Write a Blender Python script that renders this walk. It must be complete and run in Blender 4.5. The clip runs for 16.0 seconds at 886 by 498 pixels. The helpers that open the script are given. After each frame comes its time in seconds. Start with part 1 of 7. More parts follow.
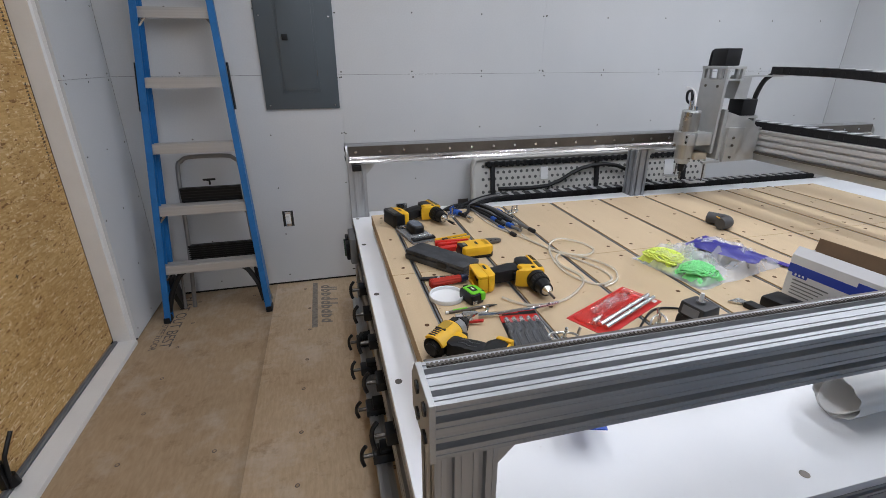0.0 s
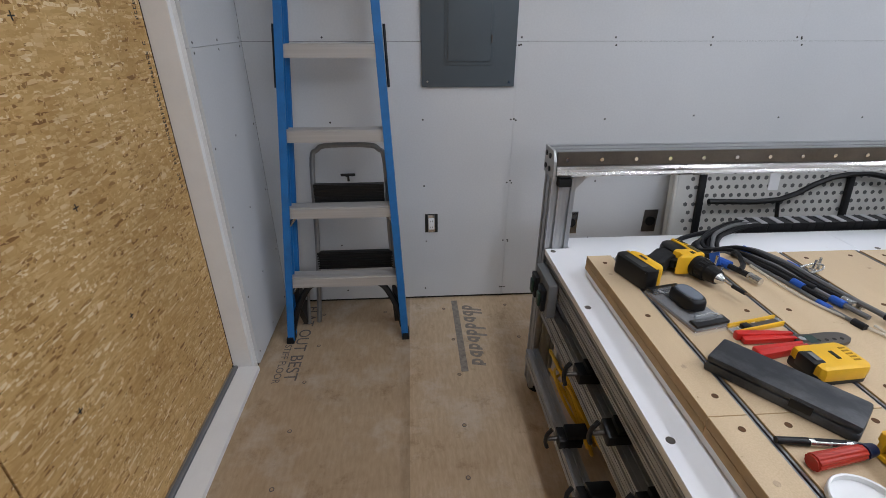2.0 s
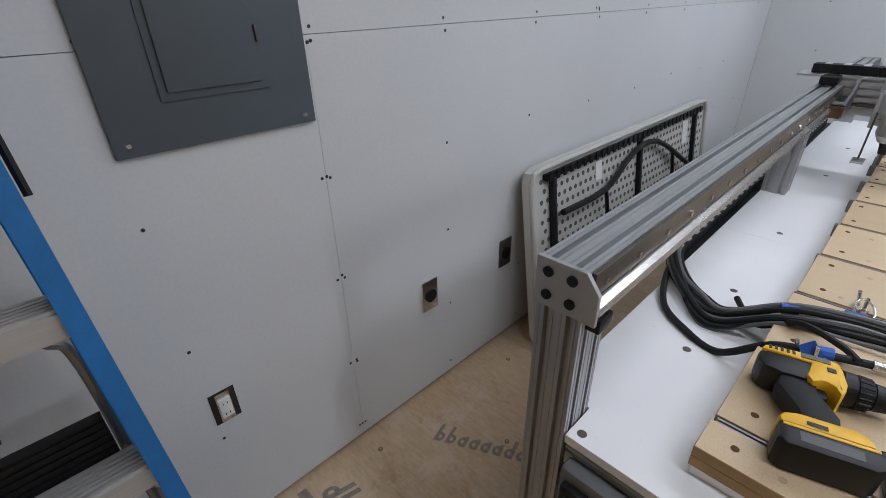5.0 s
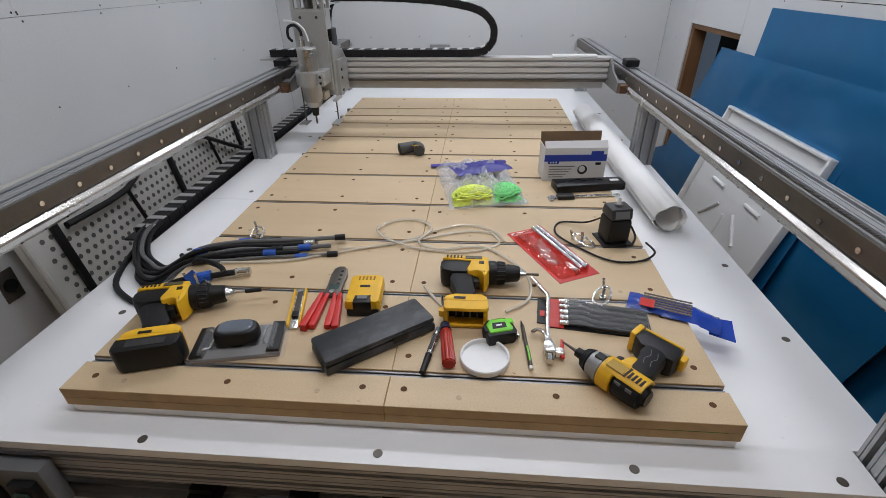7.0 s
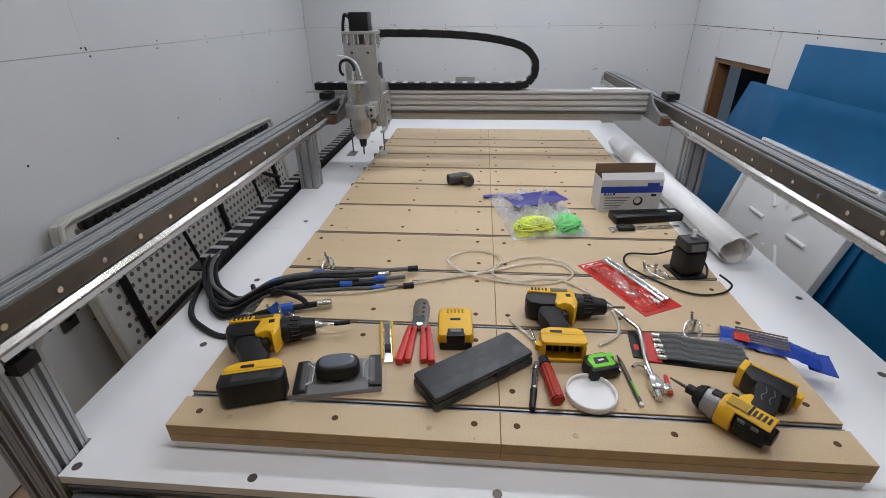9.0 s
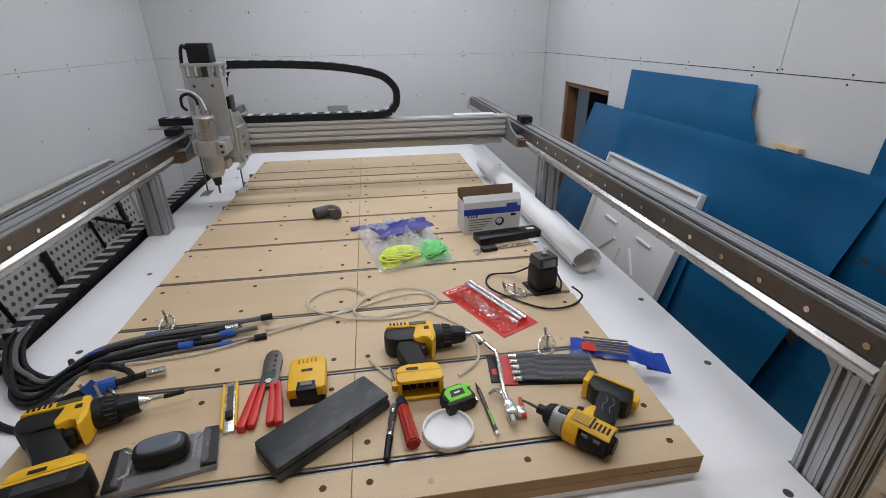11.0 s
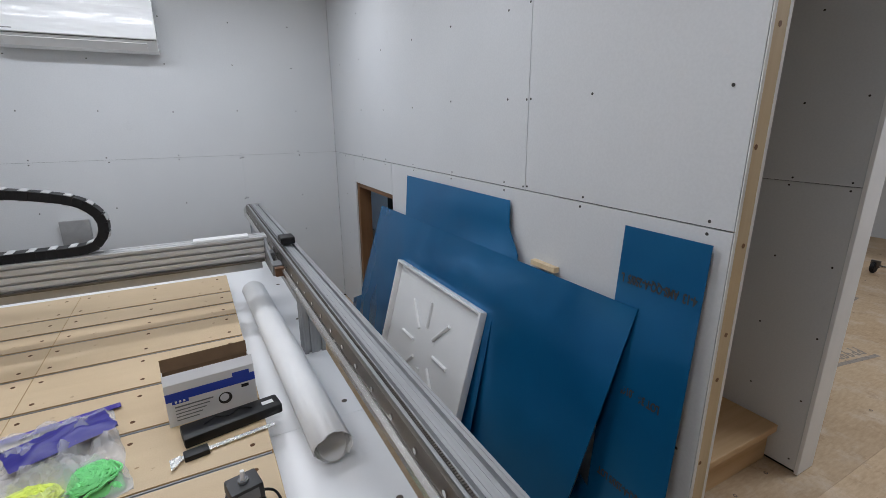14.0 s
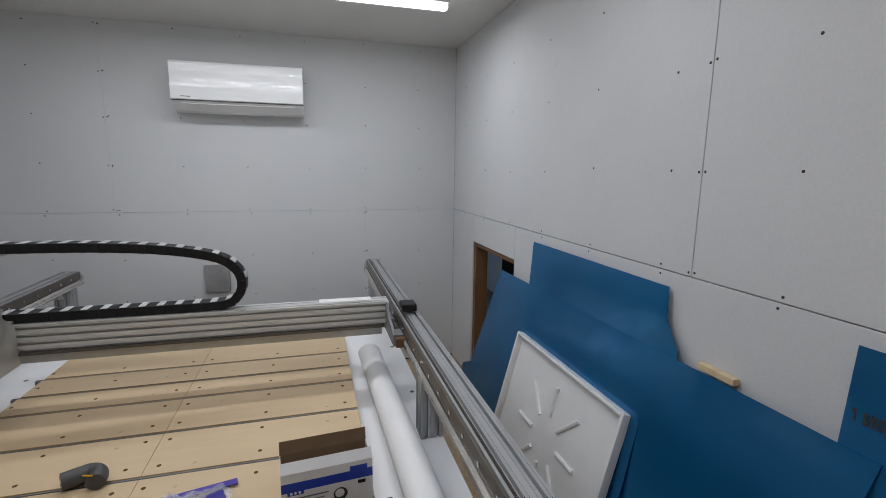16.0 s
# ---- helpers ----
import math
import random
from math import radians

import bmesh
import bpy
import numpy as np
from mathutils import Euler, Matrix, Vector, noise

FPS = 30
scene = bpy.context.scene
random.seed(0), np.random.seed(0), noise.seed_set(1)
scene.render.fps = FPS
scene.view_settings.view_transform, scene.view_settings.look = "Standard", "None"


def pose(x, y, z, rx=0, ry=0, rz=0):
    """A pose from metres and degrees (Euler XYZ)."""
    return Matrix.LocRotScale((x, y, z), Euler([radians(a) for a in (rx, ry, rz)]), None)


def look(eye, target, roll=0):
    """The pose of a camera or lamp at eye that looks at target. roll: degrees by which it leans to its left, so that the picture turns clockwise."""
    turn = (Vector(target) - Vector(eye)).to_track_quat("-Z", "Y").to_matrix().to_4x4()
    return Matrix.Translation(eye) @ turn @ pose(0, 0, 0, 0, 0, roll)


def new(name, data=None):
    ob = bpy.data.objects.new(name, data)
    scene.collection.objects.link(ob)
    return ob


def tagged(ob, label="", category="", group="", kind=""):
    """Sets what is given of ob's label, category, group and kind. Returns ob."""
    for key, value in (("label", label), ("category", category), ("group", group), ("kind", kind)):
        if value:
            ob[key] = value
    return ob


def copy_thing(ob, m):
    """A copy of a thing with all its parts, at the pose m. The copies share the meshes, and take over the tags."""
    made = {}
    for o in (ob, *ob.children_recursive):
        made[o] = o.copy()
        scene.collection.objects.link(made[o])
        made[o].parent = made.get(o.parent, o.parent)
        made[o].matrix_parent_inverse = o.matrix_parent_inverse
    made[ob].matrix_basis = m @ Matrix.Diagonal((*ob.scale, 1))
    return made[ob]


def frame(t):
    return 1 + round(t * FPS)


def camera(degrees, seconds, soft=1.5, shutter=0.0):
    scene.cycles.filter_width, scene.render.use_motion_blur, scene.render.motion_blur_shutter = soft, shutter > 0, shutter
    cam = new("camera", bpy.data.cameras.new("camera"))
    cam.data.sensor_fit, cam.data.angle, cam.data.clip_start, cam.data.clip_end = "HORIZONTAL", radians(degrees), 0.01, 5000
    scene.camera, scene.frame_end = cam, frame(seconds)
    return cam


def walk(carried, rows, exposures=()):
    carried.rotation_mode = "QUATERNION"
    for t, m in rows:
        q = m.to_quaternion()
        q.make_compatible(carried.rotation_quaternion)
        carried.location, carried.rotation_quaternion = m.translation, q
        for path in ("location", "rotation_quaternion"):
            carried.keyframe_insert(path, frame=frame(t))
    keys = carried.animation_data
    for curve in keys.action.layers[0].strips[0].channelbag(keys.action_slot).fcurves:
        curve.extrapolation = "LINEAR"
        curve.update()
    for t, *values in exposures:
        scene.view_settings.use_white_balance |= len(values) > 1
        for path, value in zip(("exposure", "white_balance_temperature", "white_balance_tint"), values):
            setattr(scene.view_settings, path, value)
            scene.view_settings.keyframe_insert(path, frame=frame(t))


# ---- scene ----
cam = camera(87.9, 16.0, soft=0.6)
PATH = [
    (0, (1.007, -2.768, 1.307), (1.459, -0.974, 0.548), -0.1),
    (0.5, (0.939, -2.721, 1.315), (1.242, -0.915, 0.511), 0.3),
    (1, (0.788, -2.632, 1.29), (0.9, -0.821, 0.449), 0.4),
    (1.5, (0.655, -2.435, 1.287), (0.707, -0.637, 0.412), 0.4),
    (2, (0.668, -2.049, 1.314), (0.787, -0.263, 0.421), 0.1),
    (2.5, (0.624, -1.656, 1.306), (0.857, 0.108, 0.392), 0.0),
    (3, (0.595, -1.31, 1.297), (1.037, 0.417, 0.389), -0.4),
    (3.2, (0.591, -1.185, 1.301), (1.133, 0.507, 0.382), -0.5),
    (5.3, (0.577, -0.958, 1.302), (1.886, 0.206, 0.335), -1.4),
    (5.5, (0.589, -1.053, 1.318), (1.958, 0.038, 0.352), -1.5),
    (6, (0.62, -1.339, 1.326), (2.158, -0.498, 0.363), -1.7),
    (6.5, (0.638, -1.531, 1.344), (2.315, -1.047, 0.368), -0.9),
    (7, (0.626, -1.65, 1.347), (2.337, -1.507, 0.321), -0.8),
    (7.5, (0.633, -1.585, 1.335), (2.362, -1.45, 0.339), -0.5),
    (8, (0.622, -1.513, 1.366), (2.37, -1.37, 0.406), -0.3),
    (10.3, (0.614, -1.43, 1.362), (2.413, -1.34, 0.493), -0.5),
    (10.5, (0.633, -1.473, 1.372), (2.437, -1.485, 0.508), -0.6),
    (11, (0.662, -1.572, 1.374), (2.456, -1.841, 0.53), -0.6),
    (11.5, (0.642, -1.598, 1.369), (2.391, -2.097, 0.537), -0.5),
    (12, (0.648, -1.593, 1.367), (2.37, -2.23, 0.574), -0.4),
    (12.5, (0.674, -1.688, 1.375), (2.399, -2.396, 0.651), -0.3),
    (13, (0.734, -1.79, 1.451), (2.449, -2.579, 0.792), -0.4),
    (13.5, (0.793, -1.921, 1.468), (2.492, -2.797, 0.877), -0.4),
    (14, (0.951, -2.025, 1.48), (2.645, -2.94, 0.937), -0.3),
    (14.5, (1.089, -2.098, 1.48), (2.797, -3.007, 0.975), -0.1),
    (15, (1.117, -2.138, 1.468), (2.897, -2.943, 1.039), 0.2),
    (15.5, (1.138, -2.086, 1.519), (2.989, -2.747, 1.145), 0.5),
    (16, (1.163, -1.982, 1.543), (3.059, -2.518, 1.202), 0.7),
]
walk(cam, [(t, look(eye, target, roll)) for t, eye, target, roll in PATH],
     [(0, 0.08, 6300, 15), (1.5, 0.05, 6350, 15), (2.1, 0.13, 6200, 15), (3.0, 0.1, 6050, 15), (5.5, 0.04, 6300, 15), (7.0, -0.15, 6470, 15), (12.0, -0.18, 6500, 15), (13.0, -0.26, 6400, 15), (14.0, -0.28, 6400, 14), (14.6, -0.32, 6500, 14), (16.0, -0.56, 6620, 14)])

# ---- world, lamps ----
world = bpy.data.worlds.new("sky")
scene.world = world
world.use_nodes = True
wnt = world.node_tree
sky = wnt.nodes.new("ShaderNodeTexSky")
sky.sky_type, sky.sun_disc = "NISHITA", False
sky.sun_elevation, sky.sun_rotation = radians(35), radians(200)
wnt.links.new(sky.outputs[0], wnt.nodes["Background"].inputs[0])
wnt.nodes["Background"].inputs[1].default_value = 0.12
sun_data = bpy.data.lights.new("sun", "SUN")
sun_data.energy, sun_data.angle, sun_data.color = 1.0, radians(10), (1, 0.95, 0.88)
sun_ob = new("sun", sun_data)
sun_ob.matrix_world = look((0, -30, 20), (1, -9, 0))
scene.view_settings.exposure = 0.0


def lamp(x, y, z, sx, sy, watts, color=(0.87, 0.935, 1.0)):
    data = bpy.data.lights.new("area_lamp", "AREA")
    data.shape, data.size, data.size_y, data.energy, data.color = "RECTANGLE", sx, sy, watts, color
    ob = new("area_lamp", data)
    ob.location = (x, y, z)
    return ob


LEDS = [(3.70, -1.72), (2.45, -1.72), (1.22, -1.72)]
for (lx, ly), watts in zip(LEDS, (19.5, 12.8, 11.3)):
    lamp(lx, ly, 2.372, 0.05, 1.94, watts)
# two unseen fill lamps added to brighten the next room; no fixtures belong to them
lamp(1.1, -5.8, 2.372, 0.05, 2.36, 54)
lamp(4.2, -6.2, 2.372, 0.05, 2.36, 30)

# ---- materials ----


def material(name, rough=0.6, metal=0.0, spec=0.5):
    m = bpy.data.materials.new(name)
    m.use_nodes = True
    nt = m.node_tree
    b = nt.nodes["Principled BSDF"]
    b.inputs["Roughness"].default_value, b.inputs["Metallic"].default_value = rough, metal
    b.inputs["Specular IOR Level"].default_value = spec
    return m, nt, b


def texco(nt, scale=(1, 1, 1), rot=(0, 0, 0)):
    c = nt.nodes.new("ShaderNodeTexCoord")
    mp = nt.nodes.new("ShaderNodeMapping")
    mp.inputs["Scale"].default_value = scale
    mp.inputs["Rotation"].default_value = rot
    nt.links.new(c.outputs["Object"], mp.inputs[0])
    return mp.outputs[0]


def noise_tex(nt, vec, scale, detail=4, rough=0.55):
    n = nt.nodes.new("ShaderNodeTexNoise")
    n.inputs["Scale"].default_value, n.inputs["Detail"].default_value, n.inputs["Roughness"].default_value = scale, detail, rough
    nt.links.new(vec, n.inputs["Vector"])
    return n.outputs["Fac"]


def ramp(nt, fac, stops):
    r = nt.nodes.new("ShaderNodeValToRGB")
    e = r.color_ramp.elements
    while len(e) < len(stops):
        e.new(0.5)
    for el, (p, c) in zip(e, stops):
        el.position, el.color = p, (*c, 1)
    nt.links.new(fac, r.inputs[0])
    return r.outputs[0]


def mix(nt, fac, a, b, mode="MIX"):
    m = nt.nodes.new("ShaderNodeMix")
    m.data_type, m.blend_type = "RGBA", mode
    for sock, v in ((0, fac), (6, a), (7, b)):
        if isinstance(v, (int, float)):
            m.inputs[sock].default_value = v
        elif isinstance(v, tuple):
            m.inputs[sock].default_value = (*v, 1)
        else:
            nt.links.new(v, m.inputs[sock])
    return m.outputs[2]


def bump(nt, b, fac, strength=0.2, dist=0.002):
    n = nt.nodes.new("ShaderNodeBump")
    n.inputs["Strength"].default_value, n.inputs["Distance"].default_value = strength, dist
    nt.links.new(fac, n.inputs["Height"])
    nt.links.new(n.outputs[0], b.inputs["Normal"])


def plain(name, color, rough=0.5, metal=0.0, var=0.12, scale=18.0, grain=0.0, spec=0.5):
    """A nearly even colour with soft wear at two scales."""
    m, nt, b = material(name, rough, metal, spec)
    vec = texco(nt)
    lo = tuple(max(0, v * (1 - var)) for v in color)
    hi = tuple(min(1, v * (1 + var)) for v in color)
    big = ramp(nt, noise_tex(nt, vec, scale, 5), [(0.3, lo), (0.7, hi)])
    fine = noise_tex(nt, vec, scale * 14, 3)
    col = mix(nt, 0.25, big, ramp(nt, fine, [(0.3, lo), (0.7, hi)]))
    nt.links.new(col, b.inputs["Base Color"])
    rr = nt.nodes.new("ShaderNodeMapRange")
    rr.inputs[3].default_value, rr.inputs[4].default_value = max(0.02, rough - 0.08), min(1, rough + 0.1)
    nt.links.new(noise_tex(nt, vec, scale * 2, 4), rr.inputs[0])
    nt.links.new(rr.outputs[0], b.inputs["Roughness"])
    if grain:
        bump(nt, b, fine, grain, 0.001)
    return m


def wood(name, dark, light, axis=0, scale=1.0, rough=0.6):
    """Grain that runs along one axis."""
    m, nt, b = material(name, rough)
    s = [22 * scale] * 3
    s[axis] = 1.2 * scale
    vec = texco(nt, tuple(s))
    n1 = noise_tex(nt, vec, 1.6, 6, 0.62)
    big = noise_tex(nt, texco(nt), 2.3, 3)
    col = ramp(nt, n1, [(0.25, dark), (0.75, light)])
    col = mix(nt, 0.35, col, ramp(nt, big, [(0.3, dark), (0.7, light)]))
    nt.links.new(col, b.inputs["Base Color"])
    bump(nt, b, n1, 0.15, 0.001)
    return m


def drywall_mat():
    m, nt, b = material("drywall_paper", 0.85, 0, 0.25)
    vec = texco(nt)
    c1 = ramp(nt, noise_tex(nt, vec, 1.1, 4), [(0.3, (0.585, 0.60, 0.61)), (0.7, (0.645, 0.655, 0.66))])
    fine = noise_tex(nt, vec, 130, 3)
    c2 = mix(nt, 0.12, c1, ramp(nt, fine, [(0.35, (0.49, 0.5, 0.5)), (0.65, (0.71, 0.72, 0.72))]))
    smudge = ramp(nt, noise_tex(nt, vec, 5.5, 6, 0.7), [(0.66, (1, 1, 1)), (0.8, (0.9, 0.9, 0.89))])
    nt.links.new(mix(nt, 1.0, c2, smudge, "MULTIPLY"), b.inputs["Base Color"])
    bump(nt, b, fine, 0.06, 0.0006)
    return m


def osb_mat():
    m, nt, b = material("osb_strands", 0.62, 0, 0.35)
    cols = []
    hs = []
    for k, (rot, sc) in enumerate((((0.75, 0, 0), (1, 30, 150)), ((-1.25, 0.0, 0), (1, 34, 170)), ((1.75, 0, 0), (1, 27, 140)))):
        vec = texco(nt, sc, rot)
        warp = nt.nodes.new("ShaderNodeTexNoise")
        warp.inputs["Scale"].default_value = 0.9
        nt.links.new(vec, warp.inputs["Vector"])
        add = nt.nodes.new("ShaderNodeVectorMath")
        add.operation = "ADD"
        nt.links.new(vec, add.inputs[0])
        nt.links.new(warp.outputs["Color"], add.inputs[1])
        v = nt.nodes.new("ShaderNodeTexVoronoi")
        v.inputs["Scale"].default_value = 1.0
        nt.links.new(add.outputs[0], v.inputs["Vector"])
        sep = nt.nodes.new("ShaderNodeSeparateColor")
        nt.links.new(v.outputs["Color"], sep.inputs[0])
        cols.append(ramp(nt, sep.outputs[k], [(0.0, (0.30, 0.15, 0.045)), (0.10, (0.62, 0.39, 0.145)), (0.7, (0.74, 0.50, 0.215)), (0.9, (0.84, 0.63, 0.33)), (1.0, (0.98, 0.84, 0.56))]))
        hs.append(sep.outputs[(k + 1) % 3])
    pick = nt.nodes.new("ShaderNodeTexNoise")
    pick.inputs["Scale"].default_value = 62
    nt.links.new(texco(nt), pick.inputs["Vector"])
    p1 = ramp(nt, pick.outputs["Fac"], [(0.47, (0, 0, 0)), (0.49, (1, 1, 1))])
    p2 = ramp(nt, noise_tex(nt, texco(nt, (1, 1.6, 0.8), (0.4, 0, 0)), 34, 3), [(0.49, (0, 0, 0)), (0.51, (1, 1, 1))])
    col = mix(nt, p2, mix(nt, p1, cols[0], cols[1]), cols[2])
    blot = ramp(nt, noise_tex(nt, texco(nt), 3.0, 6, 0.65), [(0.3, (0.70, 0.63, 0.54)), (0.65, (0.94, 0.91, 0.87))])
    nt.links.new(mix(nt, 1.0, col, blot, "MULTIPLY"), b.inputs["Base Color"])
    bump(nt, b, hs[0], 0.25, 0.001)
    return m


def subfloor_mat():
    m, nt, b = material("subfloor_panel", 0.55, 0, 0.35)
    vec = texco(nt)
    big = noise_tex(nt, vec, 1.6, 6, 0.62)
    col = ramp(nt, big, [(0.25, (0.38, 0.265, 0.16)), (0.5, (0.50, 0.37, 0.24)), (0.75, (0.60, 0.47, 0.325))])
    strands = noise_tex(nt, texco(nt, (60, 14, 1)), 1.3, 5, 0.6)
    col = mix(nt, 0.4, col, ramp(nt, strands, [(0.3, (0.36, 0.25, 0.145)), (0.7, (0.64, 0.5, 0.34))]))
    mud = ramp(nt, noise_tex(nt, vec, 4.5, 7, 0.7), [(0.50, (0, 0, 0)), (0.72, (0.7, 0.7, 0.7))])
    col = mix(nt, mud, col, (0.66, 0.58, 0.49))
    dark = ramp(nt, noise_tex(nt, vec, 7.0, 6, 0.75), [(0.28, (0.66, 0.60, 0.54)), (0.44, (1, 1, 1))])
    col = mix(nt, 1.0, col, dark, "MULTIPLY")
    oi = nt.nodes.new("ShaderNodeObjectInfo")
    tint = ramp(nt, oi.outputs["Random"], [(0, (0.78, 0.76, 0.73)), (1, (1.10, 1.09, 1.07))])
    nt.links.new(mix(nt, 1.0, col, tint, "MULTIPLY"), b.inputs["Base Color"])
    bump(nt, b, strands, 0.08, 0.0008)
    return m


def brushed(name, color, axis=0, rough=0.35, metal=0.9):
    m, nt, b = material(name, rough, metal)
    s = [140.0] * 3
    s[axis] = 2.0
    n1 = noise_tex(nt, texco(nt, tuple(s)), 1.0, 3)
    nt.links.new(ramp(nt, n1, [(0.3, tuple(v * 0.86 for v in color)), (0.7, color)]), b.inputs["Base Color"])
    r = nt.nodes.new("ShaderNodeMapRange")
    r.inputs[3].default_value, r.inputs[4].default_value = rough - 0.08, rough + 0.12
    nt.links.new(noise_tex(nt, texco(nt), 9, 4), r.inputs[0])
    nt.links.new(r.outputs[0], b.inputs["Roughness"])
    return m


def melamine_mat():
    m, nt, b = material("white_melamine", 0.32, 0, 0.45)
    vec = texco(nt)
    base = ramp(nt, noise_tex(nt, vec, 2.5, 5), [(0.3, (0.80, 0.81, 0.82)), (0.7, (0.86, 0.86, 0.86))])
    dust = ramp(nt, noise_tex(nt, vec, 28, 7, 0.75), [(0.64, (0, 0, 0)), (0.76, (0.5, 0.5, 0.5))])
    nt.links.new(mix(nt, dust, base, (0.55, 0.5, 0.43)), b.inputs["Base Color"])
    return m


def film_mat():
    """Blue protective film on sheet aluminium."""
    m, nt, b = material("blue_film", 0.28, 0.45, 0.6)
    vec = texco(nt)
    nt.links.new(ramp(nt, noise_tex(nt, vec, 1.4, 4), [(0.3, (0.005, 0.118, 0.295)), (0.7, (0.009, 0.168, 0.385))]), b.inputs["Base Color"])
    r = nt.nodes.new("ShaderNodeMapRange")
    r.inputs[3].default_value, r.inputs[4].default_value = 0.13, 0.27
    nt.links.new(noise_tex(nt, texco(nt, (3, 3, 0.6)), 2.2, 4), r.inputs[0])
    nt.links.new(r.outputs[0], b.inputs["Roughness"])
    bump(nt, b, noise_tex(nt, texco(nt, (1.0, 1.0, 0.5)), 1.9, 2), 0.7, 0.05)
    return m


def mdf_mat():
    """Planed fibreboard: soft mottling, faint planing streaks, scuffs and dark specks."""
    m, nt, b = material("mdf_face", 0.42, 0, 0.45)
    vec = texco(nt)
    col = ramp(nt, noise_tex(nt, vec, 2.2, 5, 0.6), [(0.3, (0.54, 0.40, 0.245)), (0.7, (0.66, 0.51, 0.325))])
    streak = noise_tex(nt, texco(nt, (9, 0.7, 1)), 3.0, 4)
    col = mix(nt, 0.3, col, ramp(nt, streak, [(0.3, (0.52, 0.375, 0.22)), (0.7, (0.70, 0.55, 0.36))]))
    fine = noise_tex(nt, vec, 320, 2)
    col = mix(nt, 0.18, col, ramp(nt, fine, [(0.35, (0.42, 0.29, 0.16)), (0.65, (0.74, 0.59, 0.40))]))
    scuff = ramp(nt, noise_tex(nt, texco(nt, (1, 1.7, 1)), 6.5, 8, 0.8), [(0.64, (1, 1, 1)), (0.74, (0.80, 0.74, 0.66))])
    col = mix(nt, 1.0, col, scuff, "MULTIPLY")
    speck = ramp(nt, noise_tex(nt, vec, 55, 2), [(0.74, (1, 1, 1)), (0.78, (0.55, 0.45, 0.35))])
    oi = nt.nodes.new("ShaderNodeObjectInfo")
    tint = ramp(nt, oi.outputs["Random"], [(0, (0.93, 0.92, 0.90)), (1, (1.04, 1.04, 1.03))])
    col = mix(nt, 1.0, mix(nt, 1.0, col, speck, "MULTIPLY"), tint, "MULTIPLY")
    nt.links.new(col, b.inputs["Base Color"])
    r = nt.nodes.new("ShaderNodeMapRange")
    r.inputs[3].default_value, r.inputs[4].default_value = 0.34, 0.54
    nt.links.new(streak, r.inputs[0])
    nt.links.new(r.outputs[0], b.inputs["Roughness"])
    bump(nt, b, fine, 0.05, 0.0006)
    return m


def dusty(name, base, dust):
    """Dark plastic with pale patches of dust, painted-in sheen and rub marks."""
    m, nt, b = material(name, 0.4, 0, 0.5)
    vec = texco(nt)
    patch = ramp(nt, noise_tex(nt, texco(nt, (1, 1.6, 1), (0, 0, 0.4)), 9, 7, 0.72), [(0.45, (0, 0, 0)), (0.75, (0.75, 0.75, 0.75))])
    col = mix(nt, patch, base, dust)
    nt.links.new(col, b.inputs["Base Color"])
    r = nt.nodes.new("ShaderNodeMapRange")
    r.inputs[3].default_value, r.inputs[4].default_value = 0.28, 0.6
    nt.links.new(noise_tex(nt, vec, 22, 5), r.inputs[0])
    nt.links.new(r.outputs[0], b.inputs["Roughness"])
    bump(nt, b, noise_tex(nt, vec, 160, 3), 0.06, 0.0006)
    return m


def glow(name, color, strength):
    m, nt, b = material(name, 0.4)
    b.inputs["Emission Color"].default_value, b.inputs["Emission Strength"].default_value = (*color, 1), strength
    return m


def clear(name, color=(1, 1, 1), rough=0.08, alpha=0.25):
    """Thin clear plastic film."""
    m, nt, b = material(name, rough, 0, 0.6)
    b.inputs["Base Color"].default_value = (*color, 1)
    b.inputs["Alpha"].default_value = alpha
    return m


DRY = drywall_mat()
OSB = osb_mat()
SUB = subfloor_mat()
MEL = melamine_mat()
FILM = film_mat()
ALU_X = brushed("aluminium_x", (0.46, 0.47, 0.48), 0, 0.42, 0.7)
ALU_Y = brushed("aluminium_y", (0.46, 0.47, 0.48), 1, 0.42, 0.7)
ALU_Z = brushed("aluminium_z", (0.46, 0.47, 0.48), 2, 0.42, 0.7)
PLATE = plain("milled_aluminium", (0.47, 0.475, 0.465), 0.4, 0.6, 0.08, 25)
STEEL = brushed("ground_steel", (0.62, 0.60, 0.57), 0, 0.22)
DARKSTEEL = plain("oiled_steel", (0.13, 0.115, 0.10), 0.38, 0.7, 0.2, 12)
CHROME = plain("chrome", (0.72, 0.72, 0.72), 0.16, 1.0, 0.06, 30)
BLACK = plain("black_plastic", (0.0075, 0.0075, 0.008), 0.42, 0, 0.3, 30, 0, 0.35)
RUBBER = plain("black_rubber", (0.010, 0.010, 0.011), 0.55, 0, 0.35, 40, 0.1, 0.3)
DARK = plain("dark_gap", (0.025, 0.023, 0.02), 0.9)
GREYP = plain("grey_plastic", (0.16, 0.165, 0.17), 0.5, 0, 0.1)
PANEL = plain("panel_enamel", (0.083, 0.102, 0.115), 0.42, 0.0, 0.06, 8, 0.05)
WHITEP = plain("white_plastic", (0.80, 0.80, 0.79), 0.35, 0, 0.03, 6)
PAINT = plain("white_paint", (0.80, 0.80, 0.79), 0.5, 0, 0.04, 9)
FOLD = plain("resin_tabletop", (0.55, 0.54, 0.50), 0.5, 0, 0.06, 9)
LADDER = plain("blue_fibreglass", (0.012, 0.15, 0.42), 0.42, 0, 0.18, 16)
PAPER = plain("paper_roll", (0.80, 0.80, 0.79), 0.6, 0, 0.03, 6)
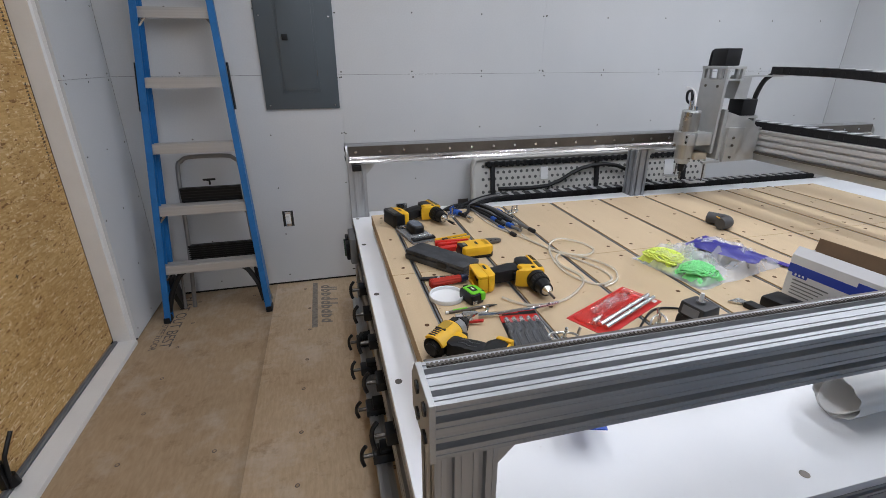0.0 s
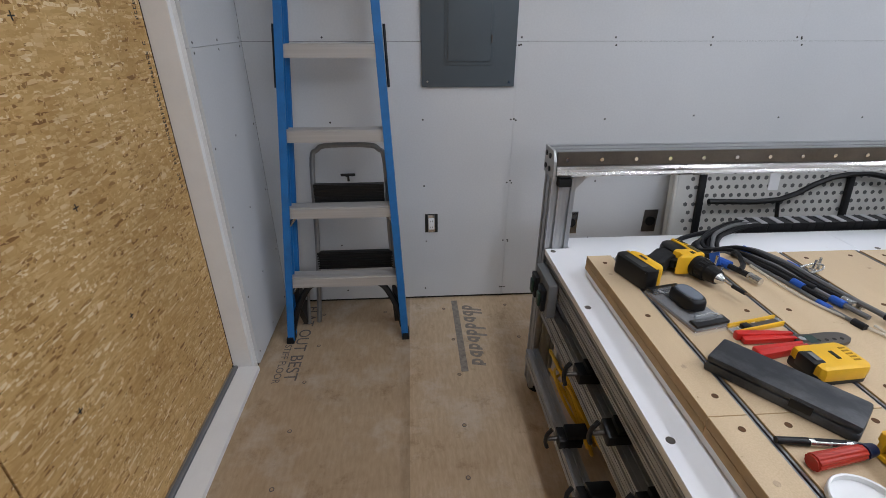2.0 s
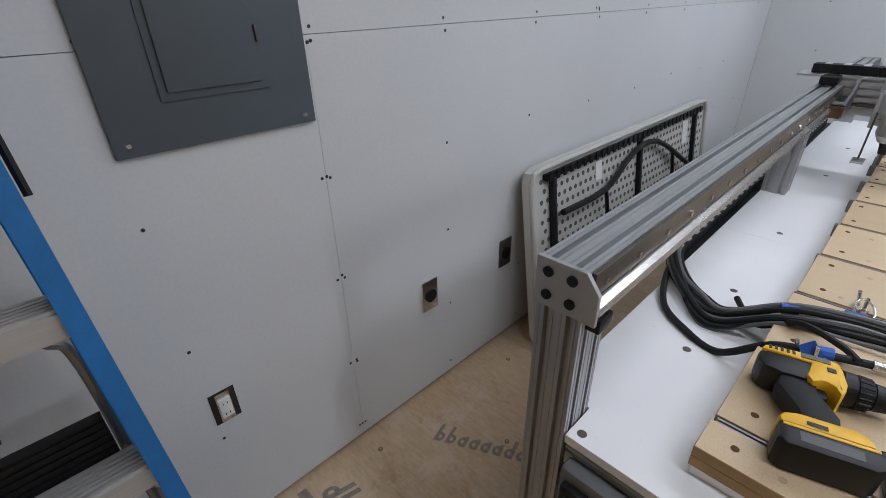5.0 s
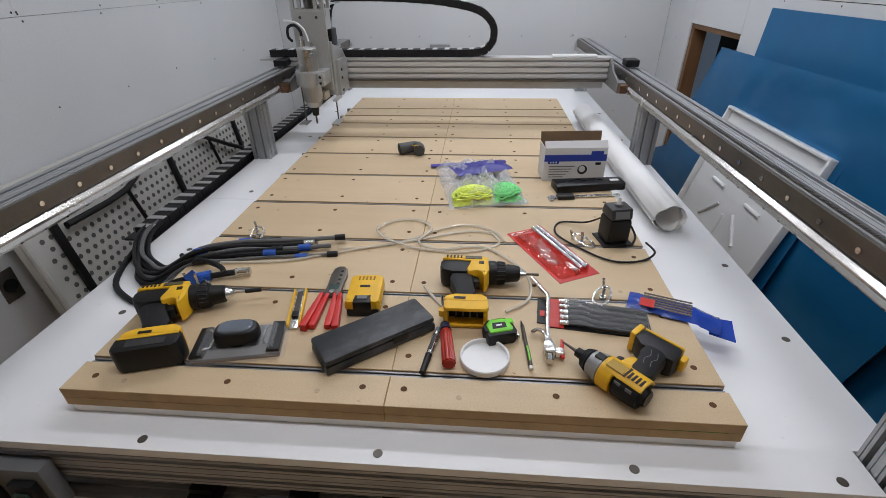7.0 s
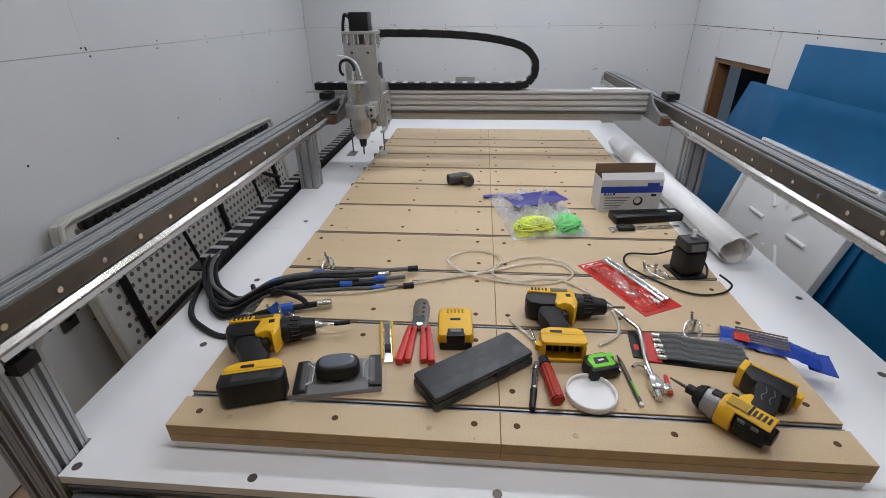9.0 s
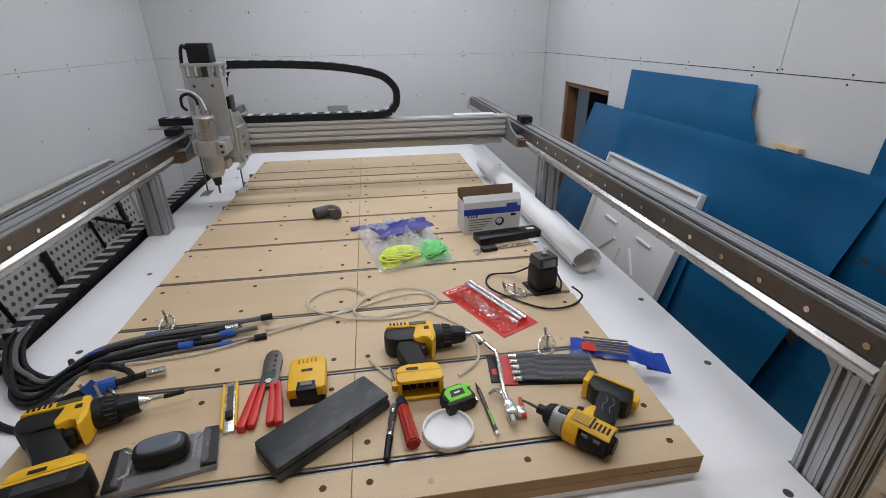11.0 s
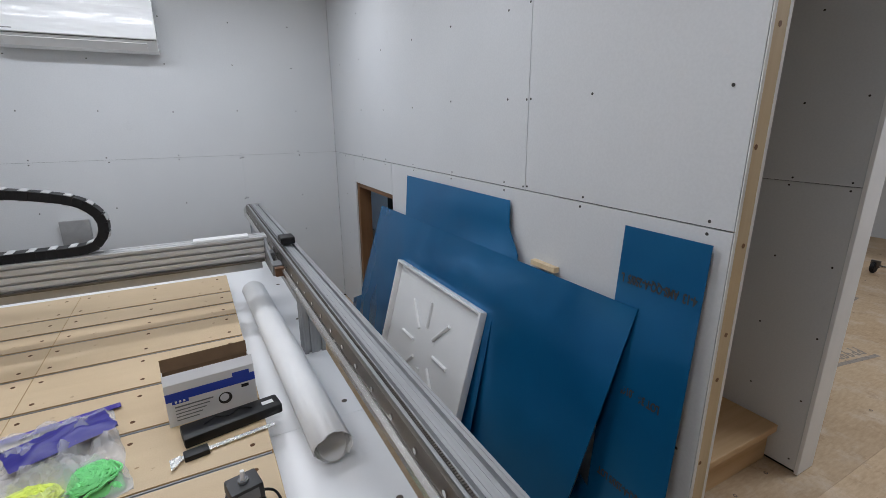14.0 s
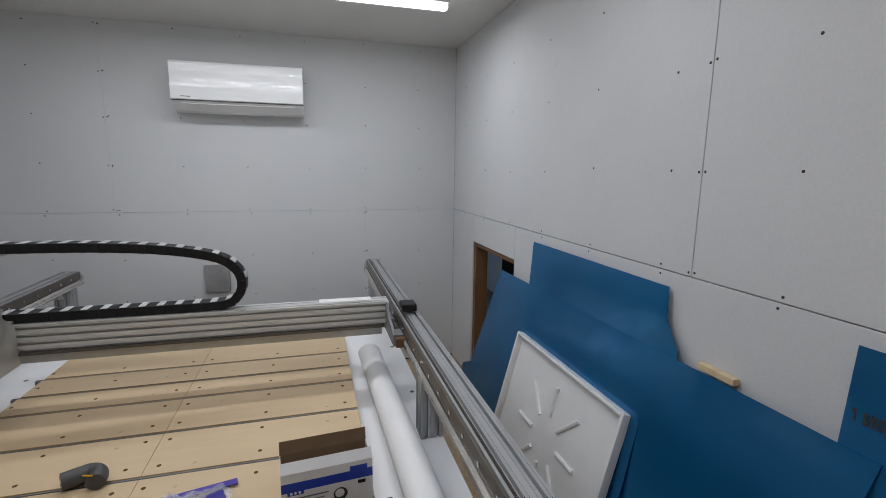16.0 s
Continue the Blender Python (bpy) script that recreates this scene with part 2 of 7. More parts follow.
PINE = wood("pine_stud", (0.55, 0.41, 0.235), (0.74, 0.61, 0.41), 2)
PINE_X = wood("pine_tread", (0.50, 0.31, 0.15), (0.70, 0.50, 0.29), 1, 0.7)
BROWNWOOD = wood("brown_wood", (0.16, 0.075, 0.03), (0.27, 0.14, 0.065), 2)
MDF = mdf_mat()
MDFEDGE = plain("mdf_edge", (0.41, 0.27, 0.125), 0.75, 0, 0.16, 26, 0.1)
CEIL = plain("ceiling_paint", (0.66, 0.66, 0.64), 0.85, 0, 0.04, 3)
LED = glow("led_diffuser", (0.96, 0.98, 1.0), 6.0)
INK = plain("black_ink", (0.03, 0.026, 0.022), 0.8, 0, 0.3, 60)
FADED = plain("faded_ink", (0.13, 0.11, 0.10), 0.85, 0, 0.35, 60)
WORN = plain("worn_ink", (0.26, 0.225, 0.19), 0.85, 0, 0.4, 45)
YELLOW = plain("yellow_plastic", (0.80, 0.45, 0.012), 0.42, 0, 0.08, 30)

# ---- mesh helpers ----


def mesh_of(bm, name, mat, smooth=None):
    if smooth:
        for f in bm.faces:
            f.smooth = True
    bmesh.ops.recalc_face_normals(bm, faces=bm.faces)
    me = bpy.data.meshes.new(name)
    bm.to_mesh(me)
    bm.free()
    for m in mat if isinstance(mat, (list, tuple)) else [mat]:
        me.materials.append(m)
    if smooth:
        me.set_sharp_from_angle(angle=radians(smooth))
    return me


def thing(name, label, category, at=(0, 0, 0), rz=0, group="", kind="", size=1.0):
    ob = new(name)
    ob.empty_display_size = 0.05
    ob.matrix_world = pose(*at, 0, 0, rz) @ Matrix.Scale(size, 4)
    return tagged(ob, label, category, group, kind)


def solo(name, bm, mat, label, category="", at=None, group="", kind="", smooth=30):
    ob = new(name, mesh_of(bm, name, mat, smooth))
    if at is not None:
        ob.matrix_world = at
    return tagged(ob, label, category, group, kind)


def part(name, bm, mat, parent, label="", smooth=30, at=None):
    ob = new(name, mesh_of(bm, name, mat, smooth))
    ob.parent = parent
    if at is not None:
        ob.matrix_basis = at
    return tagged(ob, label)


def piece(name, me, parent, at, label=""):
    """An object of its own on shared mesh data."""
    ob = new(name, me)
    ob.parent = parent
    ob.matrix_basis = at if isinstance(at, Matrix) else Matrix.Translation(at)
    return tagged(ob, label)


def box(x0, x1, y0, y1, z0, z1, bevel=0.0, bm=None, seg=2):
    own = bmesh.new()
    bmesh.ops.create_cube(own, size=1)
    for v in own.verts:
        v.co = Vector((x0 + (v.co.x + 0.5) * (x1 - x0), y0 + (v.co.y + 0.5) * (y1 - y0), z0 + (v.co.z + 0.5) * (z1 - z0)))
    if bevel:
        bmesh.ops.bevel(own, geom=own.edges[:], offset=bevel, segments=seg, affect="EDGES", profile=0.6)
    return join(bm, own)


def join(bm, own, m=None):
    if m is not None:
        own.transform(m)
    if bm is None:
        return own
    me = bpy.data.meshes.new("tmp")
    own.to_mesh(me)
    own.free()
    bm.from_mesh(me)
    bpy.data.meshes.remove(me)
    return bm


def aim(p0, p1):
    d = Vector(p1) - Vector(p0)
    return Matrix.Translation((Vector(p0) + Vector(p1)) / 2) @ d.to_track_quat("Z", "Y").to_matrix().to_4x4(), d.length


def cyl(p0, p1, r, r2=None, seg=16, bm=None, bevel=0.0):
    own = bmesh.new()
    m, length = aim(p0, p1)
    bmesh.ops.create_cone(own, cap_ends=True, segments=seg, radius1=r, radius2=r if r2 is None else r2, depth=length)
    if bevel:
        rim = [e for e in own.edges if all(abs(abs(v.co.z) - length / 2) < 1e-6 for v in e.verts)]
        bmesh.ops.bevel(own, geom=rim, offset=bevel, segments=2, affect="EDGES")
    return join(bm, own, m)


def prism(points, axis, a, b, bm=None, bevel=0.0):
    """A closed outline drawn out along an axis: 'x' takes (y, z), 'y' (x, z), 'z' (x, y)."""
    own = bmesh.new()

    def at(p, d):
        return {"x": (d, p[0], p[1]), "y": (p[0], d, p[1]), "z": (p[0], p[1], d)}[axis]

    lo = [own.verts.new(at(p, a)) for p in points]
    hi = [own.verts.new(at(p, b)) for p in points]
    own.faces.new(lo)
    own.faces.new(hi[::-1])
    n = len(points)
    for i in range(n):
        own.faces.new((lo[i], hi[i], hi[(i + 1) % n], lo[(i + 1) % n]))
    if bevel:
        bmesh.ops.recalc_face_normals(own, faces=own.faces)
        bmesh.ops.bevel(own, geom=own.edges[:], offset=bevel, segments=2, affect="EDGES", profile=0.6)
    return join(bm, own)


def sweep(points, r, seg=8, bm=None, closed=False, smooth_steps=0):
    """A round tube along a line of points."""
    pts = [Vector(p) for p in points]
    if smooth_steps:
        pts = spline(pts, smooth_steps, closed)
    own = bmesh.new()
    rings = []
    n = len(pts)
    up = Vector((0, 0, 1))
    side = None
    for i, p in enumerate(pts):
        a = pts[(i - 1) % n] if closed or i else p
        b = pts[(i + 1) % n] if closed or i < n - 1 else p
        d = (b - a).normalized()
        if side is None:
            side = d.cross(up if abs(d.z) < 0.9 else Vector((1, 0, 0))).normalized()
        side = (side - d * side.dot(d)).normalized()
        other = d.cross(side)
        rings.append([own.verts.new(p + r * (math.cos(t) * side + math.sin(t) * other)) for t in (2 * math.pi * k / seg for k in range(seg))])
    for i in range(n if closed else n - 1):
        a, b = rings[i], rings[(i + 1) % n]
        for k in range(seg):
            own.faces.new((a[k], a[(k + 1) % seg], b[(k + 1) % seg], b[k]))
    if not closed:
        own.faces.new(rings[0])
        own.faces.new(rings[-1][::-1])
    return join(bm, own)


def spline(pts, steps, closed=False):
    out = []
    n = len(pts)
    for i in range(n if closed else n - 1):
        p0 = pts[(i - 1) % n] if closed or i else pts[0]
        p1, p2 = pts[i], pts[(i + 1) % n]
        p3 = pts[(i + 2) % n] if closed or i < n - 2 else pts[-1]
        for k in range(steps):
            t = k / steps
            out.append(0.5 * (2 * p1 + (p2 - p0) * t + (2 * p0 - 5 * p1 + 4 * p2 - p3) * t**2 + (3 * p1 - p0 - 3 * p2 + p3) * t**3))
    return out if closed else out + [pts[-1]]


def slotted(w, h, nw, nh, slot=0.009, deep=0.006, fine=0):
    """The outline of an aluminium profile w by h with nw slots on top and bottom and nh on each side, centred."""
    def face(length, n):
        cuts = []
        for k in range(n):
            c = -length / 2 + (k + 0.5) * length / n
            cuts += [(c - slot / 2, 0), (c - slot / 2, deep), (c + slot / 2, deep), (c + slot / 2, 0)]
            for f in range(fine):
                for s in (-1, 1):
                    g = c + s * (slot / 2 + (f + 1) * (length / n - slot) / 2 / (fine + 1))
                    cuts += [(g - 0.0012, 0), (g - 0.0012, 0.0015), (g + 0.0012, 0.0015), (g + 0.0012, 0)]
        groups = [cuts[i:i + 4] for i in range(0, len(cuts), 4)]
        groups.sort(key=lambda q: q[0][0])
        return [p for q in groups for p in q]

    pts = [(-w / 2, -h / 2)] + [(a, -h / 2 + d) for a, d in face(w, nw)]
    pts += [(w / 2, -h / 2)] + [(w / 2 - d, a) for a, d in face(h, nh)]
    pts += [(w / 2, h / 2)] + [(-a, h / 2 - d) for a, d in face(w, nw)]
    pts += [(-w / 2, h / 2)] + [(-w / 2 + d, -a) for a, d in face(h, nh)]
    return pts


def bar(axis, a, b, c0, c1, w, h, nw=2, nh=2, fine=1, bm=None, slot=0.009, deep=0.006):
    """A slotted profile along an axis, centred on (c0, c1) across it."""
    return prism([(p + c0, q + c1) for p, q in slotted(w, h, nw, nh, slot, deep, fine)], axis, a, b, bm)


def letters(text, size, mat, parent, at, name="lettering", depth=0.0006, align="CENTER", bold=0.0):
    cu = bpy.data.curves.new(name, "FONT")
    cu.offset = bold
    cu.body, cu.size, cu.extrude, cu.align_x, cu.align_y = text, size, depth, align, "CENTER"
    ob = new(name, cu)
    me = bpy.data.meshes.new_from_object(ob)
    bpy.data.objects.remove(ob)
    bpy.data.curves.remove(cu)
    me.materials.append(mat)
    return piece(name, me, parent, at)


def discs(spots, r, normal, thick=0.0015, seg=8, ring=0.0):
    """Many small flat heads in one mesh; normal is an axis letter with a sign."""
    bm = bmesh.new()
    ax = "xyz".index(normal[1])
    sg = 1 if normal[0] == "+" else -1
    for p in spots:
        lo, hi = [], []
        for k in range(seg):
            t = 2 * math.pi * k / seg
            q = [r * math.cos(t), r * math.sin(t)]
            c = [0, 0, 0]
            c[(ax + 1) % 3], c[(ax + 2) % 3] = q
            top = Vector(p) + Vector(c)
            base = top.copy()
            top[ax] += sg * thick
            lo.append(bm.verts.new(base))
            hi.append(bm.verts.new(top))
        bm.faces.new(hi)
        for k in range(seg):
            bm.faces.new((lo[k], lo[(k + 1) % seg], hi[(k + 1) % seg], hi[k]))
    return bm


# ---- the room ----
XE, YS, ZC, JZ = 4.67, -3.06, 2.44, 1.235
T = 0.012


def wall(name, label, backing, panels, axis, face, sign, screws, gap=0.0013):
    """A wall: dark backing, drywall sheets as pieces and rows of screw heads."""
    w = solo(name, backing, DARK, label, "wall", kind="structure", smooth=None)
    for (a0, a1, z0, z1) in panels:
        lo, hi = (face, face - sign * T) if sign < 0 else (face - sign * T, face)
        lo, hi = min(lo, hi), max(lo, hi)
        g = gap / 2
        if axis == "y":
            v = g * (0.3 if gap < 0.002 else 0.75)
            bm = box(a0 + v, a1 - v, lo, hi, z0 + g, z1 - g, 0.0006, seg=1)
        else:
            bm = box(lo, hi, a0 + g * 0.3, a1 - g * 0.3, z0 + g, z1 - g, 0.001, seg=1)
        part("drywall_sheet", bm, DRY, w, smooth=None)
    if screws:
        pts = [(a, face, z) if axis == "y" else (face, a, z) for a, z in screws]
        s = part("screw_heads", discs(pts, 0.0042, ("+" if sign > 0 else "-") + axis, 0.0006), INK, w, "dark drywall screw heads", None)
        tagged(s, kind="stuff")
    return w


ZROWS = (0.06, 0.33, 0.63, 0.92, JZ - 0.015, JZ + 0.015, 1.545, 1.85, 2.13, 2.41)


def grid(a0, a1, first, step=0.406, seams=(), skip=None):
    out = []
    a = first
    while a < a1:
        if a > a0:
            for z in ZROWS:
                j = random.uniform(-0.008, 0.008)
                out.append((a + j, z + random.uniform(-0.012, 0.012) * (abs(z - JZ) > 0.05)))
        a += step
    for s, z0, z1 in seams:
        for z in ZROWS:
            if z0 < z < z1:
                out += [(s - 0.011, z), (s + 0.011, z + random.uniform(-0.006, 0.006))]
    return [p for p in out if not (skip and skip(*p))]


wall("wall_north", "grey unpainted drywall sheets with dark screw heads and open joints",
     box(-0.15, XE + 0.15, T, 0.14, 0, ZC),
     [(0, 1.115, 0.015, JZ), (1.115, XE, 0.015, JZ), (0, 2.325, JZ, ZC), (2.325, XE, JZ, ZC)], "y", 0, -1,
     grid(0.05, XE, 0.31, 0.406, [(1.115, 0, JZ), (2.325, JZ, ZC)]))
wall("wall_east", "grey unpainted drywall wall carrying the air conditioner",
     box(XE + T, XE + 0.14, YS - 0.12, T, 0, ZC),
     [(YS, -2.36, 0.015, JZ), (-2.36, 0, 0.015, JZ), (YS, -0.72, JZ, ZC), (-0.72, 0, JZ, ZC)], "x", XE, -1,
     grid(YS + 0.05, -0.05, YS + 0.29, 0.406, [(-2.36, 0, JZ), (-0.72, JZ, ZC)]))

# south wall, with a rough opening at its east end and a bare stud at the doorway
HX0, HX1, HZ = 3.50, 4.20, 1.045
SX = 1.535
sb = box(SX, HX0, YS - 0.058, YS - T, 0, ZC)
box(HX1, XE + T, YS - 0.058, YS - T, 0, ZC, bm=sb)
box(HX0, HX1, YS - 0.058, YS - T, HZ, ZC, bm=sb)
ws = wall("wall_south", "grey drywall partition with a rough opening and bare stud end",
          sb, [(SX - 0.022, HX0, 0.015, JZ), (HX1, XE, 0.015, JZ), (HX0, HX1, HZ, JZ), (SX - 0.022, 2.25, JZ, ZC), (2.25, XE, JZ, ZC)],
          "y", YS, 1, grid(SX, XE, SX + 0.03, 0.406, [(2.25, JZ, ZC)], lambda a, z: HX0 - 0.02 < a < HX1 + 0.02 and z < HZ + 0.02), 0.0034)
part("back_drywall", box(SX - 0.022, HX0, YS - 0.069, YS - 0.058, 0.012, ZC, 0.001), DRY, ws, smooth=None)
part("stud", box(SX - 0.024, SX, YS - 0.058, YS - T, 0, ZC, 0.002), PINE, ws, "bare pine end stud with knots", None)
for ey in (YS - 0.0115, YS - 0.0575):
    part("cut_edge", box(SX - 0.0248, SX - 0.0223, ey - 0.0105 if ey < YS - 0.03 else ey, ey if ey < YS - 0.03 else ey + 0.0108, 0.015, ZC, 0.001), PAINT, ws, "white gypsum edge of the cut drywall", None)
part("opening_jamb", box(HX1 - 0.038, HX1, YS - 0.10, YS - T - 0.001, 0, HZ, 0.001), BROWNWOOD, ws, "raw brown timber jamb of the low opening", None)
part("opening_header", box(HX0, HX1 - 0.04, YS - 0.10, YS - T - 0.001, HZ - 0.03, HZ - 0.001, 0.001), BROWNWOOD, ws, "", None)
part("knots", discs([(SX - 0.024, YS - random.uniform(0.018, 0.05), z) for z in (0.4, 0.62, 0.86, 0.98, 1.2, 1.42, 1.66, 1.9)], 0.006, "-x", 0.0008), BROWNWOOD, ws, "", None)

# west wall with the doorway of the sheeted double door
DY0, DY1, DX, DZ = -0.505, -2.34, -0.10, 2.12
wb = box(-0.13, -T, DY0 + 0.0245, T, 0, ZC)
box(-0.13, -T, YS - 0.12, DY1 - 0.03, 0, ZC, bm=wb)
box(-0.13, -T, DY1 - 0.03, DY0 + 0.03, DZ + 0.03, ZC, bm=wb)
ww = wall("wall_west", "grey drywall beside the white door frame",
          wb, [(DY0 + 0.025, 0, 0.015, JZ), (DY0 + 0.025, 0, JZ, ZC), (YS - 0.1, DY1 - 0.025, 0.015, ZC), (DY1 - 0.025, DY0 + 0.025, DZ + 0.025, ZC)],
          "x", 0, 1, [(a, z) for a in (-0.03, -0.25, DY0 + 0.05) for z in ZROWS])

# double door of strand board
door = thing("door_1", "closed double door of strand board with black pulls", "door", kind="structure")
part("jamb", box(DX, -0.024, DY0, DY0 + 0.024, 0, DZ + 0.024, 0.002), PAINT, door, "white painted jamb", None)
part("jamb", box(DX, -0.024, DY1 - 0.024, DY1, 0, DZ + 0.024, 0.002), PAINT, door, "white painted jamb", None)
part("jamb_return", box(-0.0238, -0.0117, DY0 + 0.0215, DY0 + 0.0255, 0, DZ, 0.0005), PAINT, door, "", None)
part("head_jamb", box(DX, -0.024, DY1, DY0, DZ, DZ + 0.024, 0.002), PAINT, door, "", None)
part("threshold", box(DX + 0.020, 0.004, DY1, DY0, 0.0, 0.022, 0.002), PAINT, door, "white painted threshold", None)
part("weather_strip", box(DX + 0.003, DX + 0.018, DY1, DY0, 0.0, 0.03, 0.004), GREYP, door, "grey weather strip", None)
SEAM = -1.42
leaf_n = part("door_leaf", box(DX - 0.03, DX, SEAM + 0.0025, DY0 - 0.003, 0.034, DZ - 0.004, 0.0015), OSB, door, "strand board door leaf with stamped lettering", None)
leaf_s = part("door_leaf", box(DX - 0.03, DX, DY1 + 0.003, SEAM - 0.0025, 0.034, DZ - 0.004, 0.0015), OSB, door, "strand board door leaf with stamped lettering", None)


def pull(leaf, y, z0, z1):
    h = part("pull_handle", sweep([(DX + 0.012, y, z0 + 0.02), (DX + 0.03, y, z0 + 0.032), (DX + 0.045, y, (z0 + z1) / 2), (DX + 0.03, y, z1 - 0.032), (DX + 0.012, y, z1 - 0.02)], 0.0065, 8, smooth_steps=6), BLACK, leaf, "bowed black pull handle")
    for z in (z0 + 0.012, z1 - 0.012):
        part("foot", box(DX, DX + 0.014, y - 0.017, y + 0.017, z - 0.02, z + 0.02, 0.004), BLACK, h)


pull(leaf_s, SEAM - 0.04, 0.965, 1.125)
pull(leaf_n, SEAM + 0.035, 0.965, 1.125)
bolt = part("foot_bolt", box(DX, DX + 0.02, SEAM + 0.025, SEAM + 0.065, 0.04, 0.13, 0.004), BLACK, leaf_n, "black sliding foot bolt with bent lever")
part("lever", sweep([(DX + 0.022, SEAM + 0.045, 0.05), (DX + 0.03, SEAM + 0.047, 0.14), (DX + 0.035, SEAM + 0.062, 0.17), (DX + 0.035, SEAM + 0.105, 0.205)], 0.007, 8, smooth_steps=5), BLACK, bolt)
part("shoe", cyl((DX + 0.02, SEAM + 0.055, 0.034), (DX + 0.02, SEAM + 0.055, 0.075), 0.02, 0.014), BLACK, bolt)

# ceiling and floors
solo("ceiling", box(-0.15, XE + 0.15, YS - 0.10, 0.14, ZC, ZC + 0.1), CEIL, "flat matt white drywall ceiling", "ceiling", kind="structure", smooth=None)
solo("ceiling_south", box(-3.1, 7.1, -9.75, YS - 0.102, ZC, ZC + 0.1), CEIL, "flat white ceiling of the next room", "ceiling", kind="structure", smooth=None)
floor = solo("floor", box(-3.1, 7.1, -9.75, 0.14, -0.12, -0.02), DARK, "tan strand subfloor panels with nail heads and dust", "floor", kind="structure", smooth=None)

# the long space beyond the doorway
WY = -4.13
wall("wall_stair", "grey drywall wall along the wooden stairs", box(1.68, 7.0, WY - 0.12, WY - T, 0.0, ZC), [(1.68, 7.0, 0.015, JZ), (1.68, 7.0, JZ, ZC)], "y", WY, 1, grid(1.69, 4.0, 1.715, 0.2), 0.0026)
bead = solo("trim", box(1.665, 1.68, WY - 0.123, WY + 0.003, 0.004, ZC, 0.002), PAINT, "white corner bead on the drywall end", "trim", kind="structure", smooth=None)
WX0, WX1, WZ0, WZ1 = 2.25, 3.72, 1.13, 1.95
fb = box(-3.1, WX0, -9.75, -9.6, 0, ZC)
box(WX1, 7.1, -9.75, -9.6, 0, ZC, bm=fb)
box(WX0, WX1, -9.75, -9.6, 0, WZ0, bm=fb)
box(WX0, WX1, -9.75, -9.6, WZ1, ZC, bm=fb)
solo("wall_far", fb, DRY, "far grey drywall wall with a window", "wall", kind="structure", smooth=None)
solo("wall_west_south", box(-3.1, -3.0, -9.6, YS - 0.1, 0, ZC), DRY, "drywall side wall of the next room", "wall", kind="structure", smooth=None)
solo("wall_east_south", box(7.0, 7.1, -9.6, YS - 0.1, 0, ZC), DRY, "drywall end wall of the next room", "wall", kind="structure", smooth=None)
solo("wall_north_south", box(-3.0, -0.13, YS - 0.22, YS - 0.12, 0, ZC), DRY, "drywall wall beside the workshop doorway", "wall", kind="structure", smooth=None)
win = thing("window_1", "white framed window with horizontal bars looking onto greenery", "window", kind="structure")
part("window_frame", box(WX0, WX1, -9.7, -9.62, WZ0, WZ0 + 0.05, 0.004), WHITEP, win)
part("window_frame", box(WX0, WX1, -9.7, -9.62, WZ1 - 0.05, WZ1, 0.004), WHITEP, win)
for fx in (WX0, WX0 + 0.77, WX1 - 0.05):
    part("window_frame", box(fx, fx + 0.05, -9.7, -9.62, WZ0 + 0.05, WZ1 - 0.05, 0.004), WHITEP, win)
for k in range(1, 4):
    zz = WZ0 + k * (WZ1 - WZ0) / 4
    part("glazing_bar", box(WX0 + 0.05, WX1 - 0.05, -9.68, -9.64, zz - 0.012, zz + 0.012), WHITEP, win)
GREEN = plain("garden_green", (0.05, 0.09, 0.03), 0.9, 0, 0.6, 2)
solo("ground", box(-40, 40, -70, -9.8, -0.6, -0.5), GREEN, "grass outside the far window", "ground", kind="structure", smooth=None)
solo("backdrop", box(-20, 30, -20.2, -20, -0.5, 6), GREEN, "dark green hedge outside the far window", "hedge", kind="structure", smooth=None)

# near-black panels added behind the low opening: they block light and paint its shade
solo("opening_blocker_back", box(3.35, 4.6, YS - 0.42, YS - 0.40, 0, 1.3), DARK, "added dark panel that keeps the low opening black", "wall", kind="structure", smooth=None)
solo("opening_blocker_side", box(3.35, 3.37, YS - 0.40, YS - 0.07, 0, 1.3), DARK, "added dark side panel that blocks light behind the opening", "wall", kind="structure", smooth=None)
solo("opening_blocker_top", box(3.35, 4.6, YS - 0.42, YS - 0.06, 1.3, 1.32), DARK, "added dark top panel that blocks light behind the opening", "wall", kind="structure", smooth=None)

# stairs
stairs = thing("staircase", "rough pine stairs rising beside the drywall", "stairs", kind="structure")
for k in range(9):
    x0 = 1.80 + 0.26 * k
    z = 0.19 * (k + 1)
    part("tread", box(x0 - 0.03, x0 + 0.27, WY + 0.003, YS - 0.115, z - 0.035, z, 0.006), PINE_X, stairs, "knotty pine tread", None)
    part("riser", box(x0, x0 + 0.02, WY + 0.003, YS - 0.115, z - 0.19, z - 0.036, 0.001), PINE_X, stairs, "", None)

# LED strips on the ceiling
for lx, ly in LEDS:
    f = thing("ceiling_light", "slim white LED strip light on the ceiling, lit", "light", group="ceiling LED strips")
    part("housing", box(lx - 0.035, lx + 0.035, ly - 0.99, ly + 0.99, ZC - 0.03, ZC, 0.004), WHITEP, f)
    part("diffuser", box(lx - 0.03, lx + 0.03, ly - 0.985, ly + 0.985, ZC - 0.06, ZC - 0.0305, 0.012), LED, f, "glowing white diffuser")

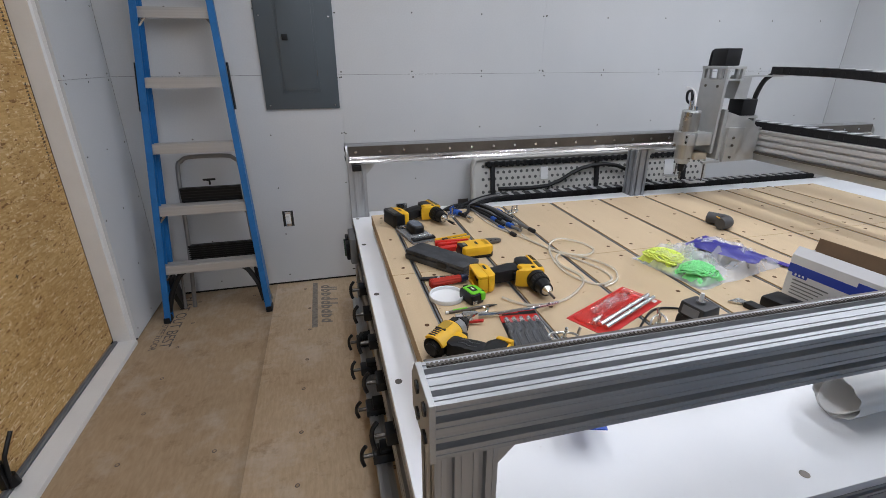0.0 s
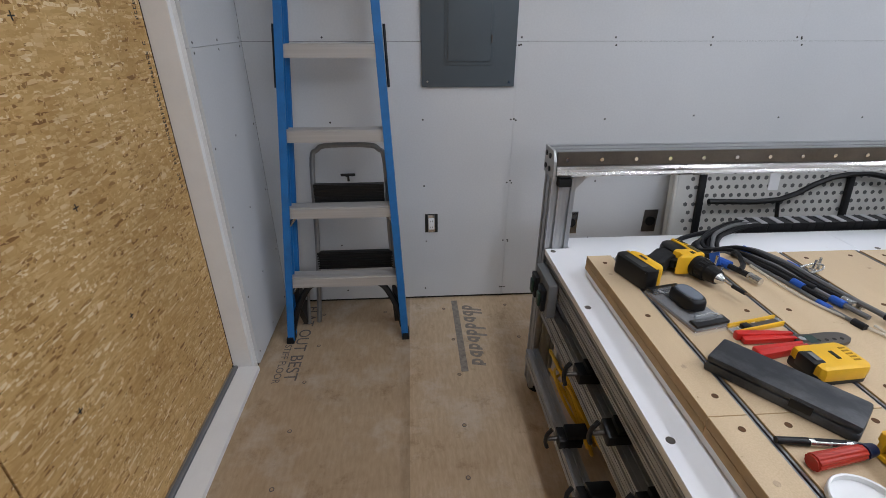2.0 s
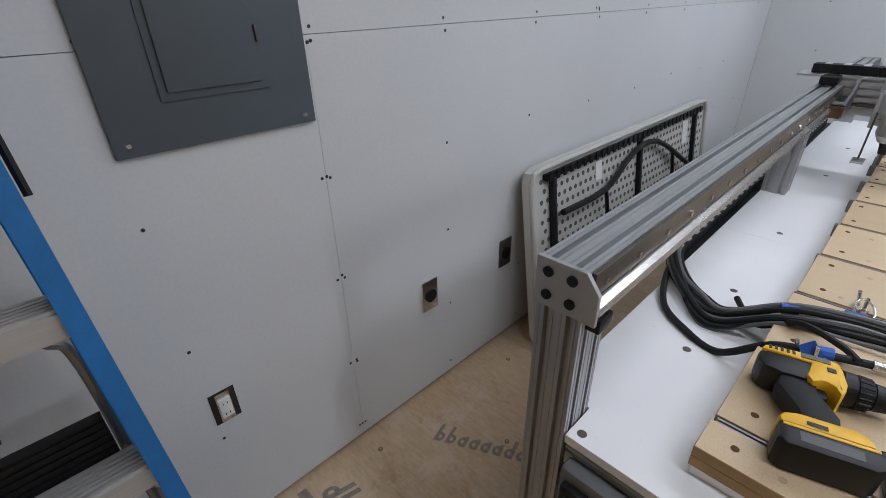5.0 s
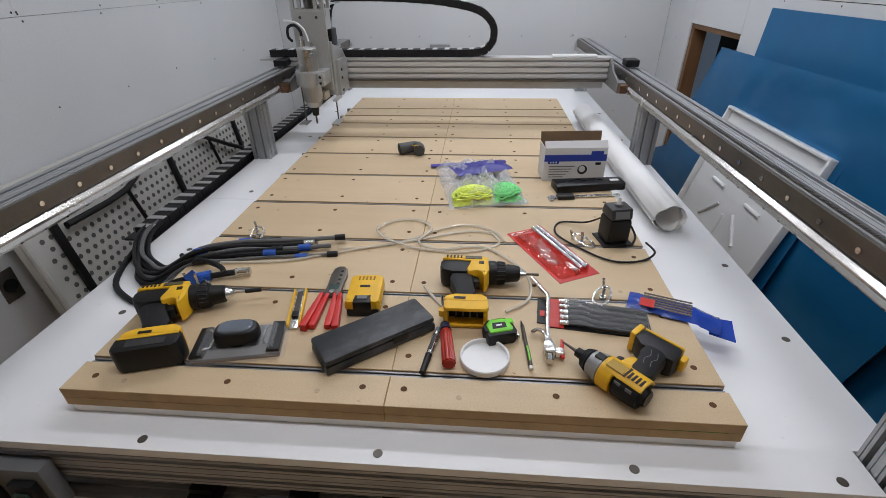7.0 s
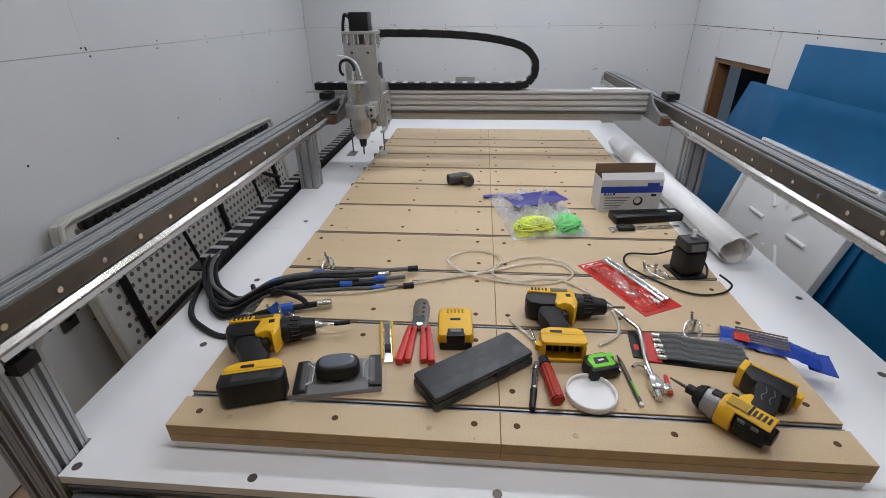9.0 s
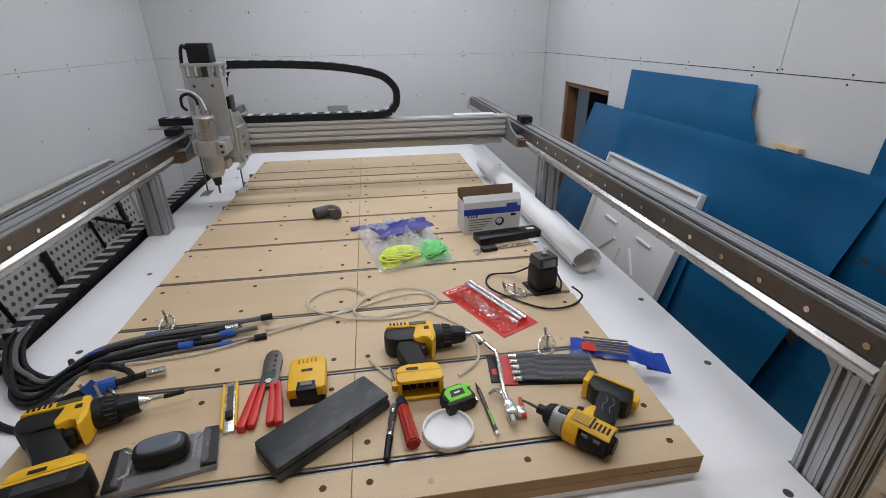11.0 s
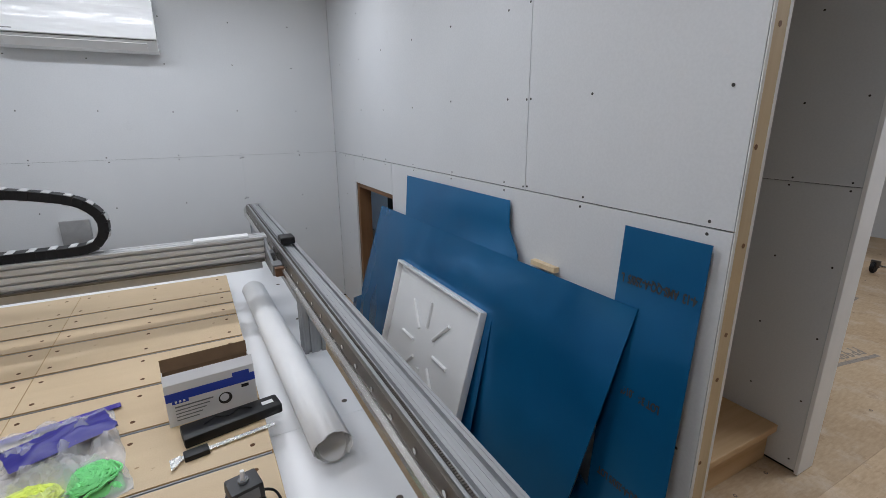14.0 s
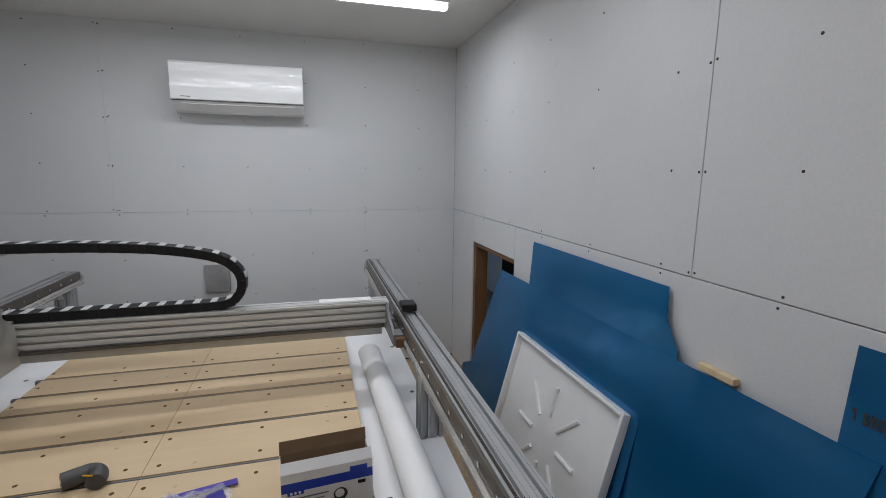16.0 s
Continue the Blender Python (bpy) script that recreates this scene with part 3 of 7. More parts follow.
# ---- router table ----
ZW, ZS = 0.637, 0.697
cnc = thing("cnc_router", "large gantry router on an aluminium extrusion frame", "machine", (0, 0, 0))
TX0, TX1, TY0, TY1 = 1.095, 4.08, -2.385, -0.636
NX, NN, NS = 1.176, -0.715, -2.304
boards = ([(TX0, NS), (NX, NS), (NX, TY0), (2.1302, TY0), (2.1302, TY1), (NX, TY1), (NX, NN), (TX0, NN)], [(2.1308, TY0), (TX1, TY0), (TX1, TY1), (2.1308, TY1)])
for outline in boards:
    part("table_board", prism(outline, "z", ZW - 0.019, ZW, bevel=0.0012), MEL, cnc, "white melamine table board, notched round the posts", None)
part("frame_rail", bar("y", NS + 0.002, NN - 0.002, TX0 + 0.045, ZW - 0.06, 0.08, 0.08, 2, 2), ALU_Y, cnc)
part("frame_rail", bar("y", TY0 + 0.005, TY1 - 0.005, TX1 - 0.045, ZW - 0.06, 0.08, 0.08, 2, 2), ALU_Y, cnc)
part("frame_rail", bar("x", TX0 + 0.09, TX1 - 0.09, TY0 + 0.045, ZW - 0.06, 0.08, 0.08, 2, 2), ALU_X, cnc)
part("frame_rail", bar("x", TX0 + 0.09, TX1 - 0.09, TY1 - 0.115, ZW - 0.06, 0.08, 0.08, 2, 2), ALU_X, cnc)
part("lower_rail", bar("y", TY0 + 0.09, TY1 - 0.09, TX0 + 0.03, 0.425, 0.05, 0.08, 1, 2), ALU_Y, cnc)
part("lower_rail", bar("x", TX0 + 0.09, TX1 - 0.09, TY0 + 0.045, 0.2, 0.08, 0.08, 2, 2), ALU_X, cnc)
part("lower_rail", bar("x", TX0 + 0.09, TX1 - 0.09, TY1 - 0.115, 0.2, 0.08, 0.08, 2, 2), ALU_X, cnc)

RZ = 0.924
RAILS = {"n": (-0.674, -1), "s": (-2.345, 1)}
PX = (1.132, 2.595, 4.03)
for key, (yc, inn) in RAILS.items():
    part("side_rail", bar("x", 1.095, 4.10, yc, RZ, 0.08, 0.078, 2, 2, 1, slot=0.0105, deep=0.013), ALU_X, cnc, "slotted aluminium side rail", None)
    y1 = yc + inn * 0.04
    steel = part("rail_plate", box(1.10, 4.10, min(y1, y1 + inn * 0.008), max(y1, y1 + inn * 0.008), RZ - 0.005, RZ + 0.037, 0.001), DARKSTEEL, cnc, "dark steel rail plate with bolt heads", None)
    bolts = discs([(1.13 + 0.106 * k, y1 + inn * 0.008, RZ + 0.014) for k in range(28)], 0.006, ("+" if inn > 0 else "-") + "y", 0.004, 10)
    tagged(part("bolt_heads", bolts, CHROME, steel), kind="stuff")
    lin = part("linear_rail", prism([(y1, RZ - 0.038), (y1 + inn * 0.014, RZ - 0.038), (y1 + inn * 0.021, RZ - 0.03), (y1 + inn * 0.017, RZ - 0.022), (y1 + inn * 0.021, RZ - 0.014), (y1 + inn * 0.012, RZ - 0.007), (y1, RZ - 0.007)], "x", 1.10, 4.10), STEEL, cnc, "polished steel linear rail", 20)
    holes = discs([(1.125 + 0.06 * k, y1 + inn * 0.0165, RZ - 0.0335) for k in range(50)], 0.0035, ("+" if inn > 0 else "-") + "y", 0.001, 8)
    tagged(part("rail_holes", holes, INK, lin), kind="stuff")
    for ex in (1.087, 4.10):
        o, i = yc - inn * 0.042, yc + inn * 0.062
        out = [(o, RZ - 0.042), (i, RZ - 0.042), (i, RZ + 0.012), (i - inn * 0.022, RZ + 0.041), (o, RZ + 0.041)]
        plate = part("end_plate", prism(out, "x", ex, ex + 0.008, bevel=0.0012), PLATE, cnc, "milled end plate with four bolts", None)
        caps = discs([(ex if ex < 2 else ex + 0.008, yc + dy, RZ + dz) for dy in (-0.02, 0.02) for dz in (-0.02, 0.02)], 0.0085, "-x" if ex < 2 else "+x", 0.003, 14)
        tagged(part("cap_screws", caps, BLACK, plate), kind="stuff")
    for px in PX:
        low = 0.03 if px != PX[1] else ZW - 0.1
        part("post", bar("z", low, RZ - 0.039, px, yc, 0.078, 0.078, 2, 2, 1, slot=0.010, deep=0.012), ALU_Z, cnc, "slotted aluminium post", None)
        if low < 0.1:
            part("foot", cyl((px, yc, 0.0), (px, yc, 0.032), 0.034, 0.026, 20, bevel=0.003), RUBBER, cnc, "black levelling foot")
        s = 1 if px < 3 else -1
        out = [(px + s * 0.039, RZ - 0.04), (px + s * 0.085, RZ - 0.04), (px + s * 0.085, RZ - 0.046), (px + s * 0.046, RZ - 0.09), (px + s * 0.039, RZ - 0.09)]
        part("corner_bracket", prism(out, "y", yc - 0.018, yc + 0.018), PLATE, cnc)
# gear rack on the south rail
teeth = bmesh.new()
for k in range(500):
    x = 1.10 + 0.006 * k
    box(x, x + 0.0032, -2.318, -2.312, RZ + 0.0405, RZ + 0.0425, bm=teeth)
box(1.10, 4.09, -2.318, -2.312, RZ + 0.0392, RZ + 0.0406, bm=teeth)
tagged(part("gear_rack", teeth, DARKSTEEL, cnc, "black toothed gear rack", None), kind="stuff")

# spoilboard: two rows of boards with slots between
SX0, SX1, SY0, SY1, SMID = 1.167, 3.51, -2.110, -0.890, -1.496
CUTS = [SX0, 1.246, 1.498, 1.750, 1.990, 2.240, 2.480, 2.712, 2.945, 3.09, 3.245, SX1]
SLOT = brushed("slot_aluminium", (0.30, 0.30, 0.30), 1, 0.4, 0.7)
spoil = thing("spoilboard", "tan fibreboard spoilboard in strips with aluminium slots", "work surface")
part("base_board", prism([(SX0 + 0.003, SY0 + 0.003), (SX1, SY0 + 0.003), (SX1, SY1 - 0.037), (SX0 + 0.003, SY1 - 0.001)], "z", ZW, ZW + 0.018, bevel=0.001), MEL, spoil, "white faced base board", None)
for i in range(len(CUTS) - 1):
    a, b = CUTS[i] + (0.0 if i == 0 else 0.0075), CUTS[i + 1] - (0.0075 if i < len(CUTS) - 2 else 0)
    yn = SY1 + 0.004 - 0.016 * ((a + b) / 2 - SX0)
    for y0, y1 in ((SY0, SMID - 0.0003), (SMID + 0.0003, yn)):
        for z0, z1 in ((ZW + 0.018, ZW + 0.0385), (ZW + 0.039, ZS)):
            bm = box(a, b, y0, y1, z0, z1, 0.0009, seg=1)
            for f in bm.faces:
                f.material_index = 0 if abs(f.normal.z) > 0.9 else 1
            part("board", bm, [MDF, MDFEDGE], spoil, "", None)
    if 0 < i:
        c = CUTS[i]
        for s in (-1, 1):
            part("slot_track", box(c + s * 0.0045 - 0.0025, c + s * 0.0045 + 0.0025, SY0 + 0.004, SY1 - 0.004, ZW + 0.0185, ZS - 0.003, 0.0004, seg=1), SLOT, spoil, "", None)
hs, sc = [], []
for i in range(len(CUTS) - 1):
    c = (CUTS[i] + CUTS[i + 1]) / 2
    wide = CUTS[i + 1] - CUTS[i]
    rows = (c,) if wide < 0.16 else (CUTS[i] + 0.05, CUTS[i + 1] - 0.05)
    for r in rows:
        for y in (SY1 - 0.045, SY1 - 0.30, SMID + 0.045, SMID - 0.03, SMID - 0.30, SY0 + 0.045):
            hs.append((r + random.uniform(-0.004, 0.004), y + random.uniform(-0.006, 0.006), ZS))
        for y in (SY1 - 0.1, SMID + 0.12, SMID - 0.12, SY0 + 0.11):
            if random.random() < 0.75:
                sc.append((r - 0.012, y + random.uniform(-0.02, 0.02), ZS))
tagged(part("dowel_holes", discs(hs, 0.0062, "+z", 0.0004, 14), plain("hole_brown", (0.10, 0.045, 0.015), 0.9), spoil, "dark counterbored holes", None), kind="stuff")
tagged(part("filled_screws", discs(sc, 0.0055, "+z", 0.0005, 12), plain("filler", (0.50, 0.37, 0.24), 0.7, 0, 0.25, 200), spoil, "", None), kind="stuff")
bh = discs([(1.116, y, ZW) for y in (-0.735, -1.063, -1.491, -1.923, -2.25)] + [(x, y, ZW) for x in (1.46, 1.764, 2.2, 2.9, 3.4) for y in (-2.347, -0.78)], 0.0085, "+z", 0.0006, 16)
tagged(part("board_screws", bh, DARKSTEEL, cnc, "countersunk table screws", None), kind="stuff")

# gantry
GX = 3.0
part("gantry_beam", bar("y", -2.27, -0.70, GX + 0.04, 0.945, 0.08, 0.11, 2, 4, 1, slot=0.0105, deep=0.017), brushed("beam_aluminium", (0.70, 0.70, 0.70), 1, 0.45, 0.5), cnc, "slotted aluminium gantry beam", None)
part("beam_strip", box(GX + 0.004, GX + 0.012, -2.24, -0.73, 0.86, 0.8895, 0.001), PLATE, cnc, "grey strip under the beam", None)
part("beam_rail", box(GX - 0.016, GX, -2.25, -0.72, 0.894, 0.904, 0.002), DARKSTEEL, cnc, "", None)
for key, (yc, inn) in RAILS.items():
    yb = yc + inn * 0.085
    part("carriage_plate", prism([(2.80, 0.88), (3.08, 0.88), (3.08, 0.995), (2.98, 0.995), (2.93, 0.955), (2.80, 0.925)], "y", yb - 0.005, yb + 0.005, bevel=0.001), GREYP, cnc, "", None)
    part("carriage_block", box(2.80, 2.87, yc + inn * 0.05, yc + inn * 0.08, 0.882, 0.925, 0.003), GREYP, cnc, "", None)
    part("carriage_block", box(2.99, 3.06, yc + inn * 0.05, yc + inn * 0.08, 0.882, 0.925, 0.003), GREYP, cnc, "", None)
    part("wiper", box(2.77, 2.80, yc + inn * 0.048, yc + inn * 0.085, 0.885, 0.92, 0.003), plain("copper_block_" + key, (0.15, 0.075, 0.04), 0.5, 0.4), cnc, "brown wiper block", None)
    part("drive_motor", box(2.93, 3.01, yc - 0.03, yc + 0.03, 0.97, 1.0, 0.006), BLACK, cnc, "black drive housing", None)

zx = thing("spindle_unit", "white spindle head with silver router spindle and black motor", "machine head")
YZ = -0.918
PXW = 2.735
part("z_plate", box(PXW, PXW + 0.014, YZ - 0.072, YZ + 0.072, 0.905, 1.222, 0.002), PLATE, zx, "tall milled plate", None)
for dy in (-0.035, 0.035):
    part("plate_screw", cyl((PXW - 0.003, YZ + dy, 1.198), (PXW + 0.001, YZ + dy, 1.198), 0.006), DARKSTEEL, zx)
part("slide_rail", box(PXW + 0.0145, PXW + 0.034, YZ - 0.052, YZ + 0.052, 0.90, 1.215, 0.002), DARKSTEEL, zx, "dark slide rail", None)
part("carriage", box(PXW + 0.0345, PXW + 0.052, YZ - 0.074, YZ + 0.070, 0.875, 1.10, 0.003), PLATE, zx, "milled cross carriage", None)
for dy in (-0.074, 0.062):
    part("side_plate", prism([(PXW + 0.0525, 0.862), (2.99, 0.862), (2.99, 1.0), (2.93, 1.05), (PXW + 0.0525, 1.09)], "y", YZ + dy, YZ + dy + 0.011, bevel=0.001), PLATE, zx, "", None)
part("side_bracket", prism([(2.80, 0.865), (2.86, 0.865), (2.87, 0.985), (2.90, 1.012), (2.90, 1.02), (2.80, 1.02)], "y", YZ - 0.086, YZ - 0.0745, bevel=0.001), PLATE, zx, "bolted side bracket", None)
for bz in (0.885, 0.94, 0.975):
    part("bolt", cyl((2.835, YZ - 0.086, bz), (2.835, YZ - 0.091, bz), 0.006, seg=10), DARKSTEEL, zx)
part("frame_plate", box(PXW, PXW + 0.098, YZ - 0.072, YZ + 0.072, 1.2225, 1.229, 0.001), PLATE, zx, "", None)
for dy in (-0.064, -0.034, 0.034, 0.064):
    for dx in (0.008, 0.09):
        part("standoff", box(PXW + dx - 0.007, PXW + dx + 0.007, YZ + dy - 0.007, YZ + dy + 0.007, 1.2295, 1.2695, 0.001), PLATE, zx, "", None)
part("motor_plate", box(PXW - 0.002, PXW + 0.10, YZ - 0.074, YZ + 0.074, 1.27, 1.282, 0.002), PLATE, zx, "", None)
part("z_motor", box(PXW + 0.010, PXW + 0.088, YZ - 0.042, YZ + 0.042, 1.2825, 1.355, 0.005), BLACK, zx, "black square stepper motor")
part("motor_cable", sweep([(PXW + 0.03, YZ + 0.044, 1.335), (PXW + 0.03, YZ + 0.06, 1.345), (PXW + 0.035, YZ + 0.072, 1.31), (PXW + 0.05, YZ + 0.08, 1.24), (PXW + 0.10, YZ + 0.08, 1.16)], 0.007, 8, smooth_steps=5), RUBBER, zx, "black motor cable")
part("coupler", cyl((PXW + 0.05, YZ, 1.2295), (PXW + 0.05, YZ, 1.2695), 0.013), DARKSTEEL, zx)
SPX = 2.655
part("spindle_body", cyl((SPX, YZ, 0.874), (SPX, YZ, 1.086), 0.0405, seg=32, bevel=0.003), brushed("spindle_steel", (0.50, 0.485, 0.45), 2, 0.27, 0.9), zx, "silver round spindle body")
part("spindle_cap", cyl((SPX, YZ, 1.0865), (SPX, YZ, 1.094), 0.041, 0.038, 28), PLATE, zx)
part("spindle_nose", cyl((SPX, YZ, 0.850), (SPX, YZ, 0.8735), 0.027, 0.039, 28), PLATE, zx)
part("collet", cyl((SPX, YZ, 0.812), (SPX, YZ, 0.850), 0.013, 0.019, 18), BLACK, zx, "black collet nut")
part("bit", cyl((SPX, YZ, 0.775), (SPX, YZ, 0.812), 0.004), DARKSTEEL, zx)
clampm = part("clamp_mount", cyl((SPX, YZ, 0.94), (SPX, YZ, 1.0), 0.056, seg=32, bevel=0.003), PLATE, zx, "milled spindle clamp")
part("clamp_block", box(SPX, PXW - 0.0005, YZ - 0.066, YZ + 0.066, 0.942, 0.998, 0.003), PLATE, clampm)
part("clamp_ear", box(SPX - 0.052, SPX - 0.020, YZ - 0.072, YZ - 0.046, 0.945, 0.995, 0.003), PLATE, clampm)
for bz in (0.958, 0.982):
    part("clamp_bolt", cyl((SPX - 0.053, YZ - 0.059, bz), (SPX - 0.049, YZ - 0.059, bz), 0.006, seg=12), INK, clampm)
part("lower_mount", box(SPX + 0.02, PXW + 0.01, YZ - 0.048, YZ + 0.03, 0.872, 0.9045, 0.004), plain("tan_casting", (0.42, 0.36, 0.27), 0.6), zx)
part("power_plug", cyl((SPX, YZ + 0.012, 1.0945), (SPX, YZ + 0.012, 1.135), 0.010), CHROME, zx)
part("water_fitting", cyl((SPX, YZ - 0.022, 1.0945), (SPX, YZ - 0.022, 1.112), 0.008), CHROME, zx)
part("power_cable", sweep([(SPX, YZ + 0.012, 1.13), (SPX, YZ + 0.014, 1.155), (SPX + 0.012, YZ + 0.04, 1.175), (SPX + 0.022, YZ + 0.072, 1.165), (SPX + 0.035, YZ + 0.082, 1.13), (SPX + 0.06, YZ + 0.078, 1.11)], 0.006, 8, smooth_steps=6), RUBBER, zx, "looped black spindle cable")
part("white_cable", sweep([(SPX, YZ - 0.015, 1.115), (SPX + 0.005, YZ + 0.0, 1.16), (SPX + 0.012, YZ + 0.035, 1.185), (SPX + 0.02, YZ + 0.085, 1.192)], 0.0035, 8, smooth_steps=6), WHITEP, zx, "thin white signal cable")
part("dust_foot", box(SPX - 0.03, SPX + 0.06, YZ - 0.105, YZ - 0.075, 0.776, 0.781, 0.001), PLATE, zx, "", None)
part("dust_foot", cyl((SPX + 0.05, YZ - 0.085, 0.781), (SPX + 0.05, YZ - 0.085, 0.862), 0.003), DARKSTEEL, zx, "", None)
part("foot_bracket", box(SPX + 0.035, PXW + 0.045, YZ - 0.092, YZ - 0.0745, 0.8625, 0.872, 0.001), PLATE, zx, "", None)
part("dust_foot", box(SPX - 0.04, SPX + 0.03, YZ + 0.035, YZ + 0.07, 0.776, 0.781, 0.001), PLATE, zx, "", None)
part("dust_foot", cyl((SPX + 0.02, YZ + 0.055, 0.781), (SPX + 0.02, YZ + 0.055, 0.941), 0.003), DARKSTEEL, zx, "", None)
CMX = 2.925
part("cross_plate", box(CMX - 0.055, 3.10, YZ - 0.055, YZ + 0.075, 1.004, 1.012, 0.001), PLATE, zx, "", None)
part("cross_plate", box(CMX - 0.05, CMX + 0.055, YZ - 0.055, YZ + 0.045, 1.055, 1.066, 0.001), PLATE, zx, "", None)
for dx in (-0.04, 0.045):
    for dy in (-0.045, 0.035):
        part("standoff", box(CMX + dx - 0.006, CMX + dx + 0.006, YZ + dy - 0.006, YZ + dy + 0.006, 1.0125, 1.0545), PLATE, zx, "", None)
part("cross_motor", box(CMX - 0.04, CMX + 0.042, YZ - 0.047, YZ + 0.035, 1.0665, 1.14, 0.005), BLACK, zx, "black square cross-slide motor")
part("chain_bracket", prism([(2.83, 1.1425), (2.90, 1.1425), (2.905, 1.235), (2.845, 1.235)], "y", YZ - 0.045, YZ + 0.02, bevel=0.001), PLATE, zx, "pale bracket that carries the chain end", None)
part("drop_cable", sweep([(3.03, YZ - 0.03, 1.245), (3.0, YZ - 0.02, 1.215), (2.985, YZ - 0.01, 1.15), (2.985, YZ - 0.01, 1.08), (2.985, YZ, 1.025)], 0.011, 8, smooth_steps=5), RUBBER, zx, "black cable sleeve hanging from the chain")

# rubber-covered chain that feeds the gantry, standing on edge over the beam
link = box(-0.0155, 0.0155, -0.03, 0.03, -0.0165, 0.0165, 0.0015, seg=1)
for yy in (-0.022, 0.022):
    box(-0.0165, 0.0165, yy - 0.004, yy + 0.004, -0.011, 0.011, bm=link)
link_me = mesh_of(link, "chain_link", RUBBER)
CHAINGREY = plain("chain_grey", (0.46, 0.46, 0.46), 0.4)
bar_me = mesh_of(box(-0.0125, 0.0105, -0.029, 0.029, 0.0166, 0.0195, 0.001, seg=1), "chain_bar", CHAINGREY)
bar_low = mesh_of(box(-0.0125, 0.0105, -0.029, 0.029, -0.0195, -0.0166, 0.001, seg=1), "chain_bar", CHAINGREY)


def chain(name, label, points, turn):
    """A drag chain of single links along a line of points; turn lays it flat or on its side."""
    c = thing(name, label, "cable chain")
    dense = spline([Vector(q) for q in points], 120)
    left, count = 0.0, 0
    for a, b in zip(dense, dense[1:]):
        d = b - a
        left += d.length
        if left >= 0.03:
            left -= 0.03
            z = Vector(turn)
            x = d.normalized()
            y = z.cross(x).normalized() if abs(x.dot(z)) < 0.95 else Vector((1, 0, 0))
            if turn == (1, 0, 0):
                y, z = Vector((1, 0, 0)), x.cross(Vector((1, 0, 0)))
            else:
                z = x.cross(y)
            m = Matrix((x, y, z)).transposed().to_4x4()
            m.translation = b
            l = piece("chain_link", link_me, c, m)
            count += 1
            if count % 2:
                piece("cross_bar", bar_me, l, Matrix.Identity(4))
                piece("cross_bar", bar_low, l, Matrix.Identity(4))
    return c


chain("cable_chain", "black plastic drag chain looped above the gantry beam",
      [(3.05, -0.93, 1.262), (3.05, -1.2, 1.258), (3.05, -1.40, 1.246), (3.05, -1.54, 1.226), (3.05, -1.635, 1.200), (3.05, -1.688, 1.158), (3.05, -1.706, 1.110), (3.05, -1.692, 1.056), (3.05, -1.635, 1.022), (3.05, -1.45, 1.0175), (3.05, -1.2, 1.0175), (3.05, -0.80, 1.0175), (3.05, -0.60, 1.0175)], (1, 0, 0))
chain("cable_chain", "black ladder-like drag chain lying beside the table",
      [(1.83, -0.585, 0.645), (2.2, -0.585, 0.645), (2.8, -0.585, 0.645), (3.5, -0.585, 0.645), (3.9, -0.585, 0.645)], (0, 0, 1))
solo("chain_tray", box(1.83, 3.95, -0.6315, -0.52, 0.622, 0.629, 0.001), BLACK, "black tray carrying the drag chain on the frame", "tray", smooth=None)
part("tray_support", box(1.83, 3.95, -0.632, -0.60, 0.60, 0.6215, 0.001), DARKSTEEL, cnc, "", None)
part("cable_bracket", box(2.99, 3.12, -0.69, -0.555, 0.990, 0.9975, 0.001), PLATE, cnc, "", None)
part("chain_arm", box(2.85, 3.08, YZ - 0.045, YZ + 0.02, 1.2355, 1.2425, 0.001), PLATE, zx, "", None)
part("limit_switch", box(1.11, 1.15, -0.735, -0.705, 0.855, 0.88, 0.003), BLACK, cnc, "small black limit switch")
solo("label_strip", box(3.01, 3.06, -2.20, -1.99, 1.0006, 1.010, 0.003), WHITEP, "white plastic strip lying on the gantry beam", "strip")

# machine's switch box and clamps on the west end
swb = thing("switch_box", "grey control box with dark rocker switches on the frame", "control box", (1.0985, -0.805, 0.535), size=0.9)
part("case", box(-0.035, 0.0, -0.085, 0.085, -0.065, 0.065, 0.008), GREYP, swb)
for dy in (-0.045, 0.045):
    sw = part("switch", box(-0.052, -0.0355, dy - 0.028, dy + 0.028, -0.045, 0.04, 0.005), BLACK, swb, "dark rocker switch")
    part("rocker", box(-0.06, -0.0525, dy - 0.015, dy + 0.015, -0.03, 0.02, 0.003), plain("rocker_green", (0.02, 0.05, 0.03), 0.4), sw)
clamp = thing("bar_clamp", "black hand clamp with curved handle hanging on the frame", "clamp", (1.105, -1.14, 0.47), group="clamps on the frame", size=0.85)
part("body", box(-0.03, 0.05, -0.03, 0.03, -0.004, 0.034, 0.004), BLACK, clamp)
part("jaw", box(-0.005, 0.07, -0.026, 0.026, 0.0345, 0.052, 0.004), BLACK, clamp)
part("spindle", cyl((-0.06, 0, 0.014), (-0.029, 0, 0.014), 0.007), DARKSTEEL, clamp)
part("handle", sweep([(-0.05, 0.004, 0.055), (-0.065, 0, 0.035), (-0.067, 0, 0.0), (-0.06, -0.004, -0.025)], 0.007, 8, smooth_steps=5), BLACK, clamp)
for y, z, r in ((-1.33, 0.47, 8), (-1.515, 0.47, -6), (-1.71, 0.47, 10), (-1.915, 0.47, -8)):
    copy_thing(clamp, pose(1.105, y, z, r, 0, 0))
for y, z, r in ((-1.14, 0.235, 5), (-1.33, 0.235, -10), (-1.54, 0.235, 12), (-1.74, 0.235, 0)):
    copy_thing(clamp, pose(1.08, y, z, r, 0, 0))
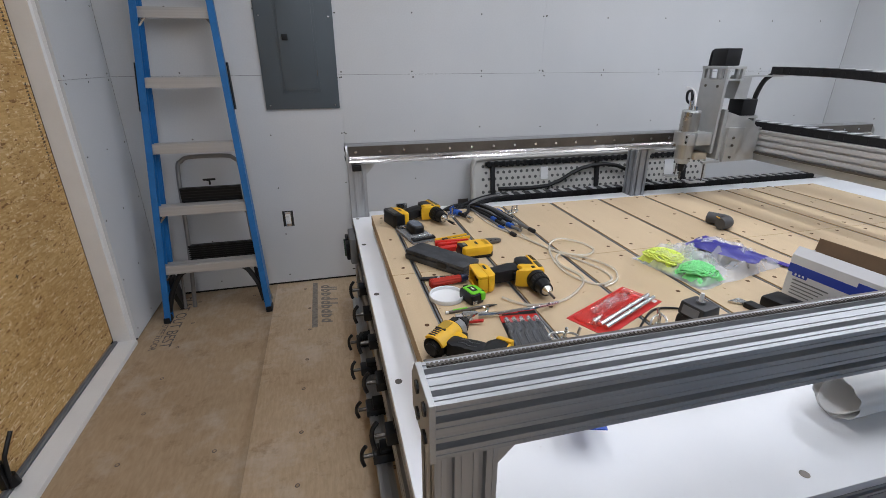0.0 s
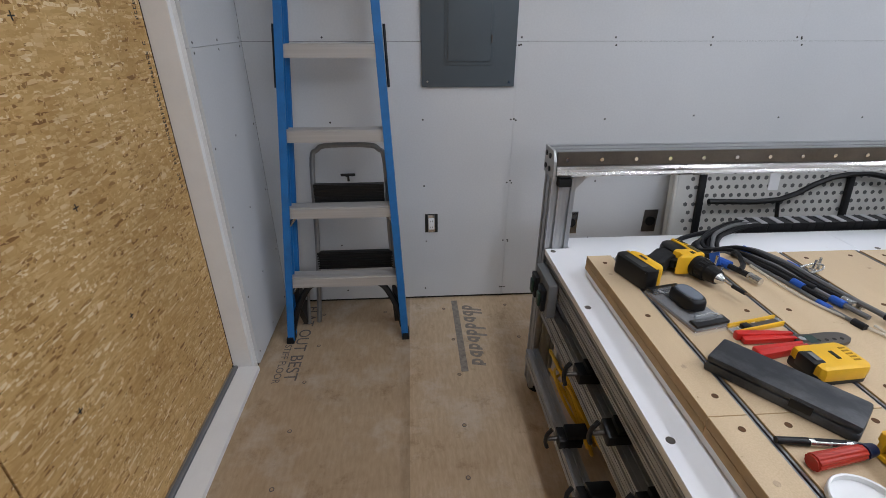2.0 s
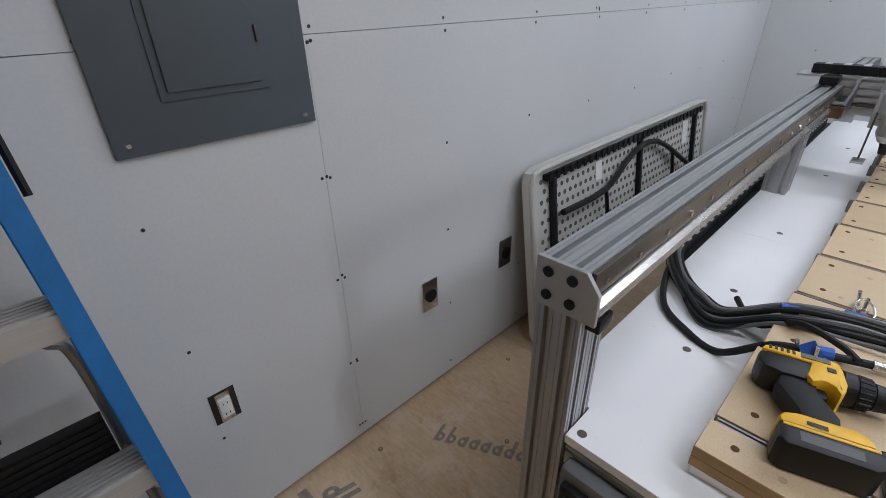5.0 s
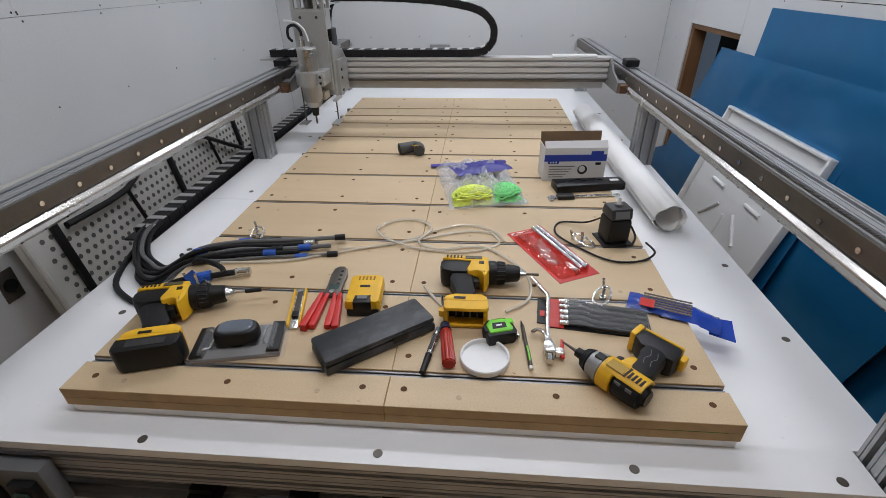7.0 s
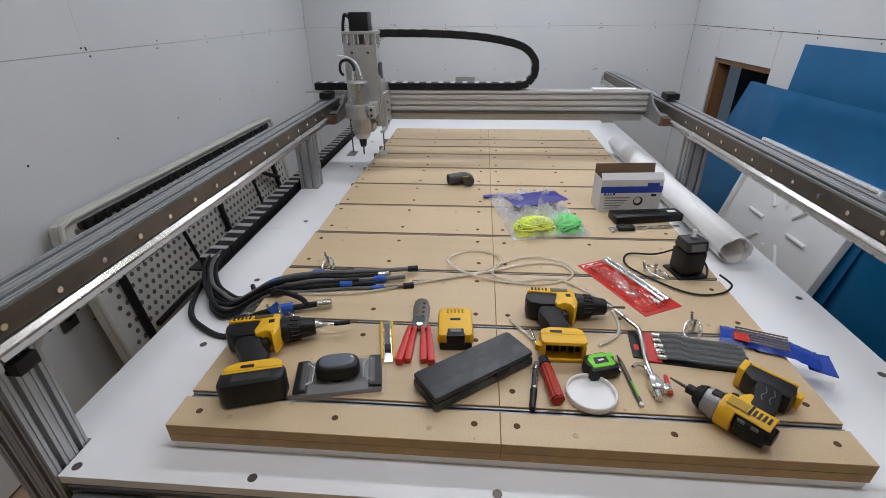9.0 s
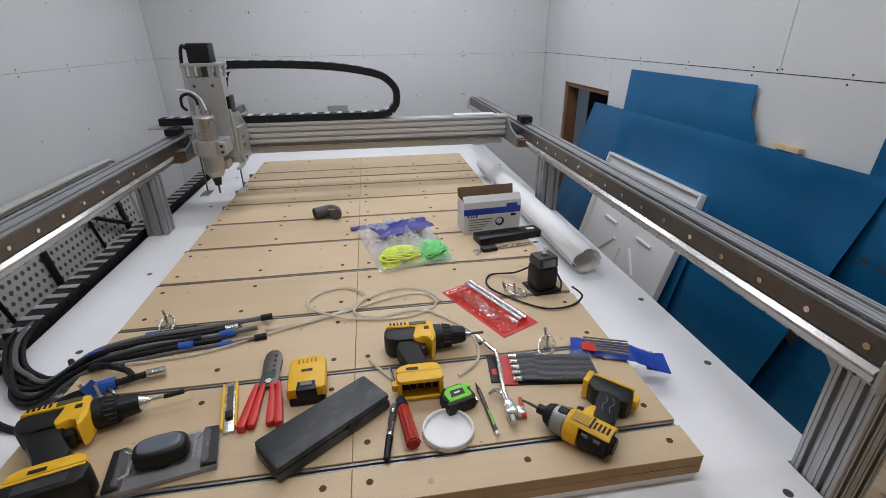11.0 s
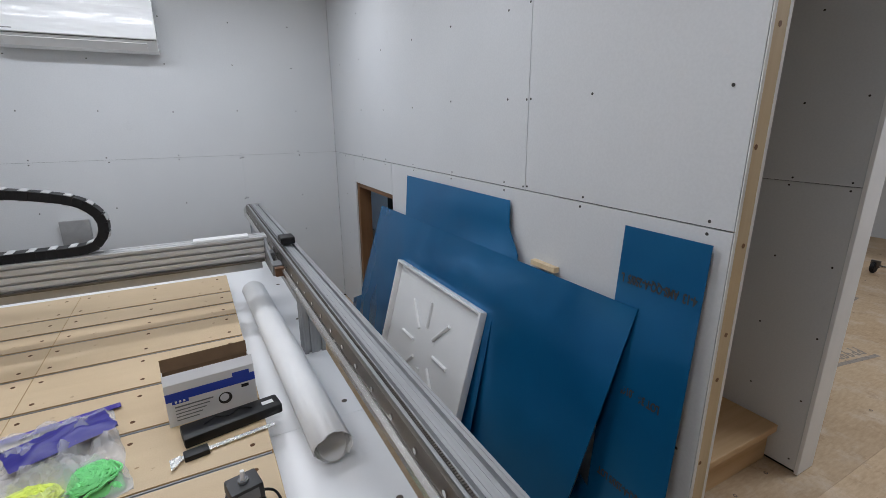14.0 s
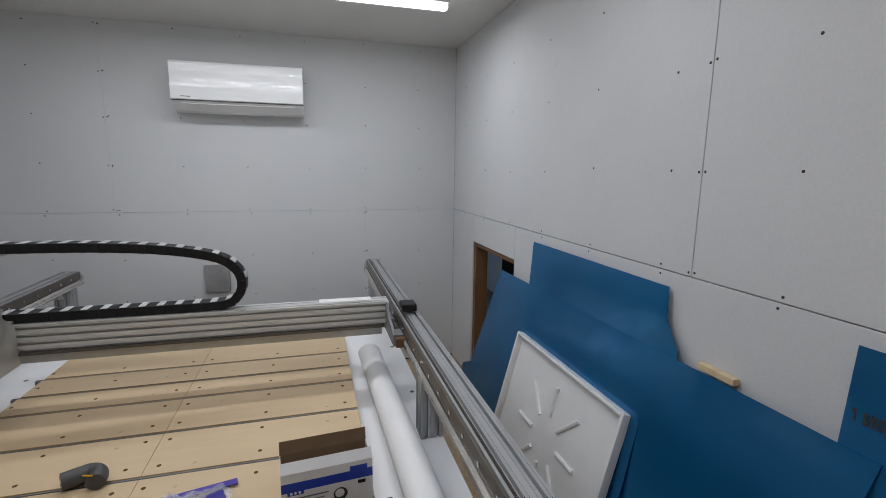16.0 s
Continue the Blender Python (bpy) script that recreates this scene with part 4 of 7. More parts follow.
part("clamp_rail", bar("y", TY0 + 0.09, TY1 - 0.09, 1.085, 0.211, 0.045, 0.045, 1, 1), ALU_Y, cnc, "", None)
hose_line = []
for k in range(7):
    r = 0.165 + random.uniform(-0.045, 0.02)
    cx, cz = 1.185 + random.uniform(-0.02, 0.03), max(0.16, r * 0.9) + random.uniform(0.0, 0.02)
    cy = -0.93 + random.uniform(-0.02, 0.02)
    hose_line += [(cx - 0.06 * math.sin(a) + 0.02 * math.cos(a + k), cy + r * math.cos(a), cz - 0.004 * k + 0.85 * r * math.sin(a)) for a in (2 * math.pi * i / 24 for i in range(24))]
solo("air_hose", sweep(hose_line, 0.0055, 6), plain("yellow_hose", (0.72, 0.42, 0.01), 0.45), "yellow coiled hose hanging under the table", "hose")
solo("shelf_board", box(1.25, 3.4, -2.2, -0.95, 0.245, 0.30, 0.004), BLACK, "dark shelf board under the table", "shelf", smooth=None)
for x, y in ((1.3, -2.15), (1.3, -1.0), (3.3, -2.15), (3.3, -1.0)):
    part("shelf_leg", box(x, x + 0.04, y, y + 0.04, 0, 0.244), DARKSTEEL, cnc, "", None)

for by in (-1.10, -1.45, -1.80):
    bn = thing("storage_bin", "black plastic bin on the shelf under the table", "bin", (1.45, by, 0.3005), group="bins under the table")
    part("tub", box(-0.19, 0.25, -0.15, 0.15, 0.0, 0.17, 0.012), BLACK, bn)
    part("rim", box(-0.20, 0.26, -0.16, 0.16, 0.1705, 0.19, 0.006), BLACK, bn)

# ---- north wall ----
pan = thing("breaker_panel", "dark grey steel breaker panel with closed door on drywall", "electrical panel", (0.909, 0, 1.06))
part("cover", box(-0.196, 0.196, -0.012, 0.0, 0.0, 0.92, 0.003), PANEL, pan)
part("door_surround", box(-0.101, 0.102, -0.0155, -0.0125, 0.085, 0.84, 0.0012), PANEL, pan)
pd = part("door", box(-0.088, 0.088, -0.021, -0.016, 0.10, 0.825, 0.003), PANEL, pan, "hinged panel door")
part("latch", box(-0.072, -0.042, -0.026, -0.0215, 0.345, 0.375, 0.003), BLACK, pd, "small black latch")
part("hinge", box(0.089, 0.094, -0.024, -0.017, 0.17, 0.2, 0.001), DARKSTEEL, pd)
for dx, dz in ((-0.172, 0.022), (0.172, 0.018), (-0.172, 0.46), (0.172, 0.46), (-0.172, 0.9), (0.172, 0.9)):
    part("screw", cyl((dx, -0.012, dz), (dx, -0.0165, dz), 0.0065, 0.004, 14), CHROME, pan)

out1 = thing("wall_outlet", "white duplex outlet in an open cutout of the drywall", "outlet", (0.748, 0, 0.43), size=0.85)
part("cutout", box(-0.036, 0.036, -0.002, -0.0005, -0.055, 0.058, 0.001), DARK, out1, "dark open cutout")
part("strap", box(-0.02, 0.02, -0.004, -0.002, -0.052, 0.052, 0.001), CHROME, out1, "bare metal strap")
part("receptacle", box(-0.017, 0.017, -0.012, -0.0045, -0.034, 0.034, 0.003), WHITEP, out1)
for dz in (-0.02, 0.018):
    for dx in (-0.006, 0.006):
        part("slot", box(dx - 0.001, dx + 0.001, -0.0128, -0.0121, dz - 0.004, dz + 0.004), INK, out1, "", None)
for ox in (1.435, 1.838):
    o = thing("wall_outlet", "steel cover plate with round black socket on drywall", "outlet", (ox, 0, 0.418), group="round sockets")
    part("cover_plate", box(-0.034, 0.034, -0.006, 0, -0.058, 0.058, 0.002), DARKSTEEL if ox > 1.5 else CHROME, o)
    part("socket", cyl((0, -0.006, 0.0), (0, -0.012, 0.0), 0.024, seg=20), BLACK, o, "round black socket")

# folding ladder against the wall
lad = thing("step_ladder", "blue fibreglass step ladder folded against the wall", "ladder")


def ly(z):
    return -0.335 + 0.135 * z


def lx(side, z):
    return 0.079 + 0.075 * z if side < 0 else 0.6246 - 0.046 * z


for s in (-1, 1):
    for back, nm in ((0, "front_rail"), (1, "rear_rail")):
        own = bmesh.new()
        z0, z1 = (0.012, 2.36) if not back else (0.10, 2.2)
        pts = [(lx(s, z) - s * 0.008 * back, ly(z) * (1 - 0.1 * back) + 0.062 * back, z) for z in (z0, z1)]
        wdt, dep = (0.03, 0.055) if not back else (0.028, 0.035)
        for (x, y, z) in pts:
            for dx, dy in ((0, 0), (-s * wdt, 0), (-s * wdt, 0.006), (-s * 0.006, 0.006), (-s * 0.006, dep - 0.006), (-s * wdt, dep - 0.006), (-s * wdt, dep), (0, dep)):
                own.verts.new((x + dx, min(y + dy, -0.002), z))
        own.verts.ensure_lookup_table()
        own.faces.new(own.verts[:8])
        own.faces.new(own.verts[8:])
        for k in range(8):
            own.faces.new((own.verts[k], own.verts[(k + 1) % 8], own.verts[8 + (k + 1) % 8], own.verts[8 + k]))
        part(nm, own, LADDER, lad, "", None)
    x = lx(s, 0) - s * 0.013
    part("foot", prism([(x - 0.017, 0.0), (x + 0.017, 0.0), (x + 0.014, 0.03), (x - 0.014, 0.03)], "y", -0.34, -0.275, bevel=0.002), RUBBER, lad, "black rubber foot")
    xb = lx(s, 0.1) - s * 0.05
    part("boot", prism([(-0.275, 0.14), (-0.19, 0.0), (-0.15, 0.0), (-0.16, 0.06), (-0.225, 0.24), (-0.27, 0.27)], "x", xb - 0.012, xb + 0.012), BLACK, lad, "black plastic rear boot", None)
for s in (-1, 1):
    xo = lx(s, 0.27)
    part("knee_brace", sweep([(xo - s * 0.13, ly(0.27) + 0.035, 0.272), (xo - s * 0.085, ly(0.24) + 0.03, 0.245), (xo - s * 0.035, ly(0.15) + 0.022, 0.15), (lx(s, 0.06) - s * 0.022, ly(0.06) + 0.02, 0.055)], 0.014, 8, smooth_steps=5), BLACK, lad, "black knee brace under the lowest step")
STEP = brushed("worn_step", (0.56, 0.55, 0.535), 0, 0.5, 0.45)
for k in range(7):
    z = 0.304 + 0.308 * k
    xl, xr = lx(-1, z) + 0.0075, lx(1, z) - 0.0075
    y0 = ly(z) + 0.0075
    y9 = min(y0 + 0.075, -0.012)
    out = [(y0, z - 0.042), (y0 + 0.006, z - 0.042), (y0 + 0.006, z - 0.007), (y9, z - 0.007), (y9, z)]
    for g in range(5, -1, -1):
        c = y0 + 0.006 + g * (y9 - y0 - 0.012) / 6
        d = (y9 - y0 - 0.012) / 12
        out += [(c + d, z), (c + d, z + 0.005), (c, z + 0.005), (c, z)]
    out += [(y0, z)]
    st = part("step", prism(out, "x", xl, xr), STEP, lad, "worn ribbed aluminium step", None)
    for s, x in ((-1, xl), (1, xr)):
        part("rivet", cyl((x, y0 + 0.001, z - 0.022), (x, y0 - 0.009, z - 0.022), 0.006), CHROME, st)
    if k in (0, 1, 4):
        for s, x in ((-1, xl), (1, xr)):
            part("brace", sweep([(x - s * 0.06, y0 + 0.03, z - 0.01), (x - s * 0.008, y0 + 0.012, z - 0.075)], 0.008, 8), STEEL, st)
part("top_cap", box(0.255, 0.53, ly(2.36) - 0.03, -0.002, 2.355, 2.40, 0.006), LADDER, lad)
for s in (-1, 1):
    part("spreader", sweep([(lx(s, 1.3) + s * 0.008, ly(1.25) + 0.03, 1.30), (lx(s, 1.1) + s * 0.008, ly(1.1) + 0.02, 1.08)], 0.006, 6), BLACK, lad)

# folded step stool behind the ladder
stool = thing("step_stool", "folded grey tube step stool with black treads", "step stool", (0.392, -0.13, 0))
part("hoop", sweep([(-0.20, -0.04, 0.0), (-0.165, -0.02, 0.4), (-0.155, 0.03, 0.76), (-0.13, 0.04, 0.82), (-0.08, 0.042, 0.838), (0.08, 0.042, 0.838), (0.13, 0.04, 0.82), (0.155, 0.03, 0.76), (0.165, -0.02, 0.4), (0.20, -0.04, 0.0)], 0.011, 10, smooth_steps=6), plain("grey_tube", (0.28, 0.28, 0.28), 0.35, 0.6), stool, "grey bent steel tube")
for z0, z1, w, nm in ((0.585, 0.69, 0.148, "seat"), (0.285, 0.37, 0.17, "tread")):
    out = [(-0.012, z0), (-0.012, z1), (-0.034, z1)]
    n = 7
    for r in range(n):
        a = z1 - (r + 0.3) * (z1 - z0) / n
        b = z1 - (r + 0.8) * (z1 - z0) / n
        out += [(-0.034, a), (-0.038, a), (-0.038, b), (-0.034, b)]
    out += [(-0.034, z0)]
    part(nm, prism(out, "x", -w, w), BLACK, stool, "black ribbed plastic " + nm, None)
part("knob", sweep([(0, -0.02, 0.70), (0, -0.02, 0.72), (-0.03, -0.02, 0.727), (0.03, -0.02, 0.727)], 0.006, 6), BLACK, stool)
part("front_bar", sweep([(-0.24, -0.07, 0.012), (-0.22, -0.06, 0.26), (0.19, -0.06, 0.25), (0.22, -0.07, 0.012)], 0.009, 8), plain("grey_tube_b", (0.3, 0.3, 0.3), 0.35, 0.6), stool)

# folding table leaning on the wall, underside out
ft = thing("folding_table", "pale resin folding table with black folded legs against the wall", "folding table", (2.735, 0, 0))
tilt = pose(0, -0.165, 0.0, -8.0, 0, 0)
own = prism([(-0.865, 0.06), (-0.85, 0.02), (-0.81, 0.0), (0.81, 0.0), (0.85, 0.02), (0.865, 0.06), (0.865, 0.70), (0.85, 0.745), (0.81, 0.76), (-0.81, 0.76), (-0.85, 0.745), (-0.865, 0.70)], "y", 0, 0.03)
part("tabletop", own, FOLD, ft, "pale grey moulded top", 30, tilt)
rim = sweep([(-0.855, -0.008, 0.06), (-0.84, -0.008, 0.02), (-0.80, -0.008, 0.01), (0.80, -0.008, 0.01), (0.84, -0.008, 0.02), (0.855, -0.008, 0.06), (0.855, -0.008, 0.70), (0.84, -0.008, 0.74), (0.80, -0.008, 0.75), (-0.80, -0.008, 0.75), (-0.84, -0.008, 0.74), (-0.855, -0.008, 0.70)], 0.011, 8, closed=True)
part("rim", rim, FOLD, ft, "", 40, tilt)
# dimples are flat dark discs: the shade of the hollows is their colour
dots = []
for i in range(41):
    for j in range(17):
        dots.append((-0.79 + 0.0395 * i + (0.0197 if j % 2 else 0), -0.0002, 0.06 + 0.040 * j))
tagged(part("dimple_field", discs(dots, 0.0105, "-y", 0.0012, 6), plain("dimple_shade", (0.10, 0.10, 0.095), 0.8), ft, "dark discs for the shade in the moulded dimples", None, tilt), kind="stuff")
for bx in (-0.73, 0.0, 0.68):
    part("cross_bar", box(bx - 0.014, bx + 0.014, -0.022, -0.002, 0.05, 0.70, 0.004), BLACK, ft, "", 30, tilt)
for zz in (0.045, 0.715):
    bm = box(-0.78, 0.78, -0.02, -0.002, zz - 0.012, zz + 0.012, 0.004)
    for k in range(32):
        box(-0.77 + 0.048 * k, -0.745 + 0.048 * k, -0.026, -0.0205, zz - 0.018, zz + 0.018, 0.003, bm, 1)
    part("side_rail", bm, BLACK, ft, "black side rail", 30, tilt)
part("folding_leg", sweep([(-0.70, -0.035, 0.56), (-0.36, -0.035, 0.56), (-0.12, -0.035, 0.66), (0.14, -0.035, 0.66), (0.5, -0.035, 0.48), (0.66, -0.035, 0.40)], 0.013, 8, smooth_steps=3), BLACK, ft, "black tube leg", 40, tilt)
part("folding_leg", sweep([(-0.70, -0.035, 0.24), (-0.36, -0.035, 0.24), (-0.12, -0.035, 0.12), (0.14, -0.035, 0.12), (0.5, -0.035, 0.28), (0.66, -0.035, 0.34)], 0.013, 8, smooth_steps=3), BLACK, ft, "black tube leg", 40, tilt)
for lx, lz in ((-0.36, 0.40), (0.34, 0.42)):
    part("leg_strut", sweep([(lx, -0.033, 0.56), (lx + 0.06, -0.033, 0.14)], 0.009, 8), BLACK, ft, "", 40, tilt)
part("label", box(-0.40, -0.35, -0.006, -0.0022, 0.60, 0.68, 0.0005), WHITEP, ft, "white paper label", None, tilt)
part("label", box(0.53, 0.60, -0.006, -0.0022, 0.56, 0.68, 0.0005), WHITEP, ft, "white paper label", None, tilt)

# ---- east wall ----
ac = thing("air_conditioner", "white glossy wall-mounted split air conditioner", "air conditioner", (XE, -1.548, 1.885))
GLOSS = plain("glossy_white", (0.82, 0.83, 0.83), 0.12, 0, 0.01, 4)
gnt = GLOSS.node_tree
bump(gnt, gnt.nodes["Principled BSDF"], noise_tex(gnt, texco(gnt, (1, 2.2, 9.0)), 1.6, 2), 0.5, 0.012)
part("body", prism([(0.0, 0.02), (-0.06, 0.0), (-0.12, 0.012), (-0.19, 0.055), (-0.2, 0.064), (-0.205, 0.29), (-0.185, 0.305), (0.0, 0.305)], "y", -0.395, 0.395, bevel=0.006), GLOSS, ac)
part("front_panel", prism([(-0.2055, 0.067), (-0.214, 0.072), (-0.2145, 0.15), (-0.211, 0.2), (-0.2125, 0.24), (-0.209, 0.285), (-0.203, 0.298)], "y", -0.392, 0.392, bevel=0.002), GLOSS, ac, "glossy front panel")
part("louver", prism([(-0.13, 0.016), (-0.19, 0.051), (-0.194, 0.047), (-0.132, 0.010)], "y", -0.34, 0.34), WHITEP, ac, "closed air louver", None)
part("side_gap", box(-0.21, -0.20, -0.393, 0.393, 0.0645, 0.0662), DARK, ac, "", None)
part("maker_mark", box(-0.2155, -0.2146, 0.28, 0.335, 0.085, 0.09), GREYP, ac, "small grey maker's mark", None)
solo("junction_box", box(XE - 0.03, XE, -1.39, -1.23, 0.665, 0.86, 0.004), plain("grey_enamel", (0.30, 0.30, 0.30), 0.45, 0.2), "flat grey metal cover plate on the drywall", "electrical box")

# ---- south wall: sheets and tray ----


def sheet(outline, y_top, z_top, y_bot, label):
    """A leaning film-covered sheet; the outline is in (x, z)."""
    lean = math.degrees(math.atan2(y_bot - y_top, z_top))
    own = prism([(x, z / math.cos(radians(lean))) for x, z in outline], "y", -0.0012, 0.0012)
    ob = solo("metal_sheet", own, FILM, label, "sheet metal", pose(0, y_bot, 0.0, lean, 0, 0), group="film-covered sheets", smooth=None)
    return ob


s3 = sheet([(1.545, 0.0), (1.80, 0.0), (1.79, 1.2), (1.545, 1.2)], -3.045, 1.2, -2.985, "narrow blue film-covered sheet stamped with upside-down numbers")
s1 = sheet([(2.30, 0.0), (3.24, 0.0), (3.24, 1.19), (2.315, 1.19), (2.305, 1.09), (2.24, 1.0), (2.24, 0.9), (2.30, 0.9)], -3.045, 1.19, -2.965, "blue film-covered sheet with a cut corner leaning on the wall")
s2 = sheet([(1.85, 0.0), (3.92, 0.0), (3.95, 0.26), (3.80, 0.33), (3.80, 0.38), (3.60, 0.97), (1.71, 0.985), (1.815, 0.25)], -3.03, 0.98, -2.88, "wide blue film-covered sheet leaning on the wall")
s4 = sheet([(1.53, 0.0), (1.90, 0.0), (1.84, 0.36), (1.50, 0.20)], -3.01, 0.36, -2.945, "low blue film-covered offcut by the stud")
s5 = sheet([(2.33, 0.0), (3.15, 0.0), (3.15, 0.77), (2.33, 0.745)], -3.0, 0.77, -2.845, "small blue film-covered sheet behind the tray")
for text, x, z, size in (("4-13  AMS-QQ-A-250/5  L", 1.668, 1.06, 0.034), ("LOT 36   .016\"", 1.665, 0.74, 0.034), ("AMS-QQ-A-250/5 LOT", 1.668, 0.44, 0.034)):
    letters(text, size, INK, s3, Matrix.Translation((x, 0.0014, z)) @ pose(0, 0, 0, -90, 0, 0) @ Matrix.Diagonal((0.60, 1, 1, 1)), bold=0.0012)
solo("wood_offcut", box(2.05, 2.17, -3.058, -3.035, 0.985, 1.003, 0.001), PINE, "thin pine offcut resting on a sheet edge", "offcut", smooth=None)

tray = thing("plastic_tray", "white plastic tray with moulded ribs leaning on the sheets", "tray")
tray.matrix_world = pose(2.79, -2.80, 0.0, math.degrees(math.atan2(0.19, 0.73)), 0, 0)
tb = box(-0.415, 0.415, -0.006, 0.0, 0.0, 0.75, 0.002)
part("base", tb, WHITEP, tray)
for x0, x1, z0, z1 in ((-0.42, -0.405, 0, 0.755), (0.405, 0.42, 0, 0.755), (-0.405, 0.405, 0.0, 0.012), (-0.405, 0.405, 0.74, 0.755)):
    part("rim", box(x0, x1, -0.006, 0.03, z0, z1, 0.005), WHITEP, tray)
for k in range(8):
    a = math.radians(45 * k)
    r0, r1 = 0.105, 0.265 if k % 2 else 0.235
    own = bmesh.new()
    sweep([(r0 * math.cos(a), 0.003, 0.415 + r0 * math.sin(a)), (r1 * math.cos(a), 0.003, 0.415 + r1 * math.sin(a))], 0.0095, 8, own)
    part("rib", own, WHITEP, tray, "raised rib")
part("drain_hole", cyl((-0.33, 0.0005, 0.16), (-0.33, 0.0012, 0.16), 0.008), INK, tray)

# caster of a stand in the far room
st = thing("equipment_stand", "low steel stand leg on a black caster wheel", "stand", (2.72, -7.8, 0))
part("wheel", cyl((-0.018, 0, 0.06), (0.018, 0, 0.06), 0.06, seg=24, bevel=0.008), RUBBER, st, "black caster wheel")
part("leg", sweep([(-0.04, 0, 0.08), (-0.12, 0.0, 0.10), (-0.2, -0.03, 0.28), (-0.3, -0.05, 0.34)], 0.012, 8, smooth_steps=4), CHROME, st, "bent chrome leg")
part("fork", box(-0.045, 0.03, -0.012, 0.012, 0.06, 0.13, 0.003), DARKSTEEL, st)
part("foot", cyl((-0.3, -0.05, 0.0), (-0.3, -0.05, 0.36), 0.014), CHROME, st)

# ---- things on the table ----
RED = plain("red_plastic", (0.55, 0.018, 0.012), 0.35, 0, 0.1, 30)
LIME = plain("lime_plastic", (0.16, 0.62, 0.02), 0.38, 0, 0.08, 30)
BLUETAPE = plain("blue_tape", (0.015, 0.09, 0.42), 0.55, 0, 0.12, 40)
GUN = plain("dark_case", (0.018, 0.020, 0.024), 0.38, 0, 0.55, 9, 0.08, 0.4)
DUSTY = dusty("dusty_sheen_case", (0.016, 0.018, 0.022), (0.11, 0.115, 0.12))
CARD = plain("cardboard", (0.20, 0.125, 0.07), 0.85, 0, 0.12, 20)
BOXW = plain("printed_card", (0.66, 0.66, 0.67), 0.45, 0, 0.04, 12)
BOXB = plain("printed_blue", (0.012, 0.045, 0.36), 0.4, 0, 0.05, 12)
TUBE = clear("clear_tube", (0.80, 0.74, 0.62), 0.15, 0.55)
ZINC = plain("zinc_plate", (0.66, 0.66, 0.64), 0.25, 0.95, 0.1, 40)
GREYCABLE = plain("grey_cable", (0.13, 0.13, 0.13), 0.45, 0, 0.1)


def rounded(pts, z0, z1, bevel, bm=None):
    return prism(pts, "z", z0, z1, bm, bevel)


def pillow(lx, ly, h, seed, nx=22, ny=16, crush=0.006):
    bm = bmesh.new()
    top, low = [], []
    for i in range(nx + 1):
        rt, rl = [], []
        for j in range(ny + 1):
            u, v = i / nx * 2 - 1, j / ny * 2 - 1
            e = max(0, 1 - u**4) * max(0, 1 - v**4)
            n = noise.noise(Vector((u * 3 + seed, v * 3, seed))) + 0.35 * noise.noise(Vector((u * 9 + seed, v * 9, 2 * seed)))
            rt.append(bm.verts.new((u * lx / 2 * (1 + 0.06 * n), v * ly / 2 * (1 + 0.06 * n), 0.002 + e * h * (0.75 + 0.5 * n) + crush * e * n)))
            rl.append(rt[-1] if i in (0, nx) or j in (0, ny) else bm.verts.new((u * lx / 2, v * ly / 2, 0.001)))
        top.append(rt)
        low.append(rl)
    for i in range(nx):
        for j in range(ny):
            bm.faces.new((top[i][j], top[i + 1][j], top[i + 1][j + 1], top[i][j + 1]))
            q = [low[i][j], low[i][j + 1], low[i + 1][j + 1], low[i + 1][j]]
            bm.faces.new(q)
    return bm


